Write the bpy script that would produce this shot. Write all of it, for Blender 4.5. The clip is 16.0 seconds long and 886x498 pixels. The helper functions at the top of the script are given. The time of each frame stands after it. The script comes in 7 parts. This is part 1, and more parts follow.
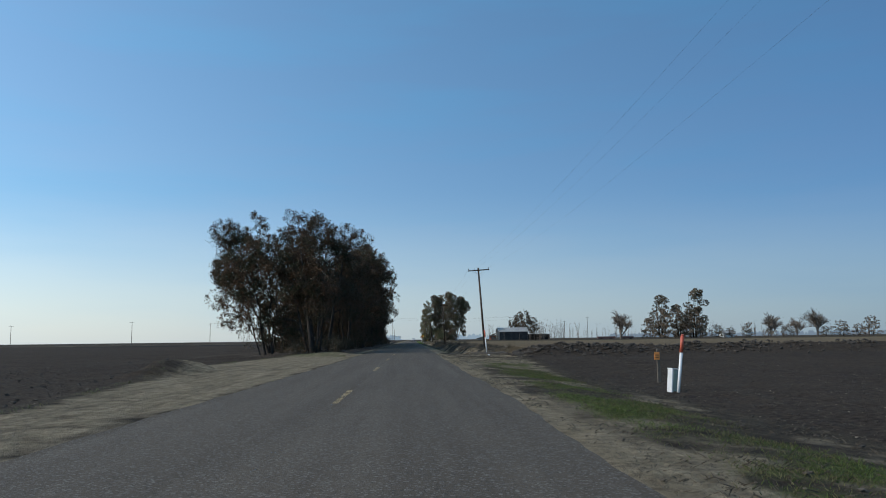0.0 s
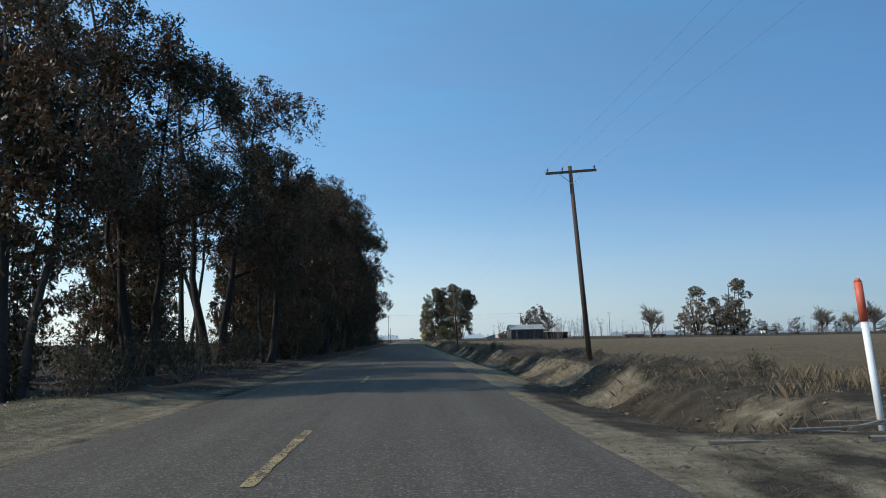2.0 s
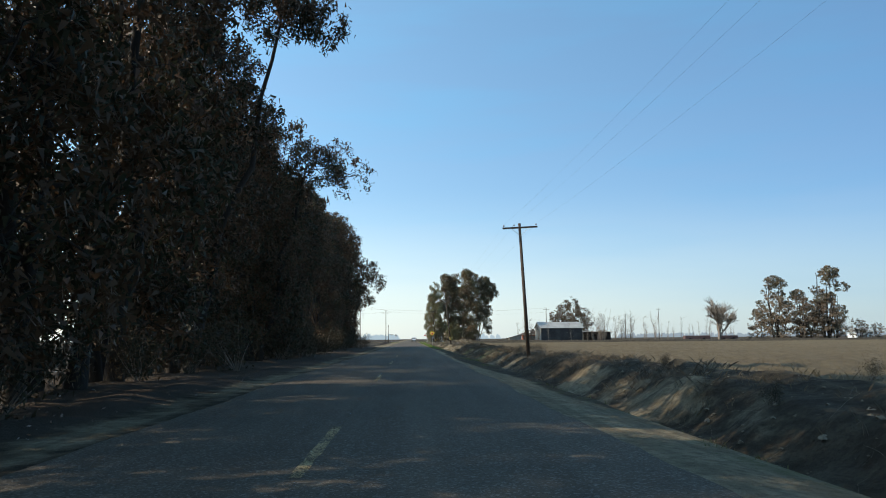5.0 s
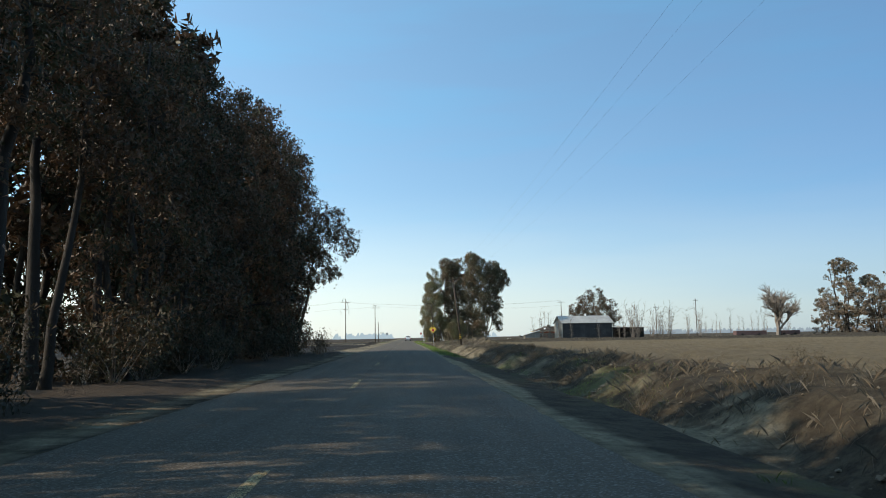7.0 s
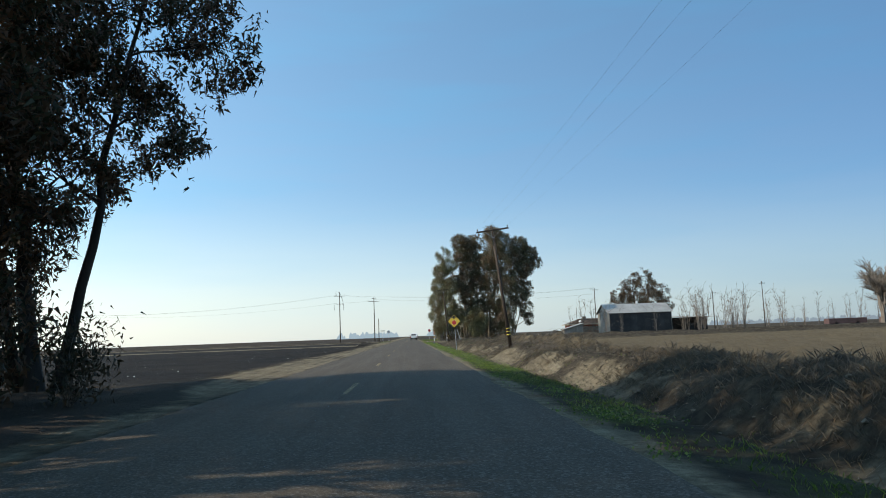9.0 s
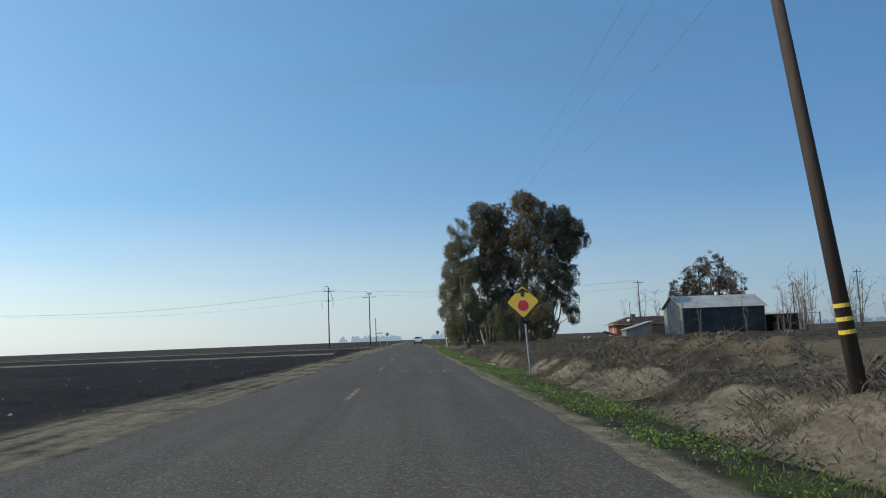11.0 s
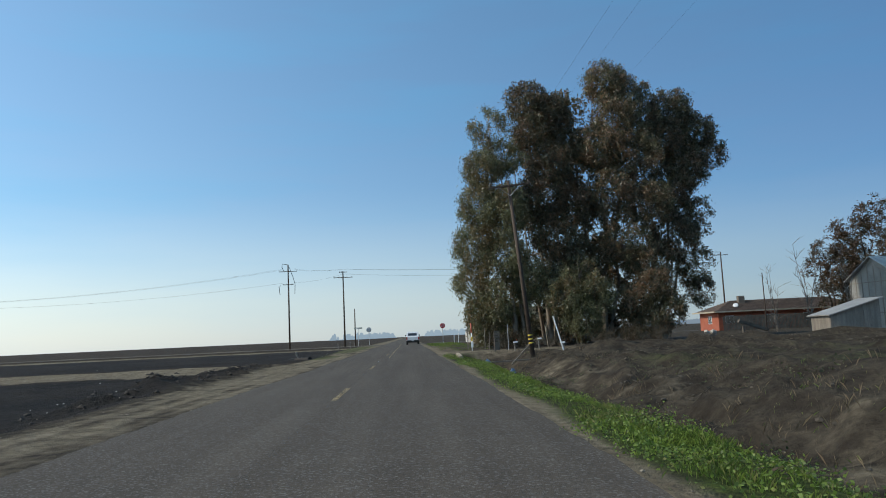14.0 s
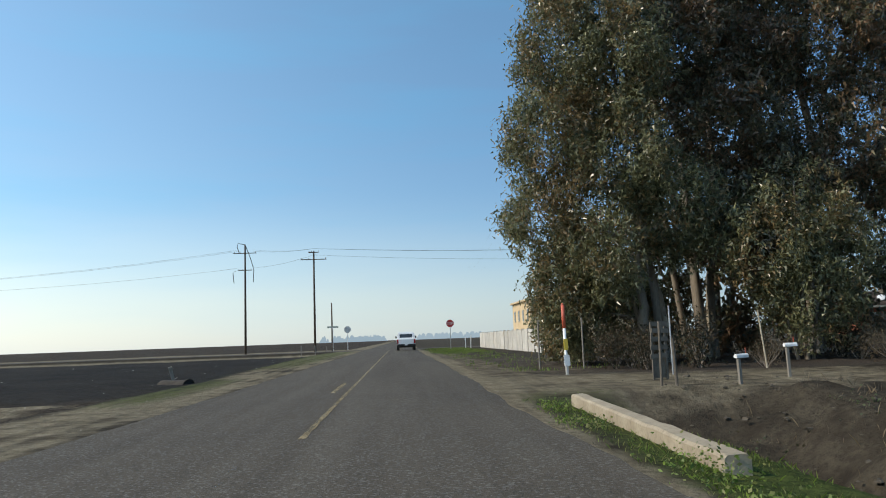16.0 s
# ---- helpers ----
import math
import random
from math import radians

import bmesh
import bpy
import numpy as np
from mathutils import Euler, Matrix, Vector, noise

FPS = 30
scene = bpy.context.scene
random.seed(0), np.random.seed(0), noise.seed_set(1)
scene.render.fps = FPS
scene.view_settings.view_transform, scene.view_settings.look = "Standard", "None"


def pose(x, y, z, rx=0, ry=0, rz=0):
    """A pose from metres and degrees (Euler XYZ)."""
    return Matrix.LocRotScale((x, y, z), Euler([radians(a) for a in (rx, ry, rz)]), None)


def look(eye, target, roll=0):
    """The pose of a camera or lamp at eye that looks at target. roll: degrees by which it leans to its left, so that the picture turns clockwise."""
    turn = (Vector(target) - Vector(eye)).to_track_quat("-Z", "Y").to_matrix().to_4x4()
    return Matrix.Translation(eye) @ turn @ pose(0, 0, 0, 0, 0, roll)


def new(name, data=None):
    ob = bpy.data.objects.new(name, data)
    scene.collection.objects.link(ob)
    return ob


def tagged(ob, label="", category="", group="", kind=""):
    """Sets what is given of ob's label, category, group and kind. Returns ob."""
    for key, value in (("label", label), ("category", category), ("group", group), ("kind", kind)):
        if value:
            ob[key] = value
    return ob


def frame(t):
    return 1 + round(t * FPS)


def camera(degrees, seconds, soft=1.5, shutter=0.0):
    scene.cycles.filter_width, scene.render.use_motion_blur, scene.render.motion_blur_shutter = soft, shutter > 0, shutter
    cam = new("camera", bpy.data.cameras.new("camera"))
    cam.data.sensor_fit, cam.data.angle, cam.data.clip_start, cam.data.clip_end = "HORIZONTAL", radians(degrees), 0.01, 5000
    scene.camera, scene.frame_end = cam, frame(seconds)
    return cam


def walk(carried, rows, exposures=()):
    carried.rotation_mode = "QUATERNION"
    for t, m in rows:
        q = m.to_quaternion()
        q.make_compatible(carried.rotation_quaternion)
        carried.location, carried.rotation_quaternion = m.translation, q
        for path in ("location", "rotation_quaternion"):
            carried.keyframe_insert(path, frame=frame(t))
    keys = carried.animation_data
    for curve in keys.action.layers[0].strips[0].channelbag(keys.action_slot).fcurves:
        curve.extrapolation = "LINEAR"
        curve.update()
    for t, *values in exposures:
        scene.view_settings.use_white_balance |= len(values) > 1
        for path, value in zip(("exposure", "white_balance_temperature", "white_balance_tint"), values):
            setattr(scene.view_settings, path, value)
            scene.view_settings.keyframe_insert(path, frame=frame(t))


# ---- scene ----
# camera and its way: seconds, x, y, z, tilt above level, lean, turn
cam = camera(60.66, 16.0, 1.0)
ROWS = [
    (0.0, -0.000, -0.000, 1.161, 6.79, 0.70, -2.33),
    (0.5, -0.030, 13.132, 1.170, 6.75, 0.94, -2.28),
    (1.0, -0.039, 26.329, 1.184, 6.61, 1.71, -2.30),
    (1.5, -0.063, 39.280, 1.147, 6.72, 1.43, -2.44),
    (2.0, -0.100, 52.008, 1.165, 6.74, 1.03, -2.47),
    (2.5, -0.139, 64.725, 1.120, 6.81, 1.83, -2.40),
    (3.0, -0.193, 77.405, 1.153, 6.89, 1.21, -2.43),
    (3.5, -0.266, 89.795, 1.125, 6.58, 0.83, -2.55),
    (4.0, -0.341, 101.805, 1.124, 6.55, 1.37, -2.59),
    (4.5, -0.406, 113.528, 1.176, 6.76, 1.18, -2.49),
    (5.0, -0.451, 125.306, 1.157, 6.76, 0.47, -2.40),
    (7.5, -0.109, 184.653, 1.147, 6.61, 1.10, -2.94),
    (8.0, -0.075, 196.265, 1.155, 6.56, 1.42, -2.74),
    (10.5, 0.001, 252.509, 1.103, 6.44, 2.67, -2.41),
    (11.0, -0.013, 263.539, 1.165, 6.73, 2.28, -2.14),
    (11.5, -0.031, 274.252, 1.162, 6.57, 2.37, -2.46),
    (12.0, -0.022, 284.568, 1.160, 6.62, 2.19, -2.69),
    (12.5, 0.060, 294.454, 1.152, 6.48, 2.44, -2.68),
    (13.0, 0.101, 303.759, 1.153, 6.47, 3.08, -2.83),
    (13.5, 0.114, 313.071, 1.183, 6.43, 3.03, -2.80),
    (14.0, 0.106, 322.463, 1.209, 6.48, 2.67, -2.62),
    (14.5, 0.091, 331.477, 1.154, 6.73, 2.06, -2.83),
    (15.0, 0.077, 340.450, 1.222, 6.53, 2.58, -2.72),
    (15.5, 0.074, 349.077, 1.126, 6.50, 3.03, -2.77),
    (16.0, 0.085, 357.775, 1.109, 6.72, 2.09, -3.27),
]
EXPO = [(0.0, -0.2, 6600, 10), (1.5, -0.02, 6600, 10), (2.5, 0.25, 6700, 10), (4.0, 0.55, 7300, 10), (7.5, 0.5, 7600, 10), (8.2, 0.48, 7600, 10), (10.5, -0.05, 6700, 10), (12.0, -0.08, 6700, 10), (14.0, -0.02, 6900, 10), (16.0, 0.16, 7200, 10)]
walk(cam, [(t, pose(x, y, z, 90 + tilt, lean, turn)) for t, x, y, z, tilt, lean, turn in ROWS], EXPO)

# ---- sky and sun ----
SUN_TO = Vector((-1.0, -0.1, 0.0)).normalized()
SUN_UP = radians(38)
world = bpy.data.worlds.new("world")
scene.world = world
world.use_nodes = True
wn = world.node_tree
sky = wn.nodes.new("ShaderNodeTexSky")
sky.sky_type = "NISHITA"
sky.sun_disc = False
sky.sun_elevation = SUN_UP
sky.sun_rotation = math.atan2(SUN_TO.x, SUN_TO.y)
sky.altitude = 60
sky.air_density, sky.dust_density, sky.ozone_density = 0.95, 0.5, 4.5
wn.nodes["Background"].inputs[1].default_value = 0.128
veil = wn.nodes.new("ShaderNodeMix")
veil.data_type = "RGBA"
veil.inputs[7].default_value = (0.55, 3.2, 5.9, 1)
streak = wn.nodes.new("ShaderNodeMapping")
streak.inputs["Scale"].default_value, streak.inputs["Rotation"].default_value = (2.0, 2.0, 14.0), (0.1, 0.06, 0.5)
wn.links.new(wn.nodes.new("ShaderNodeTexCoord").outputs["Generated"], streak.inputs["Vector"])
cirrus = wn.nodes.new("ShaderNodeTexNoise")
cirrus.inputs["Scale"].default_value, cirrus.inputs["Detail"].default_value = 1.6, 6
wn.links.new(streak.outputs[0], cirrus.inputs["Vector"])
thin = wn.nodes.new("ShaderNodeMapRange")
thin.inputs["From Min"].default_value, thin.inputs["From Max"].default_value = 0.45, 0.75
thin.inputs["To Min"].default_value, thin.inputs["To Max"].default_value = 0.19, 0.33
wn.links.new(cirrus.outputs["Fac"], thin.inputs["Value"])
wn.links.new(thin.outputs[0], veil.inputs[0])
wn.links.new(sky.outputs[0], veil.inputs[6])
haze = wn.nodes.new("ShaderNodeMix")
haze.data_type = "RGBA"
haze.inputs[7].default_value = (5.3, 5.75, 6.0, 1)
split = wn.nodes.new("ShaderNodeSeparateXYZ")
wn.links.new(wn.nodes["Texture Coordinate"].outputs["Generated"], split.inputs[0])
low = wn.nodes.new("ShaderNodeMapRange")
low.interpolation_type = "SMOOTHSTEP"
low.inputs["From Min"].default_value, low.inputs["From Max"].default_value = -0.02, 0.2
low.inputs["To Min"].default_value, low.inputs["To Max"].default_value = 0.56, 0.0
wn.links.new(split.outputs["Z"], low.inputs["Value"])
wn.links.new(low.outputs[0], haze.inputs[0])
wn.links.new(veil.outputs[2], haze.inputs[6])
# the air is brighter towards the sun and deeper away from it
toward = wn.nodes.new("ShaderNodeVectorMath")
toward.operation = "DOT_PRODUCT"
toward.inputs[1].default_value = (SUN_TO.x * math.cos(SUN_UP), SUN_TO.y * math.cos(SUN_UP), math.sin(SUN_UP))
wn.links.new(wn.nodes["Texture Coordinate"].outputs["Generated"], toward.inputs[0])
lobe = wn.nodes.new("ShaderNodeMapRange")
lobe.inputs["From Min"].default_value, lobe.inputs["From Max"].default_value = -1.0, 1.0
wn.links.new(toward.outputs["Value"], lobe.inputs["Value"])
tone = wn.nodes.new("ShaderNodeMix")
tone.data_type = "RGBA"
tone.inputs[6].default_value, tone.inputs[7].default_value = (0.0, 0.2, 0.42, 1), (2.1, 1.95, 1.75, 1)
wn.links.new(lobe.outputs[0], tone.inputs[0])
bright = wn.nodes.new("ShaderNodeVectorMath")
bright.operation = "MULTIPLY"
wn.links.new(haze.outputs[2], bright.inputs[0])
wn.links.new(tone.outputs[2], bright.inputs[1])
wn.links.new(bright.outputs[0], wn.nodes["Background"].inputs[0])
sun = new("sun", bpy.data.lights.new("sun", "SUN"))
sun.data.energy, sun.data.angle, sun.data.color = 2.85, radians(0.53), (1.0, 0.93, 0.82)
sun_dir = Vector((SUN_TO.x * math.cos(SUN_UP), SUN_TO.y * math.cos(SUN_UP), math.sin(SUN_UP)))
sun.matrix_world = look(sun_dir * 100, (0, 0, 0))


# ---- small tools ----
def smooth(a, b, v):
    t = np.clip((np.asarray(v, float) - a) / (b - a), 0, 1)
    return t * t * (3 - 2 * t)


def lattice(ix, iy, seed):
    h = (ix.astype(np.int64) * 374761393 + iy.astype(np.int64) * 668265263 + seed * 974711) & 0x7FFFFFFF
    h = ((h ^ (h >> 13)) * 1274126177) & 0x7FFFFFFF
    h = h ^ (h >> 16)
    return (h & 0xFFFF) / 32768.0 - 1.0


def bumps(x, y, size, seed=0):
    """Smooth random heights between -1 and 1, with hills about size metres apart."""
    x, y = np.asarray(x, float) / size, np.asarray(y, float) / size
    x, y = np.broadcast_arrays(x, y)
    ix, iy = np.floor(x), np.floor(y)
    fx, fy = x - ix, y - iy
    fx, fy = fx * fx * (3 - 2 * fx), fy * fy * (3 - 2 * fy)
    a, b = lattice(ix, iy, seed), lattice(ix + 1, iy, seed)
    c, d = lattice(ix, iy + 1, seed), lattice(ix + 1, iy + 1, seed)
    return (a * (1 - fx) + b * fx) * (1 - fy) + (c * (1 - fx) + d * fx) * fy


def mesh_of(name, verts, faces, mat, smooth_shade=False):
    me = bpy.data.meshes.new(name)
    me.from_pydata(np.asarray(verts, float).reshape(-1, 3).tolist(), [], [list(map(int, f)) for f in faces])
    me.materials.append(mat)
    if smooth_shade:
        me.polygons.foreach_set("use_smooth", [True] * len(me.polygons))
    me.update()
    return me


def put(name, mesh, parent=None, label="", category="", group="", kind=""):
    ob = new(name, mesh)
    ob.parent = parent
    return tagged(ob, label, category, group, kind)


def thing(name, m, label, category, group=""):
    ob = new(name)
    ob.empty_display_size = 0.2
    ob.matrix_world = m
    return tagged(ob, label, category, group)


def part(name, bm, mat, parent, label="", smooth_shade=False):
    me = bpy.data.meshes.new(name)
    bm.to_mesh(me)
    bm.free()
    me.materials.append(mat)
    if smooth_shade:
        me.polygons.foreach_set("use_smooth", [True] * len(me.polygons))
    return put(name, me, parent, label)


def box(bm, c, s, m=Matrix.Identity(4), bevel=0.0):
    made = bmesh.ops.create_cube(bm, size=1, matrix=m @ Matrix.Translation(c) @ Matrix.Diagonal((*s, 1)))["verts"]
    if bevel:
        edges = list({e for v in made for e in v.link_edges})
        bmesh.ops.bevel(bm, geom=edges, offset=bevel, segments=2, profile=0.6, affect="EDGES")
    return bm


def boxed(c, s, m=Matrix.Identity(4), bevel=0.0):
    return box(bmesh.new(), c, s, m, bevel)


def rod(bm, a, b, r0, r1=None, n=8):
    """A tapered bar from a to b."""
    a, b = Vector(a), Vector(b)
    turn = (b - a).to_track_quat("Z", "Y").to_matrix().to_4x4()
    bmesh.ops.create_cone(bm, cap_ends=True, segments=n, radius1=r0, radius2=r0 if r1 is None else r1,
                          depth=(b - a).length, matrix=Matrix.Translation((a + b) / 2) @ turn)
    return bm


def prism(bm, outline, y0, y1, m=Matrix.Identity(4)):
    """A solid with the outline (x, z), from y0 to y1."""
    n = len(outline)
    front = [bm.verts.new(m @ Vector((x, y0, z))) for x, z in outline]
    back = [bm.verts.new(m @ Vector((x, y1, z))) for x, z in outline]
    bm.faces.new(front)
    bm.faces.new(back[::-1])
    for i in range(n):
        bm.faces.new((front[i], back[i], back[(i + 1) % n], front[(i + 1) % n]))
    bmesh.ops.recalc_face_normals(bm, faces=bm.faces[:])
    return bm


def tubes(paths, sides=6):
    """Vertices and faces of tapered tubes; a path is rows of x, y, z, radius."""
    verts, faces, base = [], [], 0
    ring = np.linspace(0, 2 * np.pi, sides, endpoint=False)
    for p in paths:
        p = np.asarray(p, float)
        d = np.gradient(p[:, :3], axis=0)
        d /= np.linalg.norm(d, axis=1)[:, None] + 1e-9
        ref = np.where(np.abs(d[:, 2:3]) > 0.9, np.array([[1.0, 0, 0]]), np.array([[0, 0, 1.0]]))
        u = np.cross(ref, d)
        u /= np.linalg.norm(u, axis=1)[:, None] + 1e-9
        w = np.cross(d, u)
        v = p[:, None, :3] + p[:, 3][:, None, None] * (np.cos(ring)[None, :, None] * u[:, None] + np.sin(ring)[None, :, None] * w[:, None])
        verts.append(v.reshape(-1, 3))
        n = len(p)
        for i in range(n - 1):
            for k in range(sides):
                a, b = base + i * sides + k, base + i * sides + (k + 1) % sides
                faces.append((a, b, b + sides, a + sides))
        faces.append(tuple(base + (n - 1) * sides + k for k in range(sides)))
        base += n * sides
    return np.concatenate(verts), faces


def leaves(rng, centres, length, width, droop=0.7):
    """Vertices and faces of pointed leaves round the given places."""
    n = len(centres)
    down = np.stack([rng.normal(0, 1, n), rng.normal(0, 1, n), rng.normal(0, 0.6, n) - droop * 1.6], 1)
    down /= np.linalg.norm(down, axis=1)[:, None]
    side = np.cross(down, rng.normal(0, 1, (n, 3)))
    side /= np.linalg.norm(side, axis=1)[:, None] + 1e-9
    ln = length * rng.uniform(0.6, 1.3, n)[:, None]
    wd = width * rng.uniform(0.6, 1.3, n)[:, None]
    v = np.stack([centres - down * ln * 0.5, centres + side * wd * 0.5 - down * ln * 0.05, centres + down * ln * 0.5, centres - side * wd * 0.5 - down * ln * 0.05], 1)
    return v.reshape(-1, 3), np.arange(4 * n).reshape(-1, 4)


# ---- materials ----
def shader(name):
    mat = bpy.data.materials.new(name)
    mat.use_nodes = True
    nt = mat.node_tree
    return mat, nt, nt.nodes["Principled BSDF"]


def node(nt, kind, **values):
    n = nt.nodes.new(kind)
    for k, v in values.items():
        n.inputs[k.replace("_", " ")].default_value = v
    return n


def noise_of(nt, coord, scale, detail=4.0, rough=0.6):
    n = node(nt, "ShaderNodeTexNoise", Scale=scale, Detail=detail, Roughness=rough)
    nt.links.new(coord, n.inputs["Vector"])
    return n.outputs["Fac"]


def steep(nt, value, lo, hi):
    n = node(nt, "ShaderNodeMapRange")
    n.inputs["From Min"].default_value, n.inputs["From Max"].default_value = lo, hi
    nt.links.new(value, n.inputs["Value"])
    return n.outputs["Result"]


def mix(nt, fac, a, b):
    n = nt.nodes.new("ShaderNodeMix")
    n.data_type = "RGBA"
    for sock, v in ((n.inputs[0], fac), (n.inputs[6], a), (n.inputs[7], b)):
        if isinstance(v, (int, float)):
            sock.default_value = v
        elif isinstance(v, tuple):
            sock.default_value = (*v, 1)
        else:
            nt.links.new(v, sock)
    return n.outputs[2]


def maths(nt, op, a, b=0.0):
    n = nt.nodes.new("ShaderNodeMath")
    n.operation = op
    for sock, v in zip(n.inputs, (a, b)):
        if isinstance(v, (int, float)):
            sock.default_value = v
        else:
            nt.links.new(v, sock)
    return n.outputs[0]


def place(nt, stretch=(1, 1, 1), whole=False):
    out = nt.nodes.new("ShaderNodeNewGeometry").outputs["Position"] if whole else nt.nodes.new("ShaderNodeTexCoord").outputs["Object"]
    m = nt.nodes.new("ShaderNodeMapping")
    m.inputs["Scale"].default_value = stretch
    nt.links.new(out, m.inputs["Vector"])
    return m.outputs[0]


def relief(nt, bsdf, height, strength, distance):
    b = node(nt, "ShaderNodeBump", Strength=strength, Distance=distance)
    nt.links.new(height, b.inputs["Height"])
    nt.links.new(b.outputs[0], bsdf.inputs["Normal"])


def surface(name, a, b, dirt, coarse=1.5, fine=30.0, rough=0.8, bump=0.3, depth=0.01, metal=0.0, stretch=(1, 1, 1), vary=0.25, dirty=0.5):
    """A worn surface: two tones in broad patches, fine grain, dirt, relief; each object a little lighter or darker."""
    mat, nt, bsdf = shader(name)
    p = place(nt, stretch)
    broad, grain = noise_of(nt, p, coarse, 5), noise_of(nt, p, fine, 3)
    col = mix(nt, steep(nt, broad, 0.35, 0.65), a, b)
    col = mix(nt, maths(nt, "MULTIPLY", steep(nt, grain, 0.45, 0.75), dirty), col, dirt)
    info = nt.nodes.new("ShaderNodeObjectInfo").outputs["Random"]
    hsv = node(nt, "ShaderNodeHueSaturation")
    nt.links.new(maths(nt, "ADD", maths(nt, "MULTIPLY", info, vary), 1 - vary / 2), hsv.inputs["Value"])
    nt.links.new(col, hsv.inputs["Color"])
    nt.links.new(hsv.outputs[0], bsdf.inputs["Base Color"])
    bsdf.inputs["Roughness"].default_value, bsdf.inputs["Metallic"].default_value = rough, metal
    if bump:
        relief(nt, bsdf, maths(nt, "ADD", grain, maths(nt, "MULTIPLY", broad, 2.0)), bump, depth)
    return mat


def leafy(name, dark, light, brown, browns=0.15, gloss=0.45, thin=0.25, wax=0.5):
    """Leaves: each one of its own tone, some of them brown, letting a little light through."""
    mat, nt, bsdf = shader(name)
    geo = nt.nodes.new("ShaderNodeNewGeometry").outputs["Random Per Island"]
    info = nt.nodes.new("ShaderNodeObjectInfo").outputs["Random"]
    p = place(nt)
    patch = noise_of(nt, p, 0.45, 3)
    col = mix(nt, geo, dark, light)
    some = maths(nt, "GREATER_THAN", maths(nt, "ADD", maths(nt, "MULTIPLY", patch, 1.6), maths(nt, "MULTIPLY", geo, 0.5)), 1.35 - browns)
    col = mix(nt, maths(nt, "MULTIPLY", some, 0.8), col, brown)
    hsv = node(nt, "ShaderNodeHueSaturation")
    nt.links.new(maths(nt, "ADD", maths(nt, "MULTIPLY", info, 0.4), 0.8), hsv.inputs["Value"])
    nt.links.new(col, hsv.inputs["Color"])
    nt.links.new(hsv.outputs[0], bsdf.inputs["Base Color"])
    bsdf.inputs["Roughness"].default_value, bsdf.inputs["Specular IOR Level"].default_value = gloss, wax
    trans = nt.nodes.new("ShaderNodeBsdfTranslucent")
    nt.links.new(hsv.outputs[0], trans.inputs["Color"])
    blend = nt.nodes.new("ShaderNodeMixShader")
    blend.inputs[0].default_value = thin
    nt.links.new(bsdf.outputs[0], blend.inputs[1])
    nt.links.new(trans.outputs[0], blend.inputs[2])
    nt.links.new(blend.outputs[0], nt.nodes["Material Output"].inputs["Surface"])
    return mat


def zone(nt, name):
    n = nt.nodes.new("ShaderNodeAttribute")
    n.attribute_name = name
    return n.outputs["Fac"]


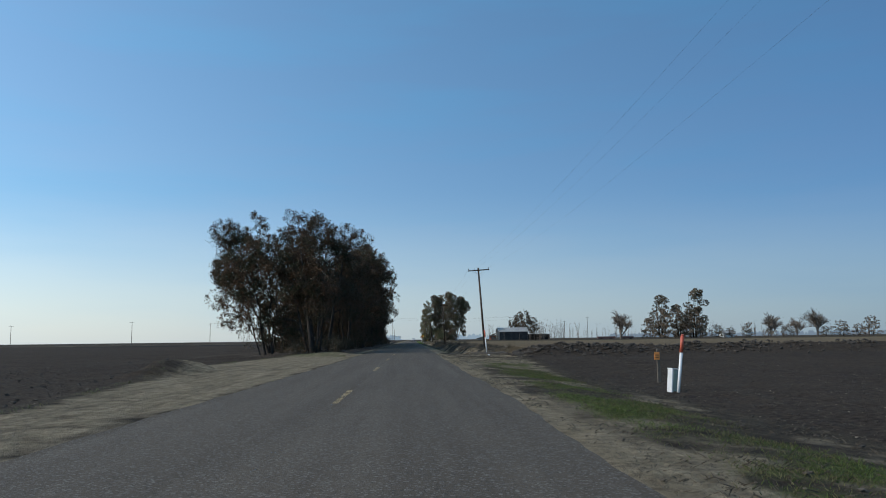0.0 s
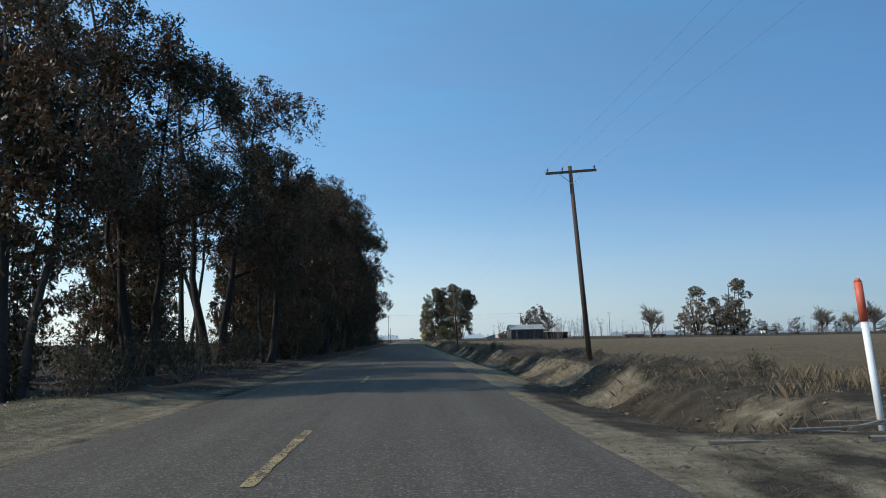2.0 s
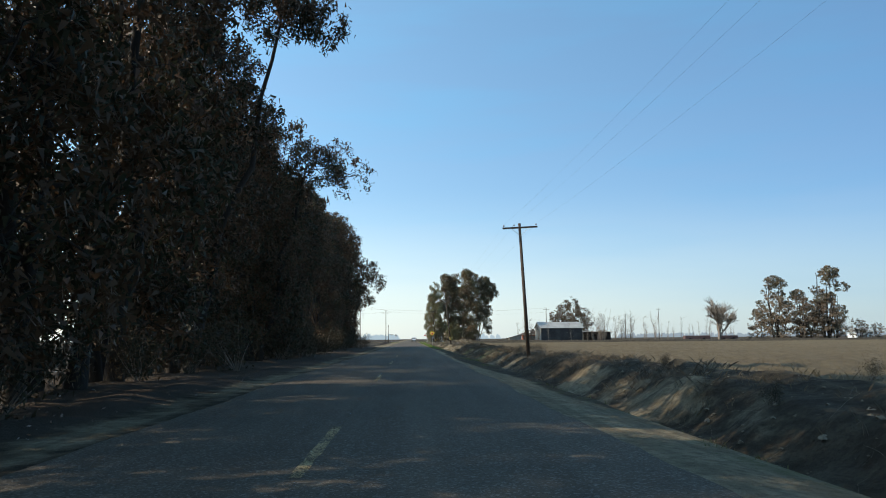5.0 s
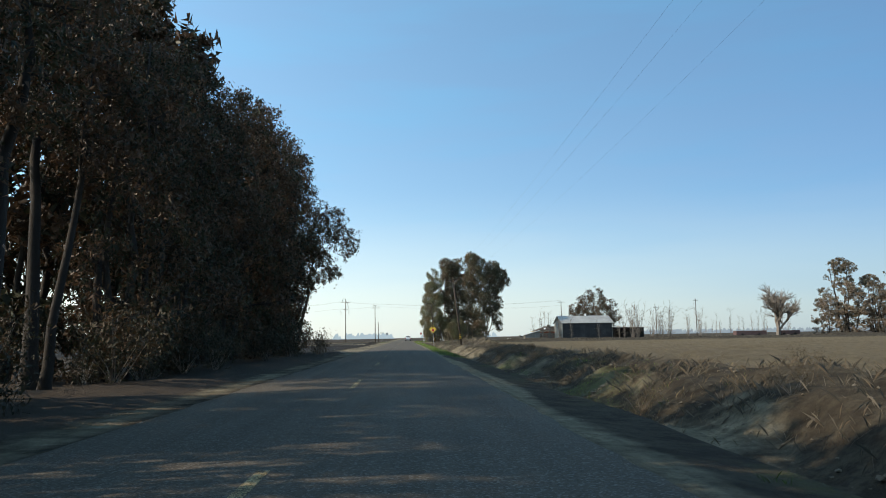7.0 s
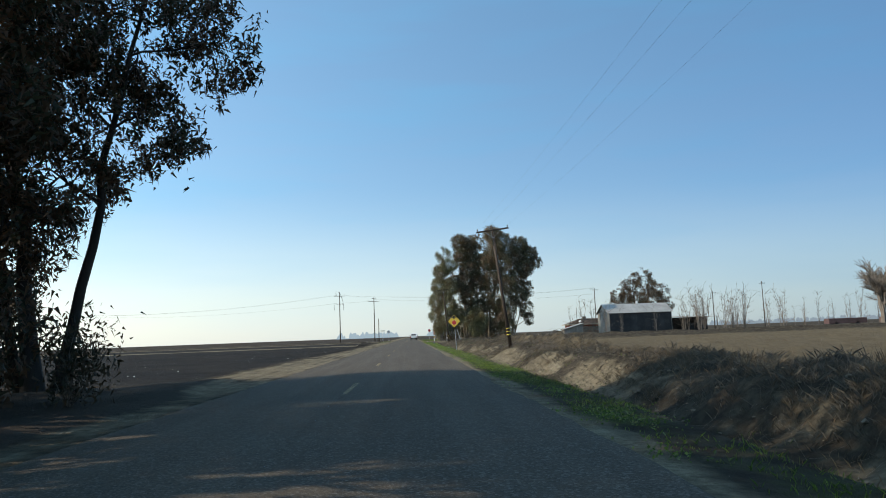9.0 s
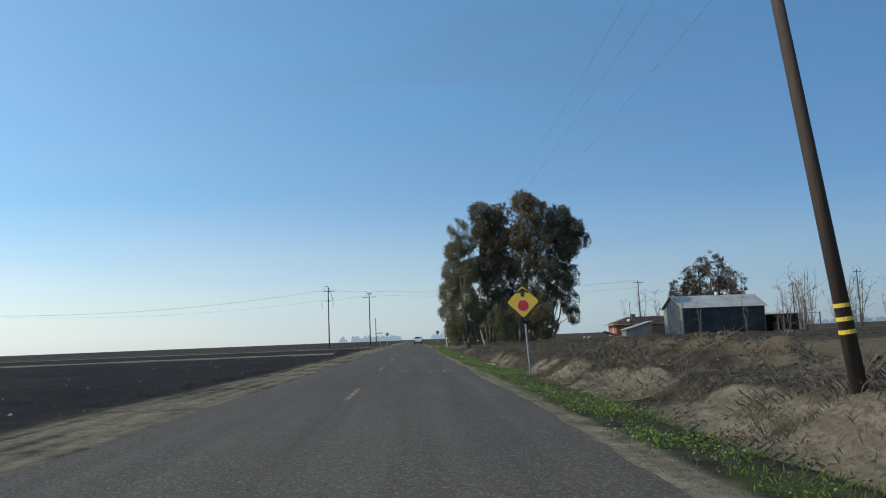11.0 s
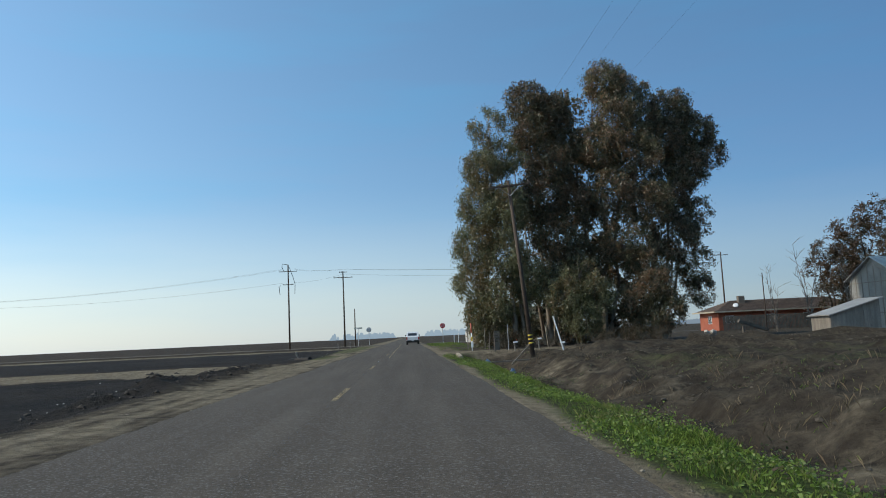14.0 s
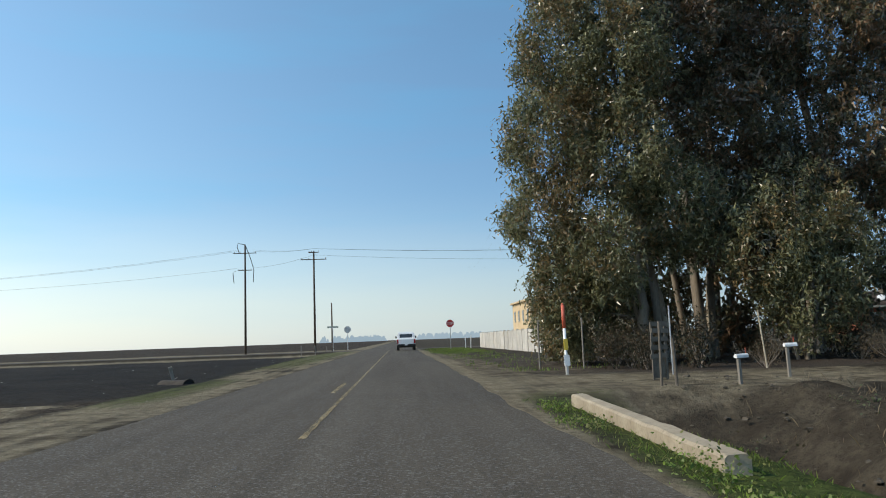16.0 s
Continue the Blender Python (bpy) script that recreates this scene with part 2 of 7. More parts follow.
def ground_material():
    mat, nt, bsdf = shader("ground_soil")
    p = place(nt, whole=True)
    big, mid, fine, grit = noise_of(nt, p, 0.12, 4), noise_of(nt, p, 1.3, 6, 0.65), noise_of(nt, p, 6.5, 5, 0.7), noise_of(nt, p, 55, 3)
    rows = noise_of(nt, place(nt, (3.2, 0.12, 1), True), 1.0, 3)

    def ragged(name, soft=0.18):
        v = maths(nt, "ADD", zone(nt, name), maths(nt, "MULTIPLY", maths(nt, "SUBTRACT", mid, 0.5), 0.9))
        v = maths(nt, "ADD", v, maths(nt, "MULTIPLY", maths(nt, "SUBTRACT", fine, 0.5), 0.5))
        return steep(nt, v, 0.5 - soft, 0.5 + soft)

    soil = mix(nt, steep(nt, mid, 0.36, 0.64), (0.036, 0.029, 0.021), (0.095, 0.079, 0.056))
    soil = mix(nt, maths(nt, "MULTIPLY", steep(nt, fine, 0.48, 0.6), 0.6), soil, (0.035, 0.028, 0.021))
    dark = mix(nt, steep(nt, fine, 0.38, 0.62), (0.019, 0.0145, 0.011), (0.074, 0.057, 0.042))
    dark = mix(nt, maths(nt, "MULTIPLY", steep(nt, grit, 0.5, 0.68), 0.55), dark, (0.095, 0.078, 0.06))
    dark = mix(nt, maths(nt, "MULTIPLY", steep(nt, rows, 0.45, 0.7), 0.5), dark, (0.065, 0.052, 0.039))
    tan = mix(nt, steep(nt, mid, 0.3, 0.7), (0.13, 0.101, 0.063), (0.19, 0.15, 0.095))
    tan = mix(nt, maths(nt, "MULTIPLY", steep(nt, rows, 0.4, 0.7), 0.45), tan, (0.11, 0.08, 0.05))
    sand = mix(nt, steep(nt, mid, 0.35, 0.7), (0.21, 0.172, 0.112), (0.34, 0.285, 0.195))
    sand = mix(nt, maths(nt, "MULTIPLY", steep(nt, rows, 0.46, 0.6), 0.42), sand, (0.1, 0.08, 0.055))
    sand = mix(nt, maths(nt, "MULTIPLY", steep(nt, fine, 0.44, 0.64), 0.65), sand, (0.085, 0.066, 0.045))
    green = mix(nt, steep(nt, fine, 0.36, 0.64), (0.035, 0.046, 0.014), (0.1, 0.125, 0.034))
    litter = mix(nt, steep(nt, grit, 0.4, 0.65), (0.04, 0.032, 0.026), (0.11, 0.089, 0.07))
    col = mix(nt, ragged("tan"), soil, tan)
    col = mix(nt, ragged("dark"), col, dark)
    col = mix(nt, ragged("black_soil", 0.3), col, mix(nt, steep(nt, fine, 0.35, 0.7), (0.015, 0.0145, 0.014), (0.04, 0.037, 0.033)))
    col = mix(nt, ragged("litter"), col, litter)
    col = mix(nt, ragged("sand"), col, sand)
    col = mix(nt, ragged("green", 0.3), col, green)
    col = mix(nt, maths(nt, "MULTIPLY", steep(nt, big, 0.4, 0.7), 0.2), col, (0.1, 0.08, 0.06))
    nt.links.new(col, bsdf.inputs["Base Color"])
    bsdf.inputs["Roughness"].default_value = 0.95
    bsdf.inputs["Specular IOR Level"].default_value = 0.06
    h = maths(nt, "ADD", maths(nt, "MULTIPLY", mid, 2.0), maths(nt, "ADD", fine, maths(nt, "MULTIPLY", grit, 0.35)))
    relief(nt, bsdf, h, 1.0, 0.09)
    return mat


def asphalt_material():
    mat, nt, bsdf = shader("asphalt")
    p = place(nt, whole=True)
    long = place(nt, (1.6, 0.05, 1), True)
    wheel, blot, grain, stone = noise_of(nt, long, 1.0, 3), noise_of(nt, p, 0.35, 5), noise_of(nt, p, 18, 4, 0.75), None
    v = node(nt, "ShaderNodeTexVoronoi", Scale=70.0)
    nt.links.new(p, v.inputs["Vector"])
    stone = v.outputs["Distance"]
    col = mix(nt, steep(nt, wheel, 0.35, 0.7), (0.08, 0.064, 0.047), (0.111, 0.091, 0.068))
    col = mix(nt, maths(nt, "MULTIPLY", steep(nt, blot, 0.5, 0.75), 0.4), col, (0.058, 0.049, 0.039))
    speck = node(nt, "ShaderNodeTexVoronoi", Scale=48.0)
    nt.links.new(p, speck.inputs["Vector"])
    lum = nt.nodes.new("ShaderNodeSeparateColor")
    nt.links.new(speck.outputs["Color"], lum.inputs[0])
    col = mix(nt, maths(nt, "MULTIPLY", steep(nt, lum.outputs[0], 0.72, 0.95), 0.5), col, (0.24, 0.225, 0.2))
    col = mix(nt, maths(nt, "MULTIPLY", steep(nt, lum.outputs[1], 0.7, 0.95), 0.5), col, (0.03, 0.029, 0.028))
    col = mix(nt, maths(nt, "MULTIPLY", steep(nt, grain, 0.5, 0.8), 0.35), col, (0.05, 0.047, 0.044))
    nt.links.new(col, bsdf.inputs["Base Color"])
    bsdf.inputs["Roughness"].default_value = 0.85
    bsdf.inputs["Specular IOR Level"].default_value = 0.12
    relief(nt, bsdf, maths(nt, "ADD", stone, grain), 0.6, 0.008)
    return mat


def worn_paint(name, colour, keep):
    """Road paint of which the traffic has rubbed flecks away."""
    mat, nt, bsdf = shader(name)
    p = place(nt, whole=True)
    grit, patch = noise_of(nt, p, 38, 4, 0.75), noise_of(nt, p, 2.2, 3)
    nt.links.new(mix(nt, steep(nt, patch, 0.3, 0.7), colour, tuple(c * 0.7 for c in colour)), bsdf.inputs["Base Color"])
    bsdf.inputs["Roughness"].default_value = 0.75
    clear = nt.nodes.new("ShaderNodeBsdfTransparent")
    blend = nt.nodes.new("ShaderNodeMixShader")
    gone = maths(nt, "ADD", grit, maths(nt, "MULTIPLY", patch, 0.35))
    nt.links.new(steep(nt, gone, keep - 0.06, keep + 0.06), blend.inputs[0])
    nt.links.new(bsdf.outputs[0], blend.inputs[1])
    nt.links.new(clear.outputs[0], blend.inputs[2])
    nt.links.new(blend.outputs[0], nt.nodes["Material Output"].inputs["Surface"])
    return mat


GROUND, ASPHALT = ground_material(), asphalt_material()
YELLOW_LINE = worn_paint("yellow_road_paint", (0.35, 0.25, 0.115), 0.7)
WHITE_LINE = worn_paint("white_road_paint", (0.36, 0.355, 0.33), 0.64)
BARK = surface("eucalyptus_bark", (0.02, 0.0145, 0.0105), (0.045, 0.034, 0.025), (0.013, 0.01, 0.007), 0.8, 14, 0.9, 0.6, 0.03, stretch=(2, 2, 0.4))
BARE_WOOD = surface("bare_bark", (0.16, 0.13, 0.105), (0.25, 0.21, 0.17), (0.09, 0.07, 0.055), 1.0, 18, 0.9, 0.3, 0.013)
PALE_BARK = surface("peeling_pale_bark", (0.13, 0.1, 0.075), (0.34, 0.3, 0.24), (0.09, 0.07, 0.05), 0.7, 12, 0.85, 0.4, 0.02, stretch=(2, 2, 0.4))
# roadside row: shade of the backlit crowns is put into this dark tone
LEAF = leafy("shaded_gum_leaves", (0.026, 0.027, 0.014), (0.08, 0.078, 0.039), (0.115, 0.06, 0.034), 0.34, 0.5, 0.28, 0.3)
# grove leaves, olive and rust, made lighter: sun on them is in the colour
LEAF_OLIVE = leafy("sunlit_olive_gum_leaves", (0.06, 0.064, 0.028), (0.3, 0.29, 0.145), (0.26, 0.165, 0.075), 0.14, 0.34, 0.4, 0.7)
LEAF_RUST = leafy("rusty_gum_leaves", (0.055, 0.052, 0.027), (0.24, 0.215, 0.115), (0.25, 0.14, 0.078), 0.24, 0.36, 0.38, 0.7)
LEAF_BARN = leafy("dusky_tree_leaves", (0.035, 0.034, 0.016), (0.11, 0.09, 0.045), (0.12, 0.065, 0.035), 0.35)
# dry tan leaves, brightened further so that distance haze is in the colour
LEAF_DRY = leafy("hazed_dry_scrub_leaves", (0.14, 0.11, 0.078), (0.32, 0.26, 0.185), (0.24, 0.165, 0.11), 0.35, 0.7)
LEAF_BUSH = leafy("bush_leaves", (0.02, 0.022, 0.01), (0.06, 0.056, 0.024), (0.07, 0.042, 0.02), 0.35, 0.7)
WEED = leafy("green_weed_leaves", (0.06, 0.1, 0.018), (0.22, 0.3, 0.052), (0.2, 0.19, 0.07), 0.12, 0.5, 0.4)
GRASS = leafy("dull_verge_grass", (0.05, 0.07, 0.018), (0.16, 0.2, 0.052), (0.15, 0.125, 0.06), 0.25, 0.65, 0.3)
STRAW = leafy("straw", (0.12, 0.088, 0.048), (0.27, 0.21, 0.125), (0.16, 0.11, 0.065), 0.2, 0.8, 0.2)
CLOD = surface("dark_clod", (0.03, 0.024, 0.019), (0.075, 0.06, 0.045), (0.02, 0.016, 0.013), 1.2, 9, 0.95, 0.6, 0.03, vary=0.0)
POLE_WOOD = surface("creosoted_pole_wood", (0.05, 0.032, 0.022), (0.09, 0.061, 0.042), (0.028, 0.019, 0.014), 1.1, 16, 0.85, 0.5, 0.02, stretch=(3, 3, 0.25))
GREY_WOOD = surface("weathered_wood", (0.2, 0.175, 0.145), (0.3, 0.265, 0.22), (0.1, 0.085, 0.07), 1.5, 22, 0.9, 0.4, 0.01, stretch=(2, 2, 0.3))
OLD_BOARD = surface("old_plank", (0.11, 0.09, 0.07), (0.19, 0.16, 0.125), (0.06, 0.05, 0.04), 1.5, 22, 0.9, 0.4, 0.01)
PALE_WOOD = surface("bare_pale_timber", (0.4, 0.33, 0.23), (0.55, 0.47, 0.35), (0.2, 0.16, 0.11), 2, 24, 0.85, 0.4, 0.01)
HEADWALL = surface("chipped_tan_concrete", (0.33, 0.26, 0.175), (0.45, 0.37, 0.26), (0.17, 0.13, 0.09), 1.4, 18, 0.9, 0.5, 0.02)
CONCRETE = surface("stained_concrete", (0.42, 0.39, 0.34), (0.56, 0.52, 0.46), (0.22, 0.2, 0.17), 1.0, 16, 0.9, 0.4, 0.012)
WHITE_PAINT = surface("white_painted_plastic", (0.74, 0.74, 0.72), (0.8, 0.8, 0.78), (0.4, 0.38, 0.34), 3, 30, 0.5, 0.1, 0.003, dirty=0.25)
RED_CAP = surface("faded_red_plastic", (0.5, 0.09, 0.05), (0.6, 0.13, 0.07), (0.3, 0.07, 0.04), 4, 30, 0.5, 0.1, 0.003, dirty=0.3)
ORANGE = surface("orange_plastic", (0.72, 0.25, 0.05), (0.8, 0.3, 0.08), (0.4, 0.16, 0.06), 4, 30, 0.55, 0.1, 0.003, dirty=0.3)
GREEN_BOX = surface("dull_green_enamel", (0.2, 0.27, 0.23), (0.26, 0.33, 0.29), (0.12, 0.14, 0.12), 3, 30, 0.5, 0.1, 0.003)
YELLOW = surface("yellow_sign_sheeting", (0.62, 0.4, 0.03), (0.66, 0.44, 0.05), (0.45, 0.3, 0.05), 3, 40, 0.45, 0.05, 0.002, dirty=0.2, vary=0.05)
BLACK = surface("black_sign_ink", (0.012, 0.012, 0.012), (0.02, 0.02, 0.02), (0.05, 0.05, 0.045), 3, 40, 0.5, 0.05, 0.002, dirty=0.3, vary=0.05)
SIGN_RED = surface("red_sign_sheeting", (0.42, 0.02, 0.025), (0.47, 0.03, 0.03), (0.3, 0.03, 0.03), 3, 40, 0.45, 0.05, 0.002, dirty=0.2, vary=0.05)
GALV = surface("galvanised_steel", (0.45, 0.46, 0.47), (0.6, 0.6, 0.6), (0.3, 0.29, 0.27), 4, 40, 0.45, 0.15, 0.003, metal=0.6)
GLASSY = surface("glazed_porcelain", (0.16, 0.1, 0.07), (0.2, 0.14, 0.1), (0.08, 0.06, 0.05), 5, 40, 0.25, 0.0)
WIRE = surface("weathered_cable", (0.05, 0.05, 0.05), (0.09, 0.09, 0.085), (0.03, 0.03, 0.03), 2, 30, 0.6, 0.0)
BAND_YELLOW = surface("yellow_marker_band", (0.75, 0.5, 0.05), (0.8, 0.55, 0.08), (0.4, 0.28, 0.06), 5, 40, 0.5, 0.0)
ROOF_METAL = surface("bleached_roof_sheet", (0.31, 0.3, 0.275), (0.43, 0.42, 0.385), (0.19, 0.165, 0.135), 0.6, 14, 0.6, 0.2, 0.01, metal=0.2)
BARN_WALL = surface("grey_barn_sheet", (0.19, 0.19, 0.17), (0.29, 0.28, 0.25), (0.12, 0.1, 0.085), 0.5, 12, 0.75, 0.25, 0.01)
# near-black tone: shade of the barn's long side and shed inside is painted in
BARN_SHADE = surface("shaded_barn_board", (0.028, 0.027, 0.026), (0.055, 0.052, 0.05), (0.018, 0.017, 0.016), 0.5, 12, 0.85, 0.3, 0.01)
STUCCO_RED = surface("brick_red_stucco", (0.37, 0.1, 0.055), (0.44, 0.135, 0.075), (0.24, 0.085, 0.05), 0.8, 22, 0.9, 0.3, 0.01)
STUCCO_TAN = surface("tan_stucco", (0.55, 0.4, 0.23), (0.62, 0.47, 0.29), (0.38, 0.28, 0.17), 0.8, 22, 0.9, 0.3, 0.01)
SHINGLE = surface("brown_shingle", (0.085, 0.06, 0.046), (0.135, 0.098, 0.075), (0.05, 0.038, 0.03), 1.2, 18, 0.9, 0.5, 0.02)
GLASS_DARK = surface("window_glass", (0.03, 0.035, 0.04), (0.045, 0.05, 0.055), (0.02, 0.02, 0.02), 1, 8, 0.08, 0.0)
CAR_WHITE = surface("white_car_paint", (0.74, 0.74, 0.73), (0.78, 0.78, 0.77), (0.5, 0.48, 0.45), 2, 30, 0.25, 0.0, dirty=0.1, vary=0.0)
CHROME = surface("dull_chrome", (0.5, 0.5, 0.5), (0.6, 0.6, 0.6), (0.3, 0.3, 0.3), 4, 30, 0.25, 0.0, metal=0.9)
RUBBER = surface("tyre_rubber", (0.02, 0.02, 0.02), (0.03, 0.03, 0.03), (0.06, 0.05, 0.04), 4, 30, 0.85, 0.2, 0.004)
TAIL_RED = surface("red_lamp_plastic", (0.35, 0.015, 0.015), (0.4, 0.02, 0.02), (0.2, 0.01, 0.01), 4, 30, 0.2, 0.0)
TARP = surface("blue_tarpaulin", (0.05, 0.11, 0.2), (0.08, 0.15, 0.26), (0.05, 0.09, 0.15), 3, 20, 0.5, 0.5, 0.02)


# ---- the ground, one sheet ----
ROAD_L, ROAD_R, MIDDLE = -4.25, 2.02, -1.43


def sand_left(y):
    """How far the bare shoulder reaches on the road's far side."""
    return -np.interp(y, [-40, 12, 30, 40, 60, 65, 71, 236, 246, 300, 345, 362, 372, 384, 400, 430, 470], [6.6, 7.1, 9.3, 11.2, 10.0, 7.6, 5.5, 5.3, 7.0, 6.4, 6.5, 6.8, 6.8, 6.4, 7.2, 8.0, 7.0])


def height(x, y):
    x, y = np.broadcast_arrays(np.asarray(x, float), np.asarray(y, float))
    lump, small = bumps(x, y, 1.9, 3), bumps(x, y, 0.7, 5)
    z = np.full(x.shape, -0.05)
    # field side beyond the far shoulder
    left = smooth(0, 1.5, sand_left(y) - x)
    z = np.where(x < ROAD_L, -0.05 - (0.12 + 0.22 * smooth(246, 262, y)) * left + (0.02 + 0.05 * left) * small + 0.04 * lump * left, z)
    bank = np.exp(-((x + 7.6 + 0.6 * bumps(y, 0, 9, 8)) / 0.7) ** 2) * smooth(246, 262, y) * (1 - smooth(338, 350, y))
    z += 0.16 * bank * (1 + small)
    heap = 0.85 * np.exp(-((x + 8.0) / 1.0) ** 2) * smooth(340, 346, y) * (1 - smooth(362, 367, y))
    heap += 1.1 * np.exp(-((x + 9.8) / 1.1) ** 2 - ((y - 31.5) / 3.0) ** 2)
    z += heap * 0.55 * (1 + 0.5 * small + 0.3 * lump)
    under = smooth(58, 64, y) * (1 - smooth(240, 247, y)) * smooth(-5.0, -6.5, x) * smooth(-19, -15, x)
    z += under * (0.16 + 0.08 * lump)
    # near side before the ditch: the verge falls to the ploughed field
    dip = 0.42 * smooth(2.6, 7.5, x) * (1 - smooth(32, 46, y))
    ditch = smooth(60.5, 68, y + 0.6 * lump) * (1 - smooth(371.0, 373.5, y))
    wob = 0.35 * bumps(0, y, 8.5, 11) + 0.2 * bumps(0, y, 3.1, 12)
    deep = 0.75 + 0.2 * bumps(0, y, 14, 13)
    cut = smooth(3.4 + wob * 0.5, 4.9 + wob * 0.5, x) * (1 - smooth(5.7 + wob, 7.6 + wob, x))
    rim = smooth(6.2 + wob, 7.8 + wob, x) * (1 - smooth(9.2, 11.5, x))
    rough = bumps(x, y, 0.42, 15)
    rimh = 0.1 + 0.2 * bumps(x, y, 3.4, 14) + 0.22 * np.exp(-((x - 9.4) / 0.8) ** 2) - 0.12 * smooth(292, 330, y)
    near = -0.05 - dip + 0.02 * small * smooth(2.2, 4, x)
    inside = -0.06 - 0.1 * smooth(2.2, 3.4, x) - deep * cut + rimh * rim + (0.11 * small + 0.1 * lump + 0.09 * rough) * (1 + 0.6 * smooth(318, 330, y)) * smooth(3.3, 5.0, x) + 0.1 * smooth(8, 12, x)
    r = near * (1 - ditch) + inside * ditch
    ridge = np.exp(-((y - 53.5 - 0.06 * (x - 8)) / 2.7) ** 2) * smooth(6.6, 8.6, x)
    r += ridge * (0.62 + 0.2 * lump + 0.14 * small)
    plough = smooth(6.5, 8.5, x) * (1 - smooth(47, 51, y))
    r += plough * (0.05 * small + 0.05 * lump)
    r += 0.62 * np.exp(-((x - 10.3 - 0.5 * bumps(0, y, 7, 17)) / 0.85) ** 2) * smooth(260, 264, y) * (1 - smooth(298, 306, y)) * (1 + 0.5 * small + 0.4 * lump)
    rut = 0.0
    for off in (0.0, 0.55):
        path = 2.6 + off + 3.4 * smooth(57, 48.5, y)
        rut = rut + np.exp(-((x - path) / 0.16) ** 2) - 0.6 * np.exp(-((x - path - 0.3) / 0.14) ** 2)
    r -= 0.06 * rut * smooth(46.5, 48, y) * (1 - smooth(58, 60, y))
    far = smooth(10, 14, x) * smooth(57, 63, y)
    r += far * 0.03 * small
    yard = smooth(9, 12, x) * smooth(350, 364, y) * (1 - smooth(372, 380, y))
    r += yard * (0.12 + 0.34 * np.maximum(lump, 0) + 0.13 * small + 0.08 * rough)
    z = np.where(x > ROAD_R, r, z)
    # under the road, and the side road
    on = (x > ROAD_L + 0.25) & (x < ROAD_R - 0.2)
    z = np.where(on, -0.22, z)
    side = smooth(450.0, 450.4, y) * (1 - smooth(456.6, 457.0, y))
    z = np.where(~on, z * (1 - side) + side * -0.2, z)
    return z * (1 - smooth(600, 900, np.abs(y))) * (1 - smooth(300, 600, np.abs(x))) - 0.02


def graded(points):
    out = [np.linspace(a, b, max(2, int(round((b - a) / s)) + 1))[:-1] for a, b, s in points]
    return np.concatenate(out + [[points[-1][1]]])


gx = graded([(-4000, -600, 340), (-600, -120, 40), (-120, -40, 8), (-40, -18, 2.2), (-18, -7.2, 0.6), (-7.2, -4.6, 0.2), (-4.6, -3.6, 0.2), (-3.6, 1.4, 1.25), (1.4, 10.5, 0.26),
             (10.5, 20, 0.8), (20, 60, 4), (60, 200, 14), (200, 600, 40), (600, 4000, 340)])
gy = graded([(-1500, -60, 160), (-60, -5, 5), (-5, 130, 0.5), (130, 230, 0.85), (230, 285, 0.65), (285, 392, 0.42), (392, 470, 1.3), (470, 640, 10), (640, 4800, 260)])
X, Y = np.meshgrid(gx, gy)
Z = height(X, Y)
nx, ny = len(gx), len(gy)
idx = np.arange(nx * ny).reshape(ny, nx)
quads = np.stack([idx[:-1, :-1], idx[:-1, 1:], idx[1:, 1:], idx[1:, :-1]], -1).reshape(-1, 4)
ground_mesh = mesh_of("ground", np.stack([X, Y, Z], -1), quads, GROUND, True)


def soft_in(v, a, b, w=0.6):
    return smooth(a - w, a + w, v) * (1 - smooth(b - w, b + w, v))


shoulder = soft_in(X, sand_left(Y), ROAD_L, 0.5) * (1 - 0.25 * soft_in(Y, 69, 238, 3))
edge_r = soft_in(X, 1.2, 2.55 + 0.3 * bumps(0, Y, 6, 21) + (0.95 + 0.5 * bumps(0, Y, 11, 22)) * soft_in(Y, 74, 154, 4), 0.3)
lay_by = soft_in(Y, 36, 64, 4) * soft_in(X, 1.5, 7.6 - 0.08 * np.maximum(0, 52 - Y), 1.0)
drive = soft_in(Y, 372, 379, 1.5) * soft_in(X, 1.5, 12, 1.5) + soft_in(X, 1.5, 4.2, 0.6) * soft_in(Y, 378, 448, 3) * 0.85 + soft_in(X, 4.2, 7.0, 0.8) * soft_in(Y, 378, 416, 3) * 0.6
banks = soft_in(Y, 66, 372, 3) * (1 + 0.35 * soft_in(Y, 250, 312, 8) - 0.45 * smooth(315, 330, Y)) * soft_in(X, 4.9, 7.6, 0.6) * (0.35 + 0.22 * smooth(235, 250, Y) - 0.12 * smooth(284, 300, Y) + 0.8 * bumps(X, Y, 3.5, 23) + 0.25 * bumps(X, Y, 0.8, 24))
track = soft_in(Y, 366 + 1.2 * bumps(X, 0, 9, 27), 381 - 0.07 * np.maximum(0, -20 - X), 1.2) * soft_in(X, -110, -9, 2) * 0.85 + (soft_in(Y, 443, 450, 1) + soft_in(Y, 458, 505, 2)) * soft_in(X, -900, -8, 3) * 0.8
rutted = np.maximum(*[np.exp(-((X - 2.6 - o - 3.4 * smooth(57, 48.5, Y)) / 0.2) ** 2) for o in (0.0, 0.55)]) * soft_in(Y, 47, 59, 1)
verge = (1 - 0.45 * soft_in(X, 2.0, 2.55, 0.15)) * soft_in(X, 1.5, 6.3 + 0.5 * bumps(0, Y, 4, 36), 0.7) * soft_in(Y, -40, 42, 4) * (0.45 + 0.35 * bumps(X, Y, 1.6, 37) + 0.35 * bumps(X, Y, 0.6, 29))
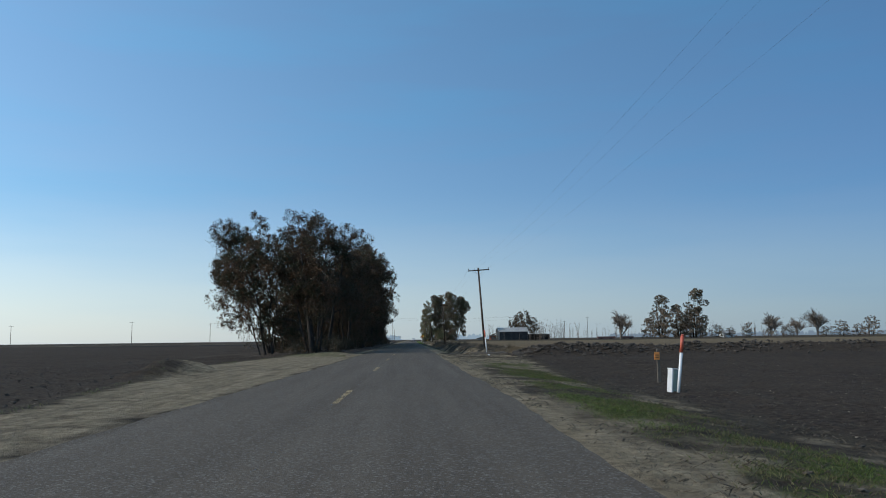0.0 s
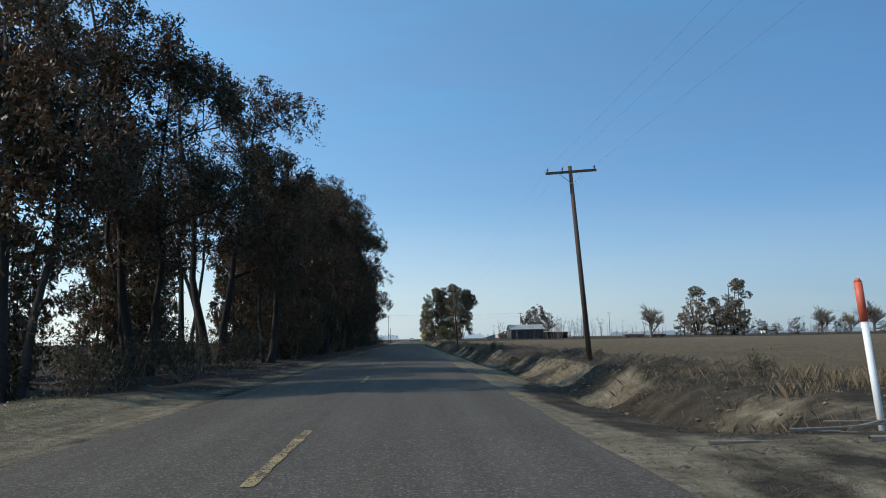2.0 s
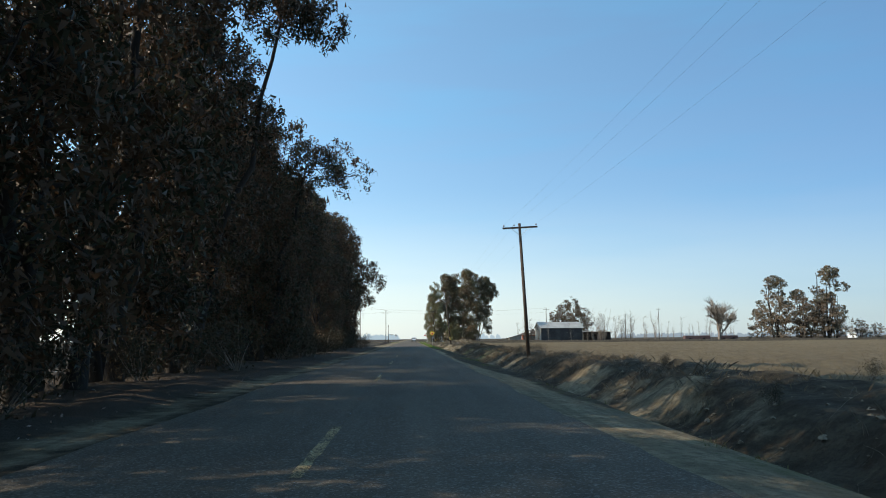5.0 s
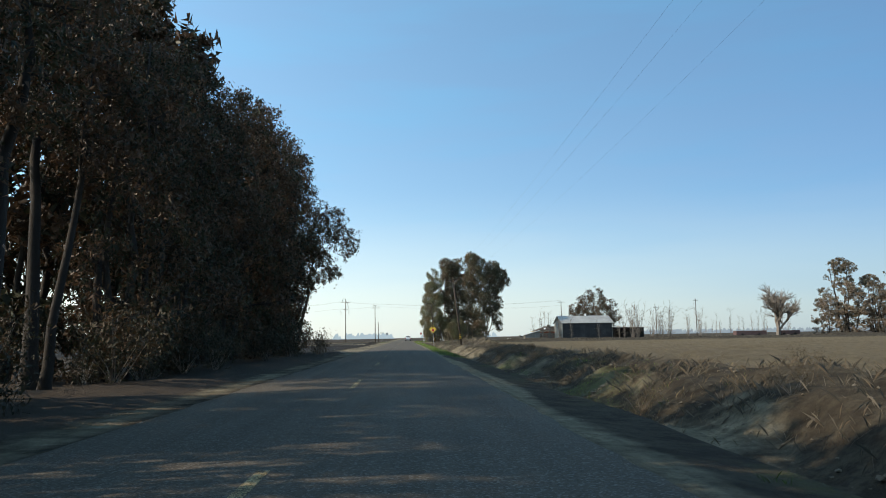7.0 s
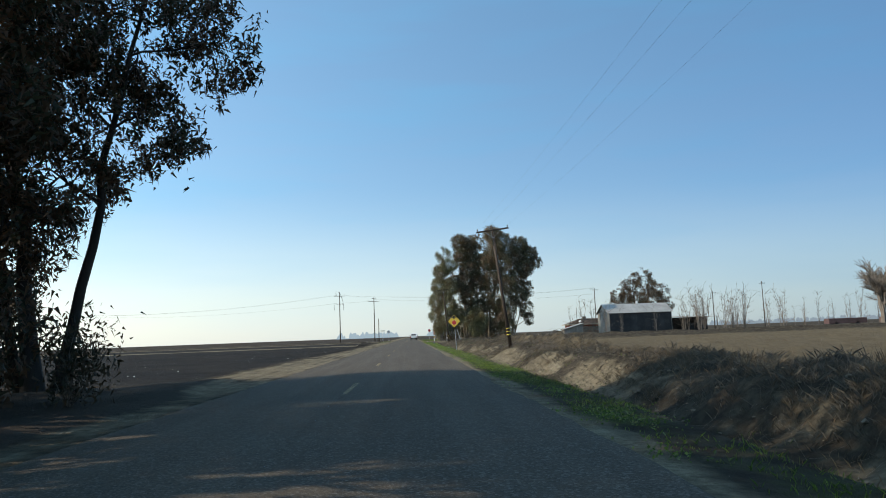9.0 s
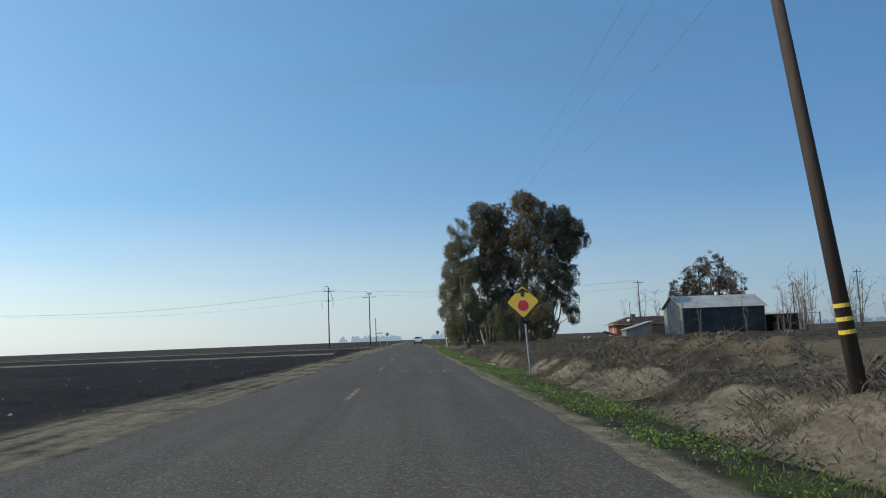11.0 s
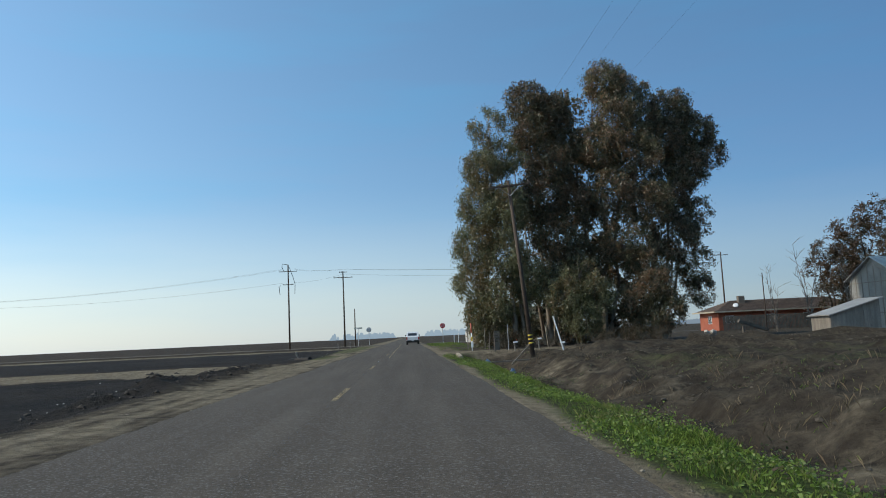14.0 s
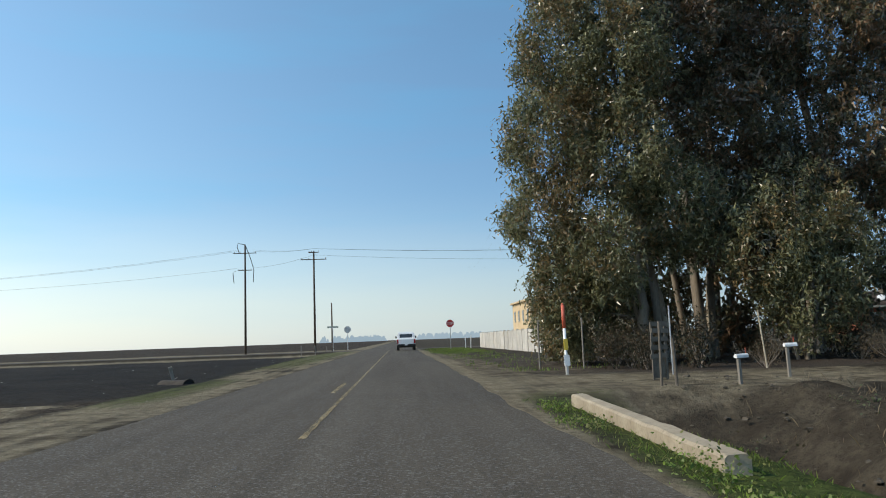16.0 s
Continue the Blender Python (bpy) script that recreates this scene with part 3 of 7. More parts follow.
tracks = sum(np.exp(-((X + c + 0.12 * bumps(0, Y, 9, 90 + i)) / 0.14) ** 2) for i, c in enumerate((4.85, 5.45, 6.15))) * (0.55 + 0.45 * bumps(X, Y, 2.5, 94)) * soft_in(Y, 242, 440, 4)
sand = np.clip(verge - 0.8 * rutted - 0.6 * tracks + shoulder * (0.78 + 0.25 * bumps(X, Y, 2.2, 25)) + 0.8 * edge_r + lay_by * (0.6 + 0.3 * bumps(X, Y, 1.4, 26) + 0.3 * bumps(X, Y, 0.6, 28)) + 0.6 * drive + banks + track, 0, 1)
patchy = smooth(-0.05, 0.45, bumps(X, Y, 2.6, 31) + 0.5 * bumps(X, Y, 0.9, 35))
green = soft_in(X, 2.75 + 0.024 * Y, 4.8 + 0.034 * Y, 0.45) * soft_in(Y, -30, 42, 5) * (0.25 + 0.65 * patchy) * (1 - 0.3 * smooth(28, 44, Y))
green += soft_in(X, 2.4, 3.6 + 0.9 * smooth(312, 330, Y), 0.4) * soft_in(Y, 226, 372, 5) * (0.5 + 0.5 * bumps(X, Y, 2.4, 32) + 0.3 * smooth(315, 335, Y))
green += soft_in(X, 2.6, 7.5, 0.8) * soft_in(Y, 416, 447, 4) * 0.8 + soft_in(X, 3.5, 6.5, 0.8) * soft_in(Y, 384, 416, 4) * (0.1 + 0.5 * bumps(X, Y, 2.5, 39)) + soft_in(X, 2.8, 4.6, 0.5) * soft_in(Y, 64, 226, 5) * (0.1 + 0.2 * smooth(150, 165, Y) + 0.3 * bumps(X, Y, 4, 33))
green += soft_in(X, -10, -5.5, 1) * soft_in(Y, 59, 67, 2) * 0.4 + soft_in(X, -9, -5.0, 1) * soft_in(Y, 395, 448, 6) * 0.6 + soft_in(X, -7.0, -5.3, 0.6) * soft_in(Y, 374, 386, 2) * 0.6
green += soft_in(X, 4.0, 8.5, 0.8) * soft_in(Y, 196, 232, 6) * (0.22 + 0.55 * bumps(X, Y, 3, 38))
green += soft_in(X, 8, 22, 2) * soft_in(Y, 312, 356, 6) * (0.25 + 0.3 * bumps(X, Y, 5, 34))
dark = smooth(0, 1.2, sand_left(Y) - X) * (1 - 0.3 * track) + soft_in(X, 7.0, 500, 0.8) * (1 - smooth(56, 59, Y))
litter = soft_in(X, -20, -5.2, 0.8) * soft_in(Y, 66, 244, 2) + soft_in(X, 4, 34, 2) * soft_in(Y, 378, 400, 2) * 0.9
tan_zone = soft_in(X, 9.5, 900, 1.5) * smooth(57, 61, Y) * (1 - 0.75 * smooth(296, 330, Y))
# blackest soil tone, in the field past the far shoulder from y 246
black_soil = smooth(0, 1.0, sand_left(Y) - X) * (soft_in(Y, 246, 365, 2) + 0.75 * soft_in(Y, 382, 442, 3)) * soft_in(X, -150, 0, 1)
for key, value in (("black_soil", black_soil), ("sand", sand), ("green", green), ("dark", dark), ("litter", litter), ("tan", tan_zone)):
    ground_mesh.attributes.new(key, "FLOAT", "POINT").data.foreach_set("value", np.clip(value, 0, 1).astype(np.float32).ravel())
put("ground", ground_mesh, None, "flat farmland of dark ploughed soil, tan stubble and sandy verges", "ground", kind="structure")


def level(x, y):
    return float(height(np.array([x]), np.array([y]))[0])


# ---- roads ----
def road_mesh(name, a, b, edge0, edge1, along_y, seed, step):
    t = np.concatenate([np.arange(a, -5, step * 12), np.arange(-5, 400, step), np.arange(400, b + step, step * 16)]) if along_y else np.arange(a, b + step, step)
    across = np.concatenate([[0, 0.006, 0.03], np.linspace(0.12, 0.88, 5), [0.97, 0.994, 1]])
    ra = 0.04 * bumps(t, 0, 1.9, seed) + 0.03 * bumps(t, 0, 0.6, seed + 1) + 0.08 * bumps(t, 0, 7, seed + 4)
    rb = 0.04 * bumps(t, 0, 1.9, seed + 2) + 0.035 * bumps(t, 0, 0.6, seed + 3) + 0.08 * bumps(t, 0, 7, seed + 5)
    e0, e1 = edge0 + ra, edge1 + rb
    p = e0[:, None] + (e1 - e0)[:, None] * across[None]
    q = np.broadcast_to(t[:, None], p.shape)
    h = 0.004 - 0.05 * (2 * across - 1) ** 2
    h[[0, -1]] = -0.26
    zz = np.broadcast_to(h[None], p.shape)
    xyz = np.stack([p, q, zz], -1) if along_y else np.stack([q, p, zz - 0.012], -1)
    i = np.arange(p.size).reshape(p.shape)
    f = np.stack([i[:-1, :-1], i[:-1, 1:], i[1:, 1:], i[1:, :-1]], -1).reshape(-1, 4)
    if not along_y:
        f = f[:, ::-1]
    return mesh_of(name, xyz, f, ASPHALT, False)


put("road", road_mesh("road", -60, 1100, ROAD_L, ROAD_R, True, 41, 0.25), None, "worn grey asphalt country road with crumbling edges", "road", kind="structure")
put("side_road", road_mesh("side_road", -400, 400, 450.2, 456.8, False, 51, 2.0), None, "narrow asphalt cross road", "road", kind="structure")


def crown(x):
    a = (x - ROAD_L) / (ROAD_R - ROAD_L)
    return 0.004 - 0.05 * (2 * a - 1) ** 2


def line_mesh(name, x, y0, y1, width, mat, rng):
    n = max(2, int((y1 - y0) / 0.3))
    ys = np.linspace(y0, y1, n + 1)
    w = width / 2 * (1 + 0.12 * rng.normal(0, 1, n + 1))
    z = crown(x) + (0.003 if name == "old_line" else 0.007)
    v = np.stack([np.stack([x - w, ys, np.full(n + 1, z)], 1), np.stack([x + w, ys, np.full(n + 1, z)], 1)], 1).reshape(-1, 3)
    f = [(2 * i, 2 * i + 1, 2 * i + 3, 2 * i + 2) for i in range(n)]
    return mesh_of(name, v, f, mat)


rng = np.random.default_rng(7)
for k in range(-2, 24):
    y0 = 14.2 + 14.71 * k
    put("lane_dash", line_mesh("lane_dash", MIDDLE, y0, y0 + 3.8, 0.12, YELLOW_LINE, rng), None, "worn yellow centre line dash on asphalt", "road marking", "centre line dashes")
put("centre_line", line_mesh("centre_line", -1.08, 366.8, 446, 0.075, YELLOW_LINE, rng), None, "solid yellow centre line near the crossing", "road marking")
put("centre_line", line_mesh("centre_line", -1.4, 374.6, 378.6, 0.12, YELLOW_LINE, rng), None, "faded short yellow line beside the solid one", "road marking")
put("stop_line", line_mesh("stop_line", 0.3, 441.5, 441.9, 3.0, WHITE_LINE, rng), None, "faded white stop line across the lane", "road marking")


rng = np.random.default_rng(9)
OLD_LINE = worn_paint("ghost_road_paint", (0.13, 0.1, 0.065), 0.56)
put("old_line", line_mesh("old_line", MIDDLE, -10, 366, 0.1, OLD_LINE, rng), None, "faint brown trace of a worn centre line", "road marking", kind="structure")


def glyph(char, wide, tall, mat, deep=0.0):
    """One letter of the built-in font as a mesh, wide by tall metres, its lower left corner at the origin."""
    cu = bpy.data.curves.new("letter", "FONT")
    cu.body, cu.fill_mode, cu.resolution_u = char, "FRONT", 4
    ob = new("letter", cu)
    bpy.context.view_layer.update()
    me = bpy.data.meshes.new_from_object(ob.evaluated_get(bpy.context.evaluated_depsgraph_get()))
    bpy.data.objects.remove(ob)
    v = np.array([p.co[:] for p in me.vertices])
    lo, hi = v.min(0), v.max(0)
    for p in me.vertices:
        p.co = ((p.co.x - lo[0]) / (hi[0] - lo[0]) * wide, (p.co.y - lo[1]) / (hi[1] - lo[1]) * tall, deep)
    me.materials.clear()
    me.materials.append(mat)
    return me


def road_word(word, x0, x1, y0, tall):
    t = thing("road_word", pose(0, 0, 0), "worn white word %s painted on the lane" % word, "road marking", "painted words")
    pitch = (x1 - x0 + 0.14) / len(word)
    for i, ch in enumerate(word):
        ob = put("letter", glyph(ch, pitch - 0.14, tall, WHITE_LINE), t)
        x = x0 + i * pitch
        ob.location = (x, y0, crown(x + 0.2) + 0.006)
        ob.rotation_euler = (0, -math.atan((crown(x + 0.4) - crown(x)) / 0.4), 0)


road_word("STOP", -0.66, 1.4, 290.5, 2.42)
road_word("AHEAD", -0.72, 1.66, 305.9, 2.3)


# ---- trees ----
def bent(rng, a, b, n, sway, r0, r1):
    """A wavering limb from a to b, tapering."""
    a, b = np.asarray(a, float), np.asarray(b, float)
    t = np.linspace(0, 1, n)[:, None]
    p = a + (b - a) * t
    off = rng.normal(0, sway, (n, 3)) * np.sin(t * np.pi) * np.array([1, 1, 0.4])
    off = (off + np.roll(off, 1, 0)) / 2
    off[0] = off[-1] = 0
    return np.concatenate([p + off, r0 + (r1 - r0) * t ** 0.8], 1)


def hanging(rng, centres, length, width):
    """Vertices and faces of small pointed leaves, one triangle each, hanging at all slants."""
    n = len(centres)
    down = rng.normal(0, 1, (n, 3)) + np.array([0, 0, -0.7])
    down /= np.linalg.norm(down, axis=1)[:, None]
    side = np.cross(down, rng.normal(0, 1, (n, 3)))
    side /= np.linalg.norm(side, axis=1)[:, None] + 1e-9
    ln = length * rng.uniform(0.55, 1.35, n)[:, None]
    wd = width * rng.uniform(0.6, 1.3, n)[:, None] * 0.5
    v = np.stack([centres - side * wd - down * ln * 0.3, centres + side * wd - down * ln * 0.3, centres + down * ln * 0.7], 1)
    return v.reshape(-1, 3), np.arange(3 * n).reshape(-1, 3)


def gum(seed, stems, lobes, count, mat, bark, leaf=(0.22, 0.09), tassel=0.5, gaps=0.35, core=0.5):
    """Meshes of one gum tree. A stem is its foot x, y, its top x, y, z and its radius; a lobe of the crown is its centre and its three radii.
    The leaves hang in tassels about the lobes, with ragged gaps between them, and limbs reach from the stems into every lobe."""
    rng = np.random.default_rng(seed)
    lobes = np.asarray(lobes, float)
    paths = []
    for x0, y0, x1, y1, z1, r in stems:
        span = math.hypot(x1 - x0, z1)
        p = bent(rng, (x0, y0, -0.4), (x1, y1, z1), 12, span * 0.018, r, r * 0.22)
        p[0, 3] *= 1.4
        p[1, 3] *= 1.08
        paths.append(p)
    along = np.concatenate(paths)
    n = max(24, count // 24)
    size = (lobes[:, 3] * lobes[:, 4] + lobes[:, 4] * lobes[:, 5] + lobes[:, 3] * lobes[:, 5])
    own = rng.choice(len(lobes), n * 2, p=size / size.sum())
    d = rng.normal(0, 1, (n * 2, 3))
    d /= np.linalg.norm(d, axis=1)[:, None]
    at = lobes[own, :3] + d * lobes[own, 3:] * (core + (1 - core) * rng.random(n * 2) ** 0.6)[:, None]
    ragged = bumps(at[:, 0] + at[:, 2] * 0.7, at[:, 1] - at[:, 2] * 0.8, 1.3, seed) + 0.6 * bumps(at[:, 0] - at[:, 1], at[:, 2] + at[:, 1] * 0.3, 0.7, seed + 1)
    keep = np.flatnonzero((ragged > -gaps) & (at[:, 2] > 0.5))[:n]
    at, own, d = at[keep], own[keep], d[keep]
    thin = []
    for i, c in enumerate(lobes):
        lower = along[along[:, 2] < c[2] - 0.15 * c[5]]
        lower = lower if len(lower) else along
        foot = lower[np.argmin(np.linalg.norm(lower[:, :3] - c[:3], axis=1) - 0.15 * lower[:, 2])]
        limb = bent(rng, foot[:3], c[:3], 6, np.linalg.norm(foot[:3] - c[:3]) * 0.06, max(0.03, min(foot[3] * 0.7, 0.1)), 0.03)
        thin.append(limb)
        mine = np.flatnonzero(own == i)
        for k in mine[rng.permutation(len(mine))[:9]]:
            thin.append(bent(rng, limb[int(rng.integers(3, 6)), :3], at[k], 3, 0.12, 0.026, 0.008))
    v0, f0 = tubes(paths, 9)
    v1, f1 = tubes(thin, 3)
    trunk = mesh_of("trunk", np.concatenate([v0, v1]), f0 + [tuple(i + len(v0) for i in f) for f in f1], bark, True)
    pick = rng.integers(0, len(at), count)
    wide = rng.uniform(0.5, 1.3, len(at))
    drop = rng.uniform(0.3, 1.35, len(at)) * tassel
    u = rng.random(count)
    pos = at[pick] + rng.normal(0, 0.15, (count, 3)) * wide[pick][:, None] * np.array([1, 1, 0.7]) * tassel * 2
    pos += d[pick] * (0.22 * (u * (1 - u) * 4) * wide[pick])[:, None]
    pos[:, 2] -= u * drop[pick] * 1.3
    pos[:, 2] = np.maximum(pos[:, 2], 0.25)
    lv, lf = hanging(rng, pos, leaf[0], leaf[1])
    return trunk, mesh_of("crown", lv, lf, mat)


def eucalyptus(seed, tall, spread, stems, count, mat, low=0.22, leaf=(0.24, 0.11), bark=None, many=13, gaps=0.35, thick=1.0):
    """A gum tree of the usual shape: stems that part from one foot and a crown of uneven lobes round them."""
    rng = np.random.default_rng(seed)
    poles, lobes = [], []
    turn = rng.uniform(0, 6.28)
    for k in range(stems):
        a = turn + 6.28 * (k + rng.uniform(-0.3, 0.3)) / stems
        out = spread * rng.uniform(0.25, 0.5) * (0.4 if stems == 1 else 1)
        foot = 0.1 if stems == 1 else rng.uniform(0.2, 0.6)
        poles.append((math.cos(a) * foot, math.sin(a) * foot, math.cos(a) * out, math.sin(a) * out, tall * rng.uniform(0.75, 0.93), thick * tall * rng.uniform(0.008, 0.014)))
    for k in range(many):
        f = (k + rng.uniform(0.2, 0.8)) / many
        z = tall * (low + (0.95 - low) * f)
        girth = spread * (0.5 + 0.5 * math.sin(math.pi * min(1.0, 0.12 + 0.86 * f)))
        a = turn + k * 2.4 + rng.normal(0, 0.4)
        r = spread * rng.uniform(0.24, 0.38)
        away = max(0.0, girth - r) * rng.uniform(0.65, 1.05)
        lobes.append((math.cos(a) * away, math.sin(a) * away, min(z, tall - r * 0.8), r * rng.uniform(0.9, 1.25), r * rng.uniform(0.9, 1.25), r * rng.uniform(0.75, 1.2)))
    return gum(seed + 1, poles, lobes, count, mat, bark or BARK, leaf, 0.5, gaps)


def plant(meshes, name, m, label, category, group=""):
    t = thing(name, m, label, category, group)
    put("trunk", meshes[0], t)
    put("crown", meshes[1], t)
    return t


def stand(x, y, turn, size, wide=1.0, lean=0.0, sink=0.1):
    return pose(x, y, level(x, y) - sink, 0, lean, turn) @ Matrix.Diagonal((size * wide, size * wide, size, 1))


FINE, WIDE = (0.23, 0.085), (0.4, 0.17)
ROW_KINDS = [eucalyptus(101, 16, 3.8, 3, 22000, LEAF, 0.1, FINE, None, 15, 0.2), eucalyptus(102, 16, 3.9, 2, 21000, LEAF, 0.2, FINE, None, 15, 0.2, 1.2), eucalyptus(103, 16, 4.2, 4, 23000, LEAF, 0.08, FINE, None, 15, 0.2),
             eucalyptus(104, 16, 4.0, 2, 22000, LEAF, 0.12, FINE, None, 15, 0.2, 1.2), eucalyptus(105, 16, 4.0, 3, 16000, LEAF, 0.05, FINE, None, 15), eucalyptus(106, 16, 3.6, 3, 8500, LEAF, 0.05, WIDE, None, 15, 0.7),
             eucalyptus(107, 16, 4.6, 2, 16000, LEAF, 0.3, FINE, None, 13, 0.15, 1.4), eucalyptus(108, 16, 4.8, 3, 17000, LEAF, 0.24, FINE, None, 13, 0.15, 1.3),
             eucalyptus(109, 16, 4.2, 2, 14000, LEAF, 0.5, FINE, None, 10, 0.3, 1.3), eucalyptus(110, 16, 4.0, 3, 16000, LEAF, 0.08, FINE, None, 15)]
rng = np.random.default_rng(11)
# the ragged ends of the row, trees of their own shapes: foot, stems, lobes, leaves
ENDS = [
    (-13.2, 69.8, [(0, 0, -1.8, 1.2, 9.5, 0.12), (0.5, 0.3, 0.0, 1.0, 8.2, 0.11), (-0.5, 0.4, -2.8, 1.6, 7.5, 0.08)],
     [(-3.8, 2.4, 8.6, 1.8, 1.8, 1.5), (-1.6, 1.8, 9.8, 1.5, 1.6, 1.5), (-2.6, 1.0, 7.0, 1.9, 1.9, 1.5), (-0.2, 1.2, 7.6, 1.6, 1.7, 1.7), (-4.6, 1.4, 6.0, 1.1, 1.2, 1.3), (-1.6, 0.6, 5.0, 1.5, 1.5, 1.3), (-3.4, 0.4, 3.9, 0.9, 0.9, 1.1), (-0.3, 0.2, 2.6, 0.8, 0.8, 1.3), (-1.7, 0.3, 2.6, 0.8, 0.8, 1.4), (0.4, 0.3, 4.4, 1.0, 1.0, 1.2)], 18000),
    (-13.6, 74.0, [(0, 0, -4.2, 2.4, 12.2, 0.12), (0.3, 0.2, -2.4, 4.0, 13.4, 0.11), (0.2, -0.2, 0.6, 1.0, 10.0, 0.09)],
     [(-5.0, 2.6, 12.3, 1.6, 1.7, 1.3), (-3.6, 3.0, 10.6, 1.9, 1.9, 1.5), (-2.8, 5.4, 13.3, 1.3, 1.4, 1.5), (-2.2, 4.2, 11.2, 1.8, 1.9, 1.6), (-4.6, 2.0, 8.4, 1.7, 1.8, 1.6), (-0.6, 2.0, 9.6, 1.8, 1.9, 1.6), (-1.8, 2.0, 6.6, 1.9, 1.9, 1.6), (0.8, 1.0, 7.0, 1.5, 1.6, 1.6)], 17000),
    (-8.9, 68.8, [(0, 0, -1.4, 2.2, 9.2, 0.24), (-0.3, 0.3, -2.8, 3.4, 8.6, 0.15), (0.25, 0.2, 0.8, 1.8, 8.0, 0.13)],
     [(-1.6, 2.4, 10.0, 1.6, 1.8, 1.2), (0.0, 1.8, 8.8, 1.8, 1.9, 1.5), (-3.0, 3.2, 8.6, 1.7, 1.8, 1.5), (-1.4, 1.6, 7.0, 2.0, 2.0, 1.6), (1.0, 1.2, 6.6, 1.5, 1.6, 1.5), (-2.4, 1.4, 5.2, 1.5, 1.6, 1.3), (0.3, 0.6, 4.4, 1.2, 1.3, 1.1), (-0.2, 0.2, 1.6, 0.9, 0.9, 1.1), (-2.6, 1.6, 3.4, 1.4, 1.4, 1.1), (-1.4, 1.0, 2.4, 1.0, 1.0, 1.2)], 19000),
    (-10.2, 80.6, [(0, 0, -1.2, -2.0, 13.4, 0.2), (0.4, 0.3, 1.2, -0.6, 10.6, 0.17), (-0.3, 0.4, -2.6, 1.0, 12.0, 0.14)],
     [(-1.0, -3.0, 14.0, 1.7, 1.8, 1.4), (0.4, -1.8, 12.2, 1.7, 1.8, 1.5), (2.0, -0.4, 10.6, 1.8, 1.9, 1.6), (-2.6, 0.0, 12.0, 1.9, 2.0, 1.7), (0.2, -1.0, 10.6, 2.3, 2.3, 1.8), (2.8, 0.4, 9.6, 1.9, 2.0, 1.8), (-2.2, 0.6, 8.6, 2.1, 2.2, 1.8), (0.6, -0.6, 7.6, 2.2, 2.2, 1.8), (3.0, 0.0, 6.4, 1.6, 1.7, 1.5), (0.0, 0.4, 4.6, 1.6, 1.8, 1.4)], 24000),
    (-10.4, 240.6, [(0, 0, -1.6, 0.2, 18.0, 0.26), (0.4, 0.3, 2.8, 0.4, 12.0, 0.2), (-0.4, 0.2, -2.8, 0.4, 13.0, 0.16)],
     [(-2.0, 0.2, 18.2, 2.0, 2.2, 1.7), (0.6, 0.2, 14.8, 2.2, 2.3, 1.7), (-2.0, 0.2, 14.0, 2.4, 2.4, 2.0), (3.2, 0.4, 12.4, 1.8, 2.0, 1.4), (4.5, 0.4, 10.2, 1.7, 1.9, 1.3), (1.4, 0.2, 11.2, 2.3, 2.4, 1.9), (-1.4, 0.2, 9.6, 2.4, 2.4, 2.1), (2.8, 0.2, 8.0, 1.9, 2.1, 1.5), (0.2, 0.2, 6.4, 2.0, 2.3, 1.8), (-2.0, 0.2, 4.4, 2.0, 2.3, 2.0), (2.6, 0.3, 10.0, 1.8, 2.0, 1.5), (1.0, 0.3, 8.6, 1.8, 2.0, 1.6)], 42000),
    (-10.6, 92.4, [(0, 0, -1.6, -0.6, 13.6, 0.26), (0.5, 0.2, 2.4, -0.4, 13.4, 0.24), (-0.3, 0.3, -3.4, 0.8, 12.0, 0.16)],
     [(-0.4, -0.6, 15.0, 1.9, 2.0, 1.5), (2.0, -0.6, 14.2, 2.0, 2.0, 1.6), (4.4, 0.2, 13.4, 1.6, 1.8, 1.4), (-2.8, 0.2, 13.0, 2.0, 2.1, 1.7), (0.6, 0.2, 12.0, 2.2, 2.3, 1.7), (3.4, 0.6, 10.8, 1.8, 2.0, 1.6), (-2.0, 0.6, 9.6, 2.1, 2.2, 1.7), (4.2, 0.8, 8.4, 1.6, 1.7, 1.5), (1.4, 1.0, 8.2, 2.0, 2.1, 1.6), (3.0, 1.0, 5.6, 1.7, 1.8, 1.6)], 23000),
]
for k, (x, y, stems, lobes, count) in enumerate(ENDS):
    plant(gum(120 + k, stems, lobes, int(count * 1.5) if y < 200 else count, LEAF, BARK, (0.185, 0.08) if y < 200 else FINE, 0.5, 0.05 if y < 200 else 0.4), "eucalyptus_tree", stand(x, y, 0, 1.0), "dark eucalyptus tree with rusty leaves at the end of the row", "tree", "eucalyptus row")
ROW = [(-13.4, 86.5, 3, 0.74), (-13.4, 97.5, 8, 0.8), (-15.6, 99.0, 5, 0.48), (-11.6, 84.5, 5, 0.5), (-13.8, 89.0, 5, 0.52), (-14.6, 79.5, 5, 0.4), (-12.4, 77.0, 5, 0.33), (-12.0, 81.8, 5, 0.36), (-12.2, 73.0, 5, 0.24)]
OPEN_BELOW = ((92.0, 99.0), (118.0, 122.0), (128.0, 133.0), (187.0, 195.5))
y, run = 96.5, 0
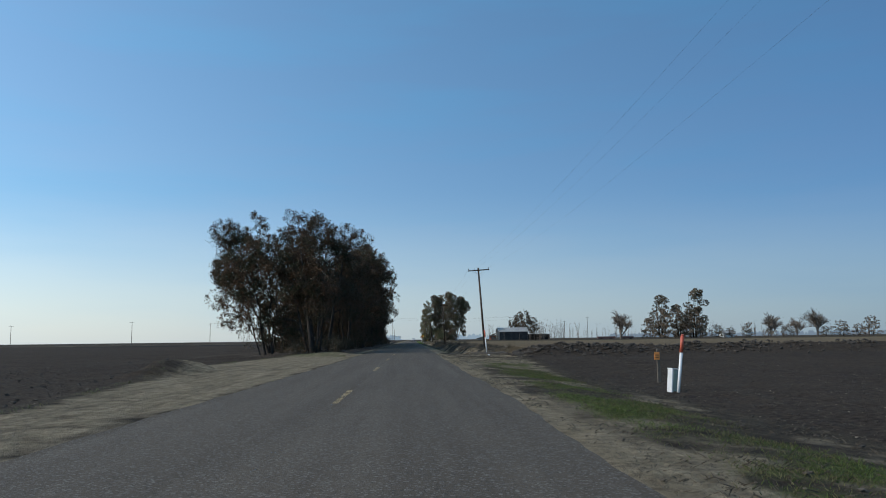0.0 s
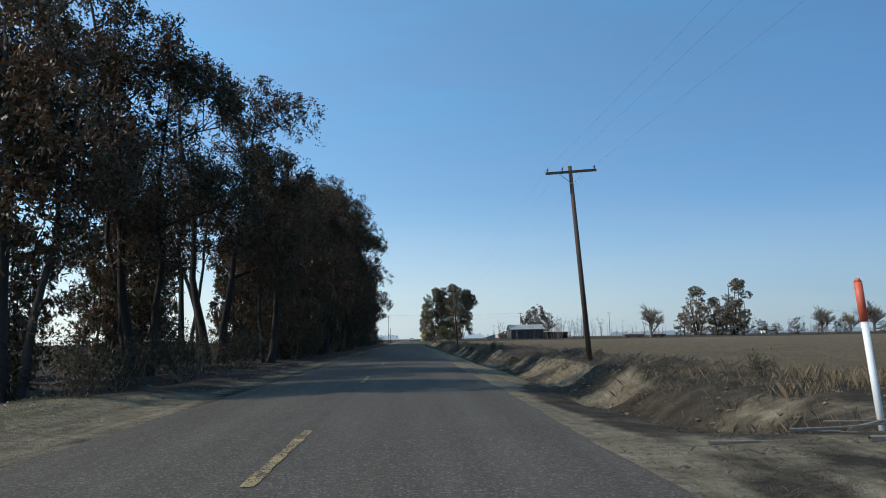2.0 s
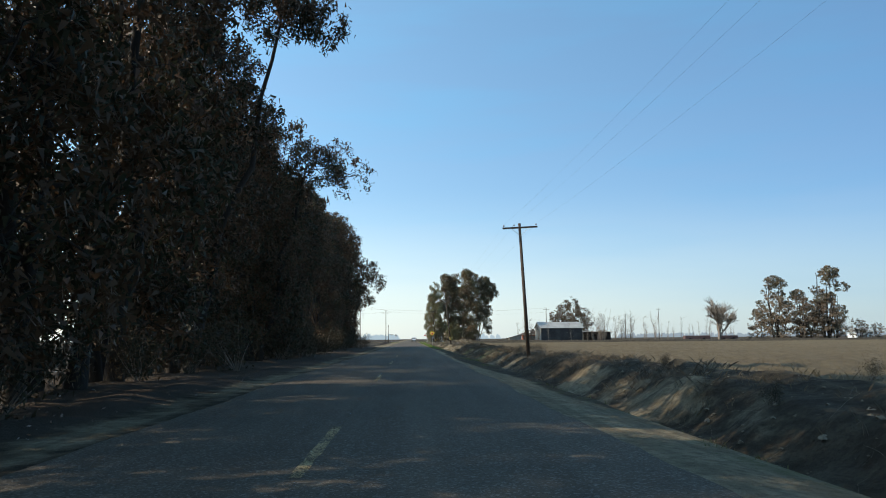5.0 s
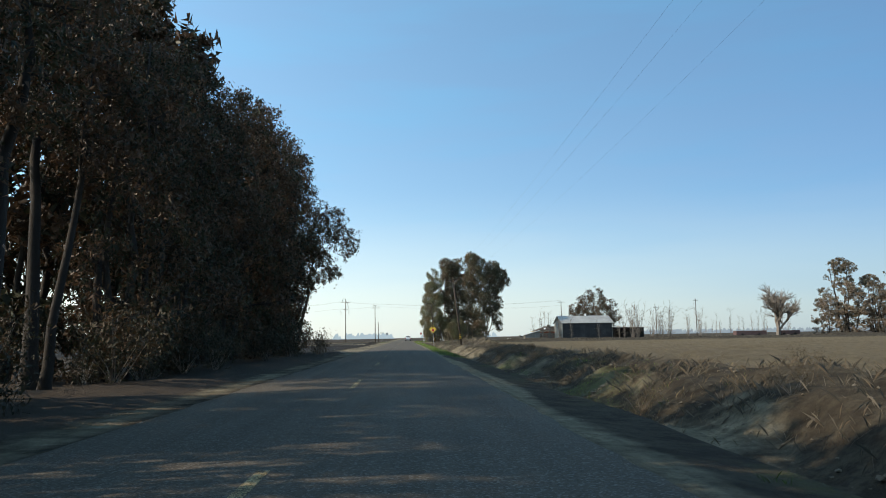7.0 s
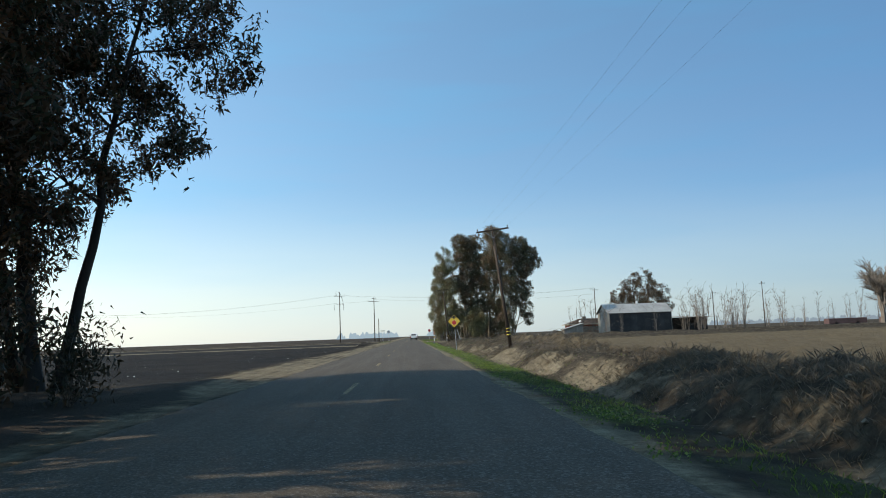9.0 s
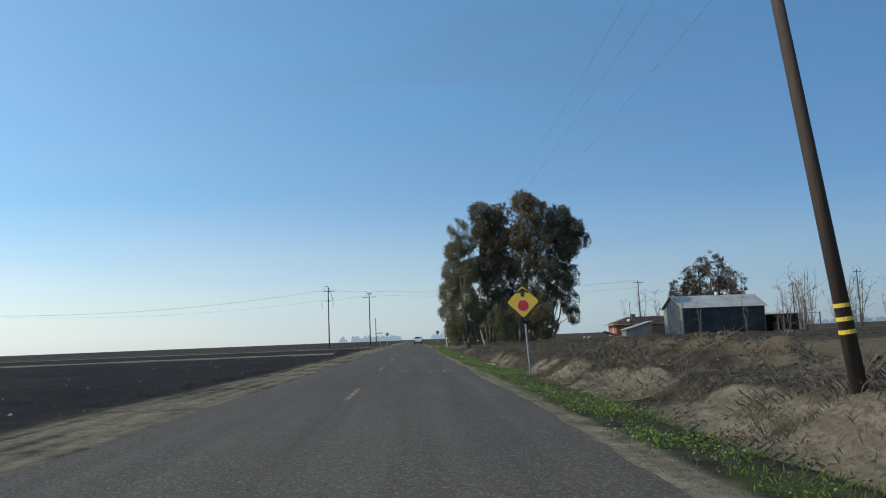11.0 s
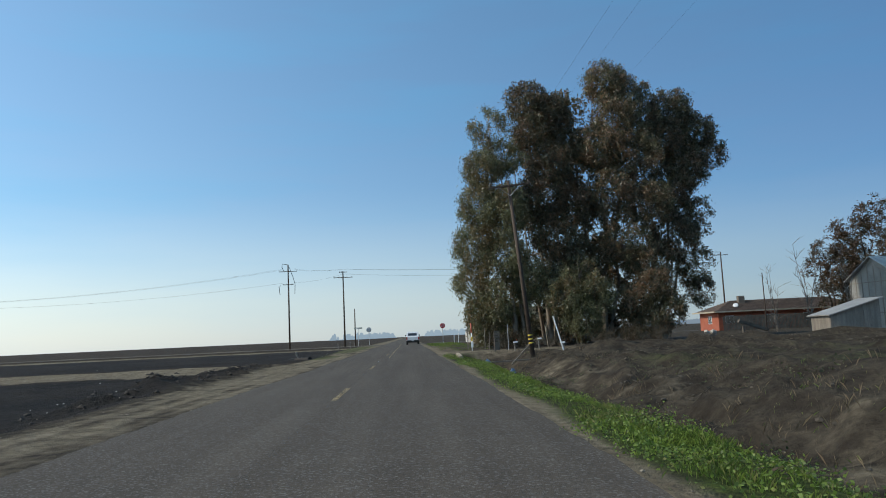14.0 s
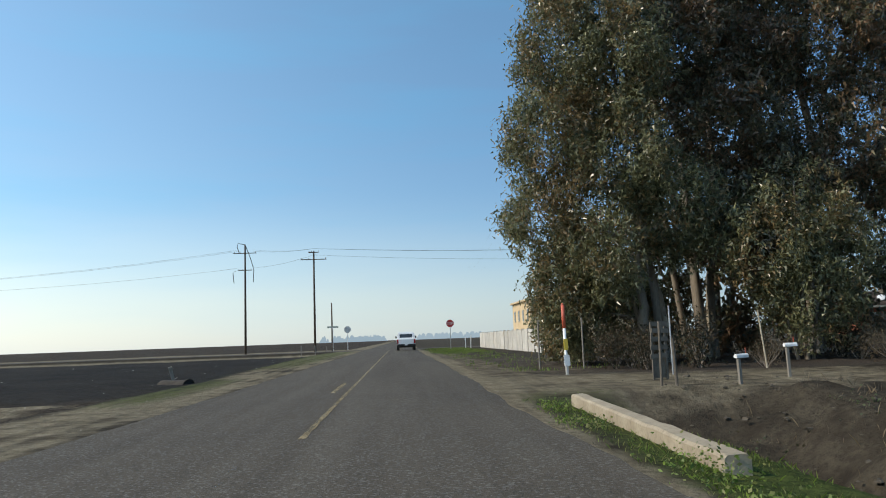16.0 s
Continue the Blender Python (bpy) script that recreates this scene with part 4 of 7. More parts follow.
while y < 240:
    tallness = float(np.interp(y, [96, 103, 109, 115, 123, 132, 141, 150, 158, 172, 182, 202, 212, 224, 234, 242], [0.76, 0.78, 0.87, 0.92, 1.02, 1.07, 1.16, 1.12, 0.96, 0.98, 0.84, 0.84, 0.98, 1.14, 1.14, 1.0]))
    kind = int(rng.integers(0, 4)) if y < 176 else int(rng.choice((4, 9)))
    if 122 < y < 170 and run % 3 == 1:
        kind = 6 + (run // 3) % 2
    below = any(a < y < b for a, b in OPEN_BELOW)
    if below:
        kind = 6 if 100 < y < 140 else 8
    x = float(np.interp(y, [96, 104, 112, 140, 150, 158, 172, 180, 192, 205, 212, 228, 236, 246], [-8.9, -8.5, -8.5, -8.6, -9.6, -11.0, -10.8, -9.9, -9.9, -10.1, -11.0, -11.3, -10.9, -10.9])) + rng.normal(0, 0.3) + 0.7 * (127 < y < 134)
    ROW.append((x, y, kind, rng.uniform(0.95, 1.05) * tallness))
    run += 1
    if below and 100 < y < 140:
        ROW.append((-12.8, y + 0.4, 8, 0.8 * tallness))
    if y > 102 and not below:
        ROW.append((-12.8 + rng.normal(0, 0.8), y + rng.uniform(-0.6, 0.6), 5, rng.uniform(0.9, 1.05) * tallness * (0.42 if 143 < y < 158 else 0.72 if y < 176 else 1.32 if y < 214 else 0.8)))
    y += rng.uniform(3.5, 4.2)
ROW += [(-13.4, 117.6, 5, 0.36), (-13.2, 120.6, 5, 0.38), (-13.3, 123.4, 5, 0.36), (-12.5, 241.0, 4, 0.95), (-10.9, 236.8, 9, 1.02)]
for x, y, k, size in ROW:
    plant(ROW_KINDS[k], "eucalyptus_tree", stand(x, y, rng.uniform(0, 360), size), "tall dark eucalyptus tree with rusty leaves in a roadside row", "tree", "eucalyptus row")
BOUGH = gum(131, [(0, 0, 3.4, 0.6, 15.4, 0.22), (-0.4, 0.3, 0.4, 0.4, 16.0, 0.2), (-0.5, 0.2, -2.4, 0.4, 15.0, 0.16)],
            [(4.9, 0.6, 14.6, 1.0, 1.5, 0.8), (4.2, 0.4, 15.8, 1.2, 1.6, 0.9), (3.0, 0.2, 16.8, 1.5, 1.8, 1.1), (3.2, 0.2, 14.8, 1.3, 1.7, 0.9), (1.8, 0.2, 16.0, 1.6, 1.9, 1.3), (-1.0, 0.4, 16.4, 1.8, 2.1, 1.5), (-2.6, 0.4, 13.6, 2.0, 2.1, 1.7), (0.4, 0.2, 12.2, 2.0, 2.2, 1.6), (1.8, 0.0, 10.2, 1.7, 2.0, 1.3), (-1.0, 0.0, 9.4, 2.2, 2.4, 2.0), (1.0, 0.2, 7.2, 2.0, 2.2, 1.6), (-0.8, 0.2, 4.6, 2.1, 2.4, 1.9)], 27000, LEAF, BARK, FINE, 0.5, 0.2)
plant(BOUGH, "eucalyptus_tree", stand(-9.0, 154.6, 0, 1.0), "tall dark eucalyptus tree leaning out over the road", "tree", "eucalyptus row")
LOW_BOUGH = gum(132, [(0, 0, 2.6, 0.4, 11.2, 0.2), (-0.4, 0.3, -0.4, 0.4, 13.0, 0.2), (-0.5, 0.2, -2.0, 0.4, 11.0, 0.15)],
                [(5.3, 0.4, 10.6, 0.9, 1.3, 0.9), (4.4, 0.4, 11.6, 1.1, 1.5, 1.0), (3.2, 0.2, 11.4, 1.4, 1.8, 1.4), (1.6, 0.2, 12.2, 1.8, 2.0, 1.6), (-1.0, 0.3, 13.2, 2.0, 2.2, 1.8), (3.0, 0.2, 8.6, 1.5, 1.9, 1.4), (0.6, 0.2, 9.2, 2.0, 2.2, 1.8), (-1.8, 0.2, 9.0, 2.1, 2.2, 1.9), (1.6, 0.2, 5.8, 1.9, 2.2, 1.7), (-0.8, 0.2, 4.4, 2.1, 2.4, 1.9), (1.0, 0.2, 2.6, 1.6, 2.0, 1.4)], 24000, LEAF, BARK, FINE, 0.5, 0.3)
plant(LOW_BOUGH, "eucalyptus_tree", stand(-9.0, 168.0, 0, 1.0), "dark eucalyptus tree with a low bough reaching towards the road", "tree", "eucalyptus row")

# the farm grove: one pale-stemmed tree leaning to the road, the tall rusty ones behind it, drooping ones at the yard
GUM_LEAF = (0.185, 0.075)
GROVE = [
    (10.0, 385.6, [(0, 0, -2.2, 0.3, 17.6, 0.17), (0.4, 0.5, -1.0, 1.2, 15.0, 0.12), (-0.5, 0.2, -3.2, -0.4, 10.5, 0.11), (-0.9, -0.6, -1.0, -0.4, 4.0, 0.34)],
     [(-2.2, 0.4, 18.0, 1.6, 1.8, 1.6), (-1.2, 0.8, 15.9, 1.8, 2.0, 1.6), (-2.9, 0.0, 14.6, 1.6, 1.8, 1.5), (-3.4, 0.0, 11.6, 1.8, 2.0, 1.8), (-1.4, -0.6, 11.2, 2.0, 2.1, 2.0), (-3.9, -0.2, 8.4, 1.8, 2.0, 1.8), (-1.8, -1.0, 7.4, 2.0, 2.2, 2.0), (-4.4, 0.0, 5.6, 1.5, 1.8, 1.3), (-2.4, -1.2, 4.1, 1.6, 1.9, 1.7), (-3.9, -0.4, 2.9, 1.1, 1.3, 1.6), (-2.8, 0.6, 2.2, 1.3, 1.2, 1.6), (-3.2, 2.2, 2.0, 1.2, 1.3, 1.6), (-0.8, 1.8, 2.2, 1.6, 1.2, 1.7), (0.3, -0.8, 5.6, 1.7, 1.9, 1.8)], LEAF_OLIVE, 120000),
    (12.6, 388.4, [(0, 0, -0.9, 0.4, 21.0, 0.24), (0.5, 0.4, 2.0, 1.0, 19.0, 0.2), (-0.4, 0.5, -2.2, 1.2, 15.0, 0.15)],
     [(-1.0, 0.4, 21.0, 1.8, 2.0, 1.6), (1.2, 0.6, 20.0, 1.9, 2.1, 1.6), (-0.6, 0.0, 18.2, 2.0, 2.2, 1.7), (2.4, 0.8, 17.2, 1.8, 2.0, 1.5), (0.8, -0.8, 15.0, 2.2, 2.3, 1.8), (-0.4, -1.4, 12.4, 2.2, 2.3, 2.0), (2.4, -1.0, 11.6, 2.1, 2.2, 1.9), (0.6, -2.0, 9.0, 2.3, 2.3, 2.0), (2.8, -2.2, 7.4, 2.0, 2.1, 1.9), (1.0, -2.8, 5.0, 2.1, 2.0, 1.9)], LEAF_RUST, 78000),
    (17.4, 388.8, [(0, 0, 2.2, 0.4, 22.0, 0.27), (-0.5, 0.3, -1.6, 0.8, 19.0, 0.2), (0.4, 0.4, 4.4, 1.4, 19.0, 0.18)],
     [(1.6, 0.2, 22.6, 2.0, 2.1, 1.7), (3.6, 0.6, 21.4, 2.0, 2.1, 1.7), (2.0, -0.6, 19.6, 2.2, 2.3, 1.8), (5.2, 0.8, 18.8, 2.1, 2.2, 1.8), (0.4, -1.0, 16.6, 2.2, 2.3, 1.9), (3.4, -1.2, 15.8, 2.4, 2.4, 2.0), (0.8, -1.8, 12.4, 2.4, 2.4, 2.1), (4.0, -1.6, 11.6, 2.4, 2.4, 2.1), (1.4, -2.4, 8.4, 2.3, 2.3, 2.0), (3.6, -2.4, 6.6, 2.2, 2.2, 1.9)], LEAF_RUST, 78000),
    (22.6, 390.0, [(0, 0, 3.0, 0.2, 19.8, 0.23), (-0.5, 0.3, 1.0, 0.6, 18.0, 0.18), (0.5, 0.2, 5.0, 0.6, 16.0, 0.15), (0.1, -0.5, 2.0, -1.2, 12.0, 0.13)],
     [(2.6, 0.2, 20.2, 2.0, 2.2, 1.7), (4.8, 0.4, 18.2, 1.9, 2.0, 1.6), (6.0, 0.4, 16.2, 1.6, 1.8, 1.3), (1.4, -0.4, 17.4, 2.2, 2.3, 1.9), (3.4, -0.6, 15.0, 2.0, 2.2, 1.8), (1.6, -1.0, 13.2, 2.2, 2.3, 2.0), (3.6, -0.6, 10.6, 1.7, 1.9, 1.7), (1.6, -1.2, 9.0, 2.2, 2.2, 2.0), (3.6, -0.6, 6.2, 1.6, 1.8, 1.8), (4.2, 0.0, 4.2, 1.2, 1.4, 1.3)], LEAF_RUST, 70000),
    (15.2, 393.0, [(0, 0, 0.4, 0.4, 20.0, 0.22), (-0.5, 0.2, -2.8, 0.6, 17.0, 0.18), (0.4, 0.2, 3.6, 0.4, 18.0, 0.18)],
     [(0.6, 0.2, 21.4, 2.4, 2.2, 1.6), (-2.2, 0.2, 17.6, 2.4, 2.2, 2.1), (3.8, 0.2, 17.8, 2.5, 2.3, 2.2), (0.8, 0.0, 16.4, 2.5, 2.3, 2.2), (-3.6, 0.0, 12.6, 2.6, 2.3, 2.3), (1.0, 0.0, 12.2, 2.6, 2.3, 2.3), (5.2, 0.2, 12.6, 2.6, 2.3, 2.3), (-2.0, 0.0, 8.0, 2.6, 2.3, 2.3), (3.2, 0.0, 7.8, 2.7, 2.3, 2.3), (7.4, 0.2, 8.4, 2.4, 2.2, 2.2)], LEAF_RUST, 24000),
    (13.0, 391.0, [(0, 0, -1.6, 0.0, 6.0, 0.12), (0.5, 0.2, 2.0, 0.2, 6.4, 0.12), (0.2, 0.2, 5.2, 0.2, 5.6, 0.1)],
     [(-3.4, 0.0, 4.6, 2.2, 1.9, 2.1), (-3.0, -0.2, 1.9, 2.1, 1.7, 1.5), (0.0, 0.0, 5.2, 2.4, 1.9, 2.1), (0.4, -0.2, 2.0, 2.3, 1.7, 1.6), (3.6, 0.0, 4.8, 2.4, 1.9, 2.1), (3.8, -0.2, 1.9, 2.3, 1.7, 1.5), (6.6, 0.0, 4.4, 2.2, 1.9, 2.0), (6.4, -0.2, 1.8, 2.0, 1.6, 1.4)], LEAF_RUST, 17000),
    (14.0, 383.2, [(0, 0, 0.2, 0.2, 6.0, 0.1), (0.2, 0.1, 1.2, 0.3, 5.0, 0.07), (-0.2, 0.1, -1.0, 0.0, 5.0, 0.07)],
     [(0.2, 0.2, 5.4, 1.6, 1.6, 1.5), (1.4, 0.2, 4.0, 1.5, 1.5, 1.4), (-1.2, 0.0, 4.0, 1.5, 1.5, 1.4), (0.2, -0.2, 2.4, 1.7, 1.5, 1.4)], LEAF_OLIVE, 20000),
    (20.4, 383.8, [(0, 0, 0.3, 0.2, 5.0, 0.1), (-0.2, 0.1, -1.4, 0.2, 4.4, 0.07)],
     [(0.2, 0.2, 4.6, 1.5, 1.5, 1.3), (-1.4, 0.1, 3.4, 1.5, 1.5, 1.3), (1.2, 0.0, 3.0, 1.3, 1.4, 1.2), (-0.4, -0.2, 1.9, 1.5, 1.4, 1.2)], LEAF_RUST, 16000),
]
for k, (x, y, stems, lobes, mat, count) in enumerate(GROVE):
    plant(gum(220 + k, stems, lobes, count, mat, PALE_BARK, (0.34, 0.15) if y > 390.5 else GUM_LEAF if mat == LEAF_OLIVE else (0.232, 0.097), 0.55, 0.42, 0.42), "eucalyptus_tree", stand(x, y, 0, 1.06, 0.96),
          "drooping olive eucalyptus tree in a farm grove" if mat == LEAF_OLIVE else "tall rust and olive eucalyptus tree in a farm grove", "tree", "farm grove")

# paled leaf tones: the haze over the far field edge is painted in
LEAF_FAR = leafy("hazed_gum_leaves", (0.1, 0.096, 0.068), (0.3, 0.27, 0.195), (0.27, 0.185, 0.12), 0.24, 0.6, 0.35)
FAR_KINDS = [eucalyptus(301, 20, 4.8, 3, 13000, LEAF_FAR, 0.1, (0.36, 0.17)), eucalyptus(302, 12, 4.0, 3, 4500, LEAF_DRY, 0.05, (0.36, 0.2)), eucalyptus(303, 12, 4.2, 2, 6000, LEAF_OLIVE, 0.2, (0.4, 0.2)), eucalyptus(304, 12, 4.4, 3, 15000, LEAF_BARN, 0.15, (0.24, 0.11))]
for x, y, k, size, wide in [(146, 387, 0, 1.3, 1.4), (139, 392, 0, 0.9, 1.4), (130, 393, 0, 1.16, 1.3), (128, 386, 1, 1.35, 1.5), (136, 383, 1, 1.3, 1.6), (143, 382, 1, 1.2, 1.5), (122, 388, 1, 0.9, 1.4), (150, 390, 0, 0.85, 1.2),
                            (61, 417, 3, 1.36, 1.15), (56, 419, 3, 0.95, 1.2), (66, 420, 3, 1.1, 1.2), (176, 392, 1, 0.7, 1.4), (158, 388, 1, 0.6, 1.9), (166, 391, 1, 0.48, 1.9), (221, 399, 1, 0.5, 2.0), (241, 402, 1, 0.6, 2.0), (288, 408, 1, 0.8, 1.8), (299, 410, 1, 0.75, 1.8), (190, 397, 1, 0.5, 2.0), (200, 397, 1, 0.62, 1.9), (231, 400, 1, 0.75, 2.0), (250, 405, 1, 0.95, 1.6), (262, 402, 1, 0.9, 1.6), (276, 410, 1, 1.0, 1.3), (330, 470, 2, 1.0, 2.0), (345, 470, 2, 1.1, 2.0)]:
    plant(FAR_KINDS[k], "farm_tree", stand(x, y, rng.uniform(0, 360), size, wide), ("leafy tan and green tree at the far field edge" if k != 1 else "scrubby tan thicket tree at the far field edge"), "tree", "field edge trees")


def bare_tree(seed, tall, spread, depth, fan, mat, upright=0.5, bole=0.16):
    """A leafless tree: a trunk that forks again and again."""
    rng = np.random.default_rng(seed)
    paths = []

    def grow(a, d, length, r, left):
        b = a + d * length
        paths.append(bent(rng, a, b, 3, length * 0.05, r, r * 0.62))
        if not left:
            return
        for _ in range(fan if left > 1 else fan + 1):
            e = d + rng.normal(0, spread, 3)
            e[2] += upright * 0.35
            e /= np.linalg.norm(e)
            grow(a + (b - a) * rng.uniform(0.4, 1.0), e, length * rng.uniform(0.62, 0.92), r * 0.58, left - 1)

    grow(np.array([0, 0, -0.3]), np.array([rng.normal(0, 0.05), rng.normal(0, 0.05), 1.0]), tall * bole, tall * 0.02, depth)
    v, f = tubes(paths, 3)
    top = v[:, 2].max()
    v[:, :3] *= tall / top
    return mesh_of("trunk", v, f, mat)


def sapling(seed, tall, stems, sway):
    """A leafless sapling: thin upright stems from one foot, with short twigs."""
    rng = np.random.default_rng(seed)
    paths = []
    for _ in range(stems):
        a, out, h = rng.uniform(0, 6.3), rng.uniform(0.2, 1.0) * sway, tall * rng.uniform(0.6, 1)
        stem = bent(rng, (0, 0, -0.3), (math.cos(a) * out, math.sin(a) * out, h), 7, 0.14, 0.05, 0.012)
        paths.append(stem)
        for _ in range(9):
            i = int(rng.integers(1, 7))
            d = np.array([rng.normal(0, 0.45), rng.normal(0, 0.45), rng.uniform(0.3, 1.0)])
            tip = stem[i, :3] + d * tall * 0.13
            paths.append(bent(rng, stem[i, :3], tip, 3, 0.05, 0.024, 0.01))
            for _ in range(1):
                e = d + np.array([rng.normal(0, 0.5), rng.normal(0, 0.5), 0.2])
                paths.append(bent(rng, stem[i, :3] + d * tall * 0.07, stem[i, :3] + d * tall * 0.07 + e * tall * 0.07, 3, 0.02, 0.014, 0.008))
    v, f = tubes(paths, 3)
    return mesh_of("trunk", v, f, BARE_WOOD)


BARE = [bare_tree(401, 14, 0.46, 4, 5, BARE_WOOD, 0.42, 0.17), bare_tree(402, 14, 0.43, 4, 5, BARE_WOOD, 0.45, 0.16)]
POPLAR = [sapling(411, 9, 5, 1.2), sapling(412, 9, 7, 1.8), sapling(413, 9, 4, 1.0)]


def bare(mesh, x, y, size, label, group, wide=1.0):
    t = thing("bare_tree", stand(x, y, rng.uniform(0, 360), size, wide), label, "tree", group)
    put("trunk", mesh, t)


for x, y, size in [(107, 387, 1.12), (188, 392, 1.0), (216, 398, 1.15), (206, 400, 0.8), (262, 395, 0.95), (285, 405, 0.8)]:
    bare(BARE[int(rng.integers(0, 2))], x, y, size, "spreading leafless tree at the far field edge", "bare field trees", 1.2)
for k in range(64):
    x = 64 + k * 2.2 + rng.normal(0, 0.8)
    if 120 < x < 150:
        continue
    bare(POPLAR[int(rng.integers(0, 3))], x, 398 + rng.normal(0, 4), rng.uniform(0.55, 1.05), "slender leafless sapling in a far hedge line", "bare hedge saplings", 0.9)
for x, y, size in [(43.5, 386.5, 0.85), (41.8, 392.0, 0.95), (47, 387.0, 0.7), (55, 387.5, 0.75), (40.5, 397, 1.0), (38.5, 400, 0.8), (62.5, 388, 1.0), (66, 391, 1.15), (70, 386, 1.05), (58, 400, 1.2), (64, 386, 1.2), (68, 393, 1.25), (73, 389, 1.1), (77, 392, 1.2), (81, 388, 1.0), (60.5, 386, 0.9), (86, 391, 1.1)]:
    bare(POPLAR[int(rng.integers(0, 3))], x, y, size, "leafless sapling beside the barn", "barn saplings", 1.4)


# ---- scrub, weeds, straw and clods ----
def bush(seed, count, wide, tall, mat, leaf):
    rng = np.random.default_rng(seed)
    paths = []
    for _ in range(9):
        a = rng.uniform(0, 2 * np.pi)
        paths.append(bent(rng, (0, 0, -0.1), (np.cos(a) * wide * rng.uniform(0.3, 0.8), np.sin(a) * wide * rng.uniform(0.3, 0.8), tall * rng.uniform(0.5, 1)), 5, 0.08, 0.02, 0.006))
    v, f = tubes(paths, 3)
    ends = np.array([p[int(rng.integers(2, 5)), :3] for p in paths for _ in range(2)])
    pos = ends[rng.integers(0, len(ends), count)] + rng.normal(0, 1, (count, 3)) * np.array([wide, wide, tall]) * 0.2
    pos[:, 2] = np.abs(pos[:, 2]) + 0.05
    lv, lf = hanging(rng, pos, leaf, leaf * 0.38)
    return mesh_of("woody_base", v, f, BARE_WOOD), mesh_of("foliage", lv, lf, mat)


DRY_TWIG = leafy("dry_weed_leaves", (0.075, 0.06, 0.036), (0.19, 0.15, 0.09), (0.12, 0.08, 0.045), 0.3, 0.8, 0.2)
BUSHES = [bush(501, 1350, 1.3, 1.5, LEAF_BUSH, 0.13), bush(502, 1100, 1.0, 1.2, LEAF_BUSH, 0.12), bush(503, 1300, 1.2, 1.1, DRY_TWIG, 0.075)]


def put_bush(k, x, y, size, label, group):
    t = thing("bush", stand(x, y, rng.uniform(0, 360), size, 1.0, 0, 0.02), label, "bush", group)
    put("woody_base", BUSHES[k][0], t)
    put("foliage", BUSHES[k][1], t)


for _ in range(85):
    y = rng.uniform(100, 236)
    put_bush(int(rng.integers(0, 2)), rng.uniform(-12.5, -7.2), y, rng.uniform(0.7, 1.6), "dusty bush under the eucalyptus row", "row undergrowth")
for k in range(17):
    put_bush(k % 2, -11.2 + 0.9 * (k % 3 - 1), 105.5 + 1.9 * k, 1.25 + 0.1 * (k % 4), "dusty bush under the eucalyptus row", "row undergrowth")
for x, y, s in [(-9.5, 63, 0.7), (-6.8, 68, 0.9), (-7.2, 71, 0.8), (-10.5, 66, 0.8), (-7.4, 77, 1.0), (-7.6, 80, 0.9), (-9.5, 83, 1.2), (-11, 86, 1.1), (-7.6, 85, 1.0), (-12.5, 89, 1.2), (-8, 89, 1.1), (-10.5, 92, 1.2), (-14, 84, 0.9)]:
    put_bush(int(rng.integers(0, 3)), x, y, s, "dusty bush under the eucalyptus row", "row undergrowth")
for _ in range(50):
    y = rng.uniform(64, 326)
    put_bush(2 if rng.random() < 0.8 else 1, rng.uniform(6.0, 10.2), y, rng.uniform(0.25, 0.6), "dry brown bush on the ditch bank", "bank bushes")
for _ in range(16):
    put_bush(int(rng.integers(0, 3)), rng.uniform(6, 20), rng.uniform(379.5, 384), rng.uniform(0.6, 1.2), "low scrub at the foot of the grove", "grove undergrowth")


def blades(name, rng, xs, ys, tall, wide, mat, lean, label, category):
    """Grass or straw: bent pointed blades standing on the ground, as one body of stuff."""
    n = len(xs)
    z = height(xs, ys)
    a = rng.uniform(0, 2 * np.pi, n)
    h = tall * rng.uniform(0.45, 1.25, n)
    d = np.stack([np.cos(a), np.sin(a)], 1) * (h * lean * rng.uniform(0.2, 1.3, n))[:, None]
    w = np.stack([-np.sin(a), np.cos(a)], 1) * (wide * rng.uniform(0.6, 1.4, n) * 0.5)[:, None]
    base = np.stack([xs, ys, z - 0.02], 1)
    mid = base + np.concatenate([d * 0.4, (h * 0.6)[:, None]], 1)
    tip = base + np.concatenate([d, h[:, None]], 1)
    w3 = np.concatenate([w, np.zeros((n, 1))], 1)
    v = np.stack([base - w3 * 0.6, base + w3 * 0.6, mid + w3, tip, mid - w3], 1).reshape(-1, 3)
    f = np.arange(5 * n).reshape(-1, 5)
    put(name, mesh_of(name, v, f, mat), None, label, category, kind="stuff")


def scatter(rng, n, x0, x1, y0, y1, keep):
    xs, ys = rng.uniform(x0, x1, n), rng.uniform(y0, y1, n)
    k = rng.random(n) < np.clip(keep(xs, ys), 0, 1)
    return xs[k], ys[k]


def tufts(rng, xs, ys, each, spread):
    return (np.repeat(xs, each) + rng.normal(0, spread, len(xs) * each), np.repeat(ys, each) + rng.normal(0, spread, len(ys) * each))


rng = np.random.default_rng(21)
a = scatter(rng, 16000, 2.5, 7.0, -2, 44, lambda x, y: soft_in(x, 2.75 + 0.024 * y, 4.8 + 0.034 * y, 0.4) * (0.16 + smooth(-0.15, 0.35, bumps(x, y, 2.6, 31) + 0.5 * bumps(x, y, 0.9, 35))) * (0.9 - 0.4 * smooth(24, 44, y)))
blades("verge_grass", rng, *tufts(rng, *a, 5, 0.1), 0.06, 0.008, GRASS, 1.0, "patchy short green grass on the verge", "grass")
a = scatter(rng, 13000, 2.25, 5.2, 224, 372, lambda x, y: soft_in(x, 2.6 + 0.3 * bumps(0, y, 5, 63), 4.6, 0.35) * (0.4 + 1.1 * bumps(x, y, 1.8, 62) + 0.6 * smooth(315, 335, y)))
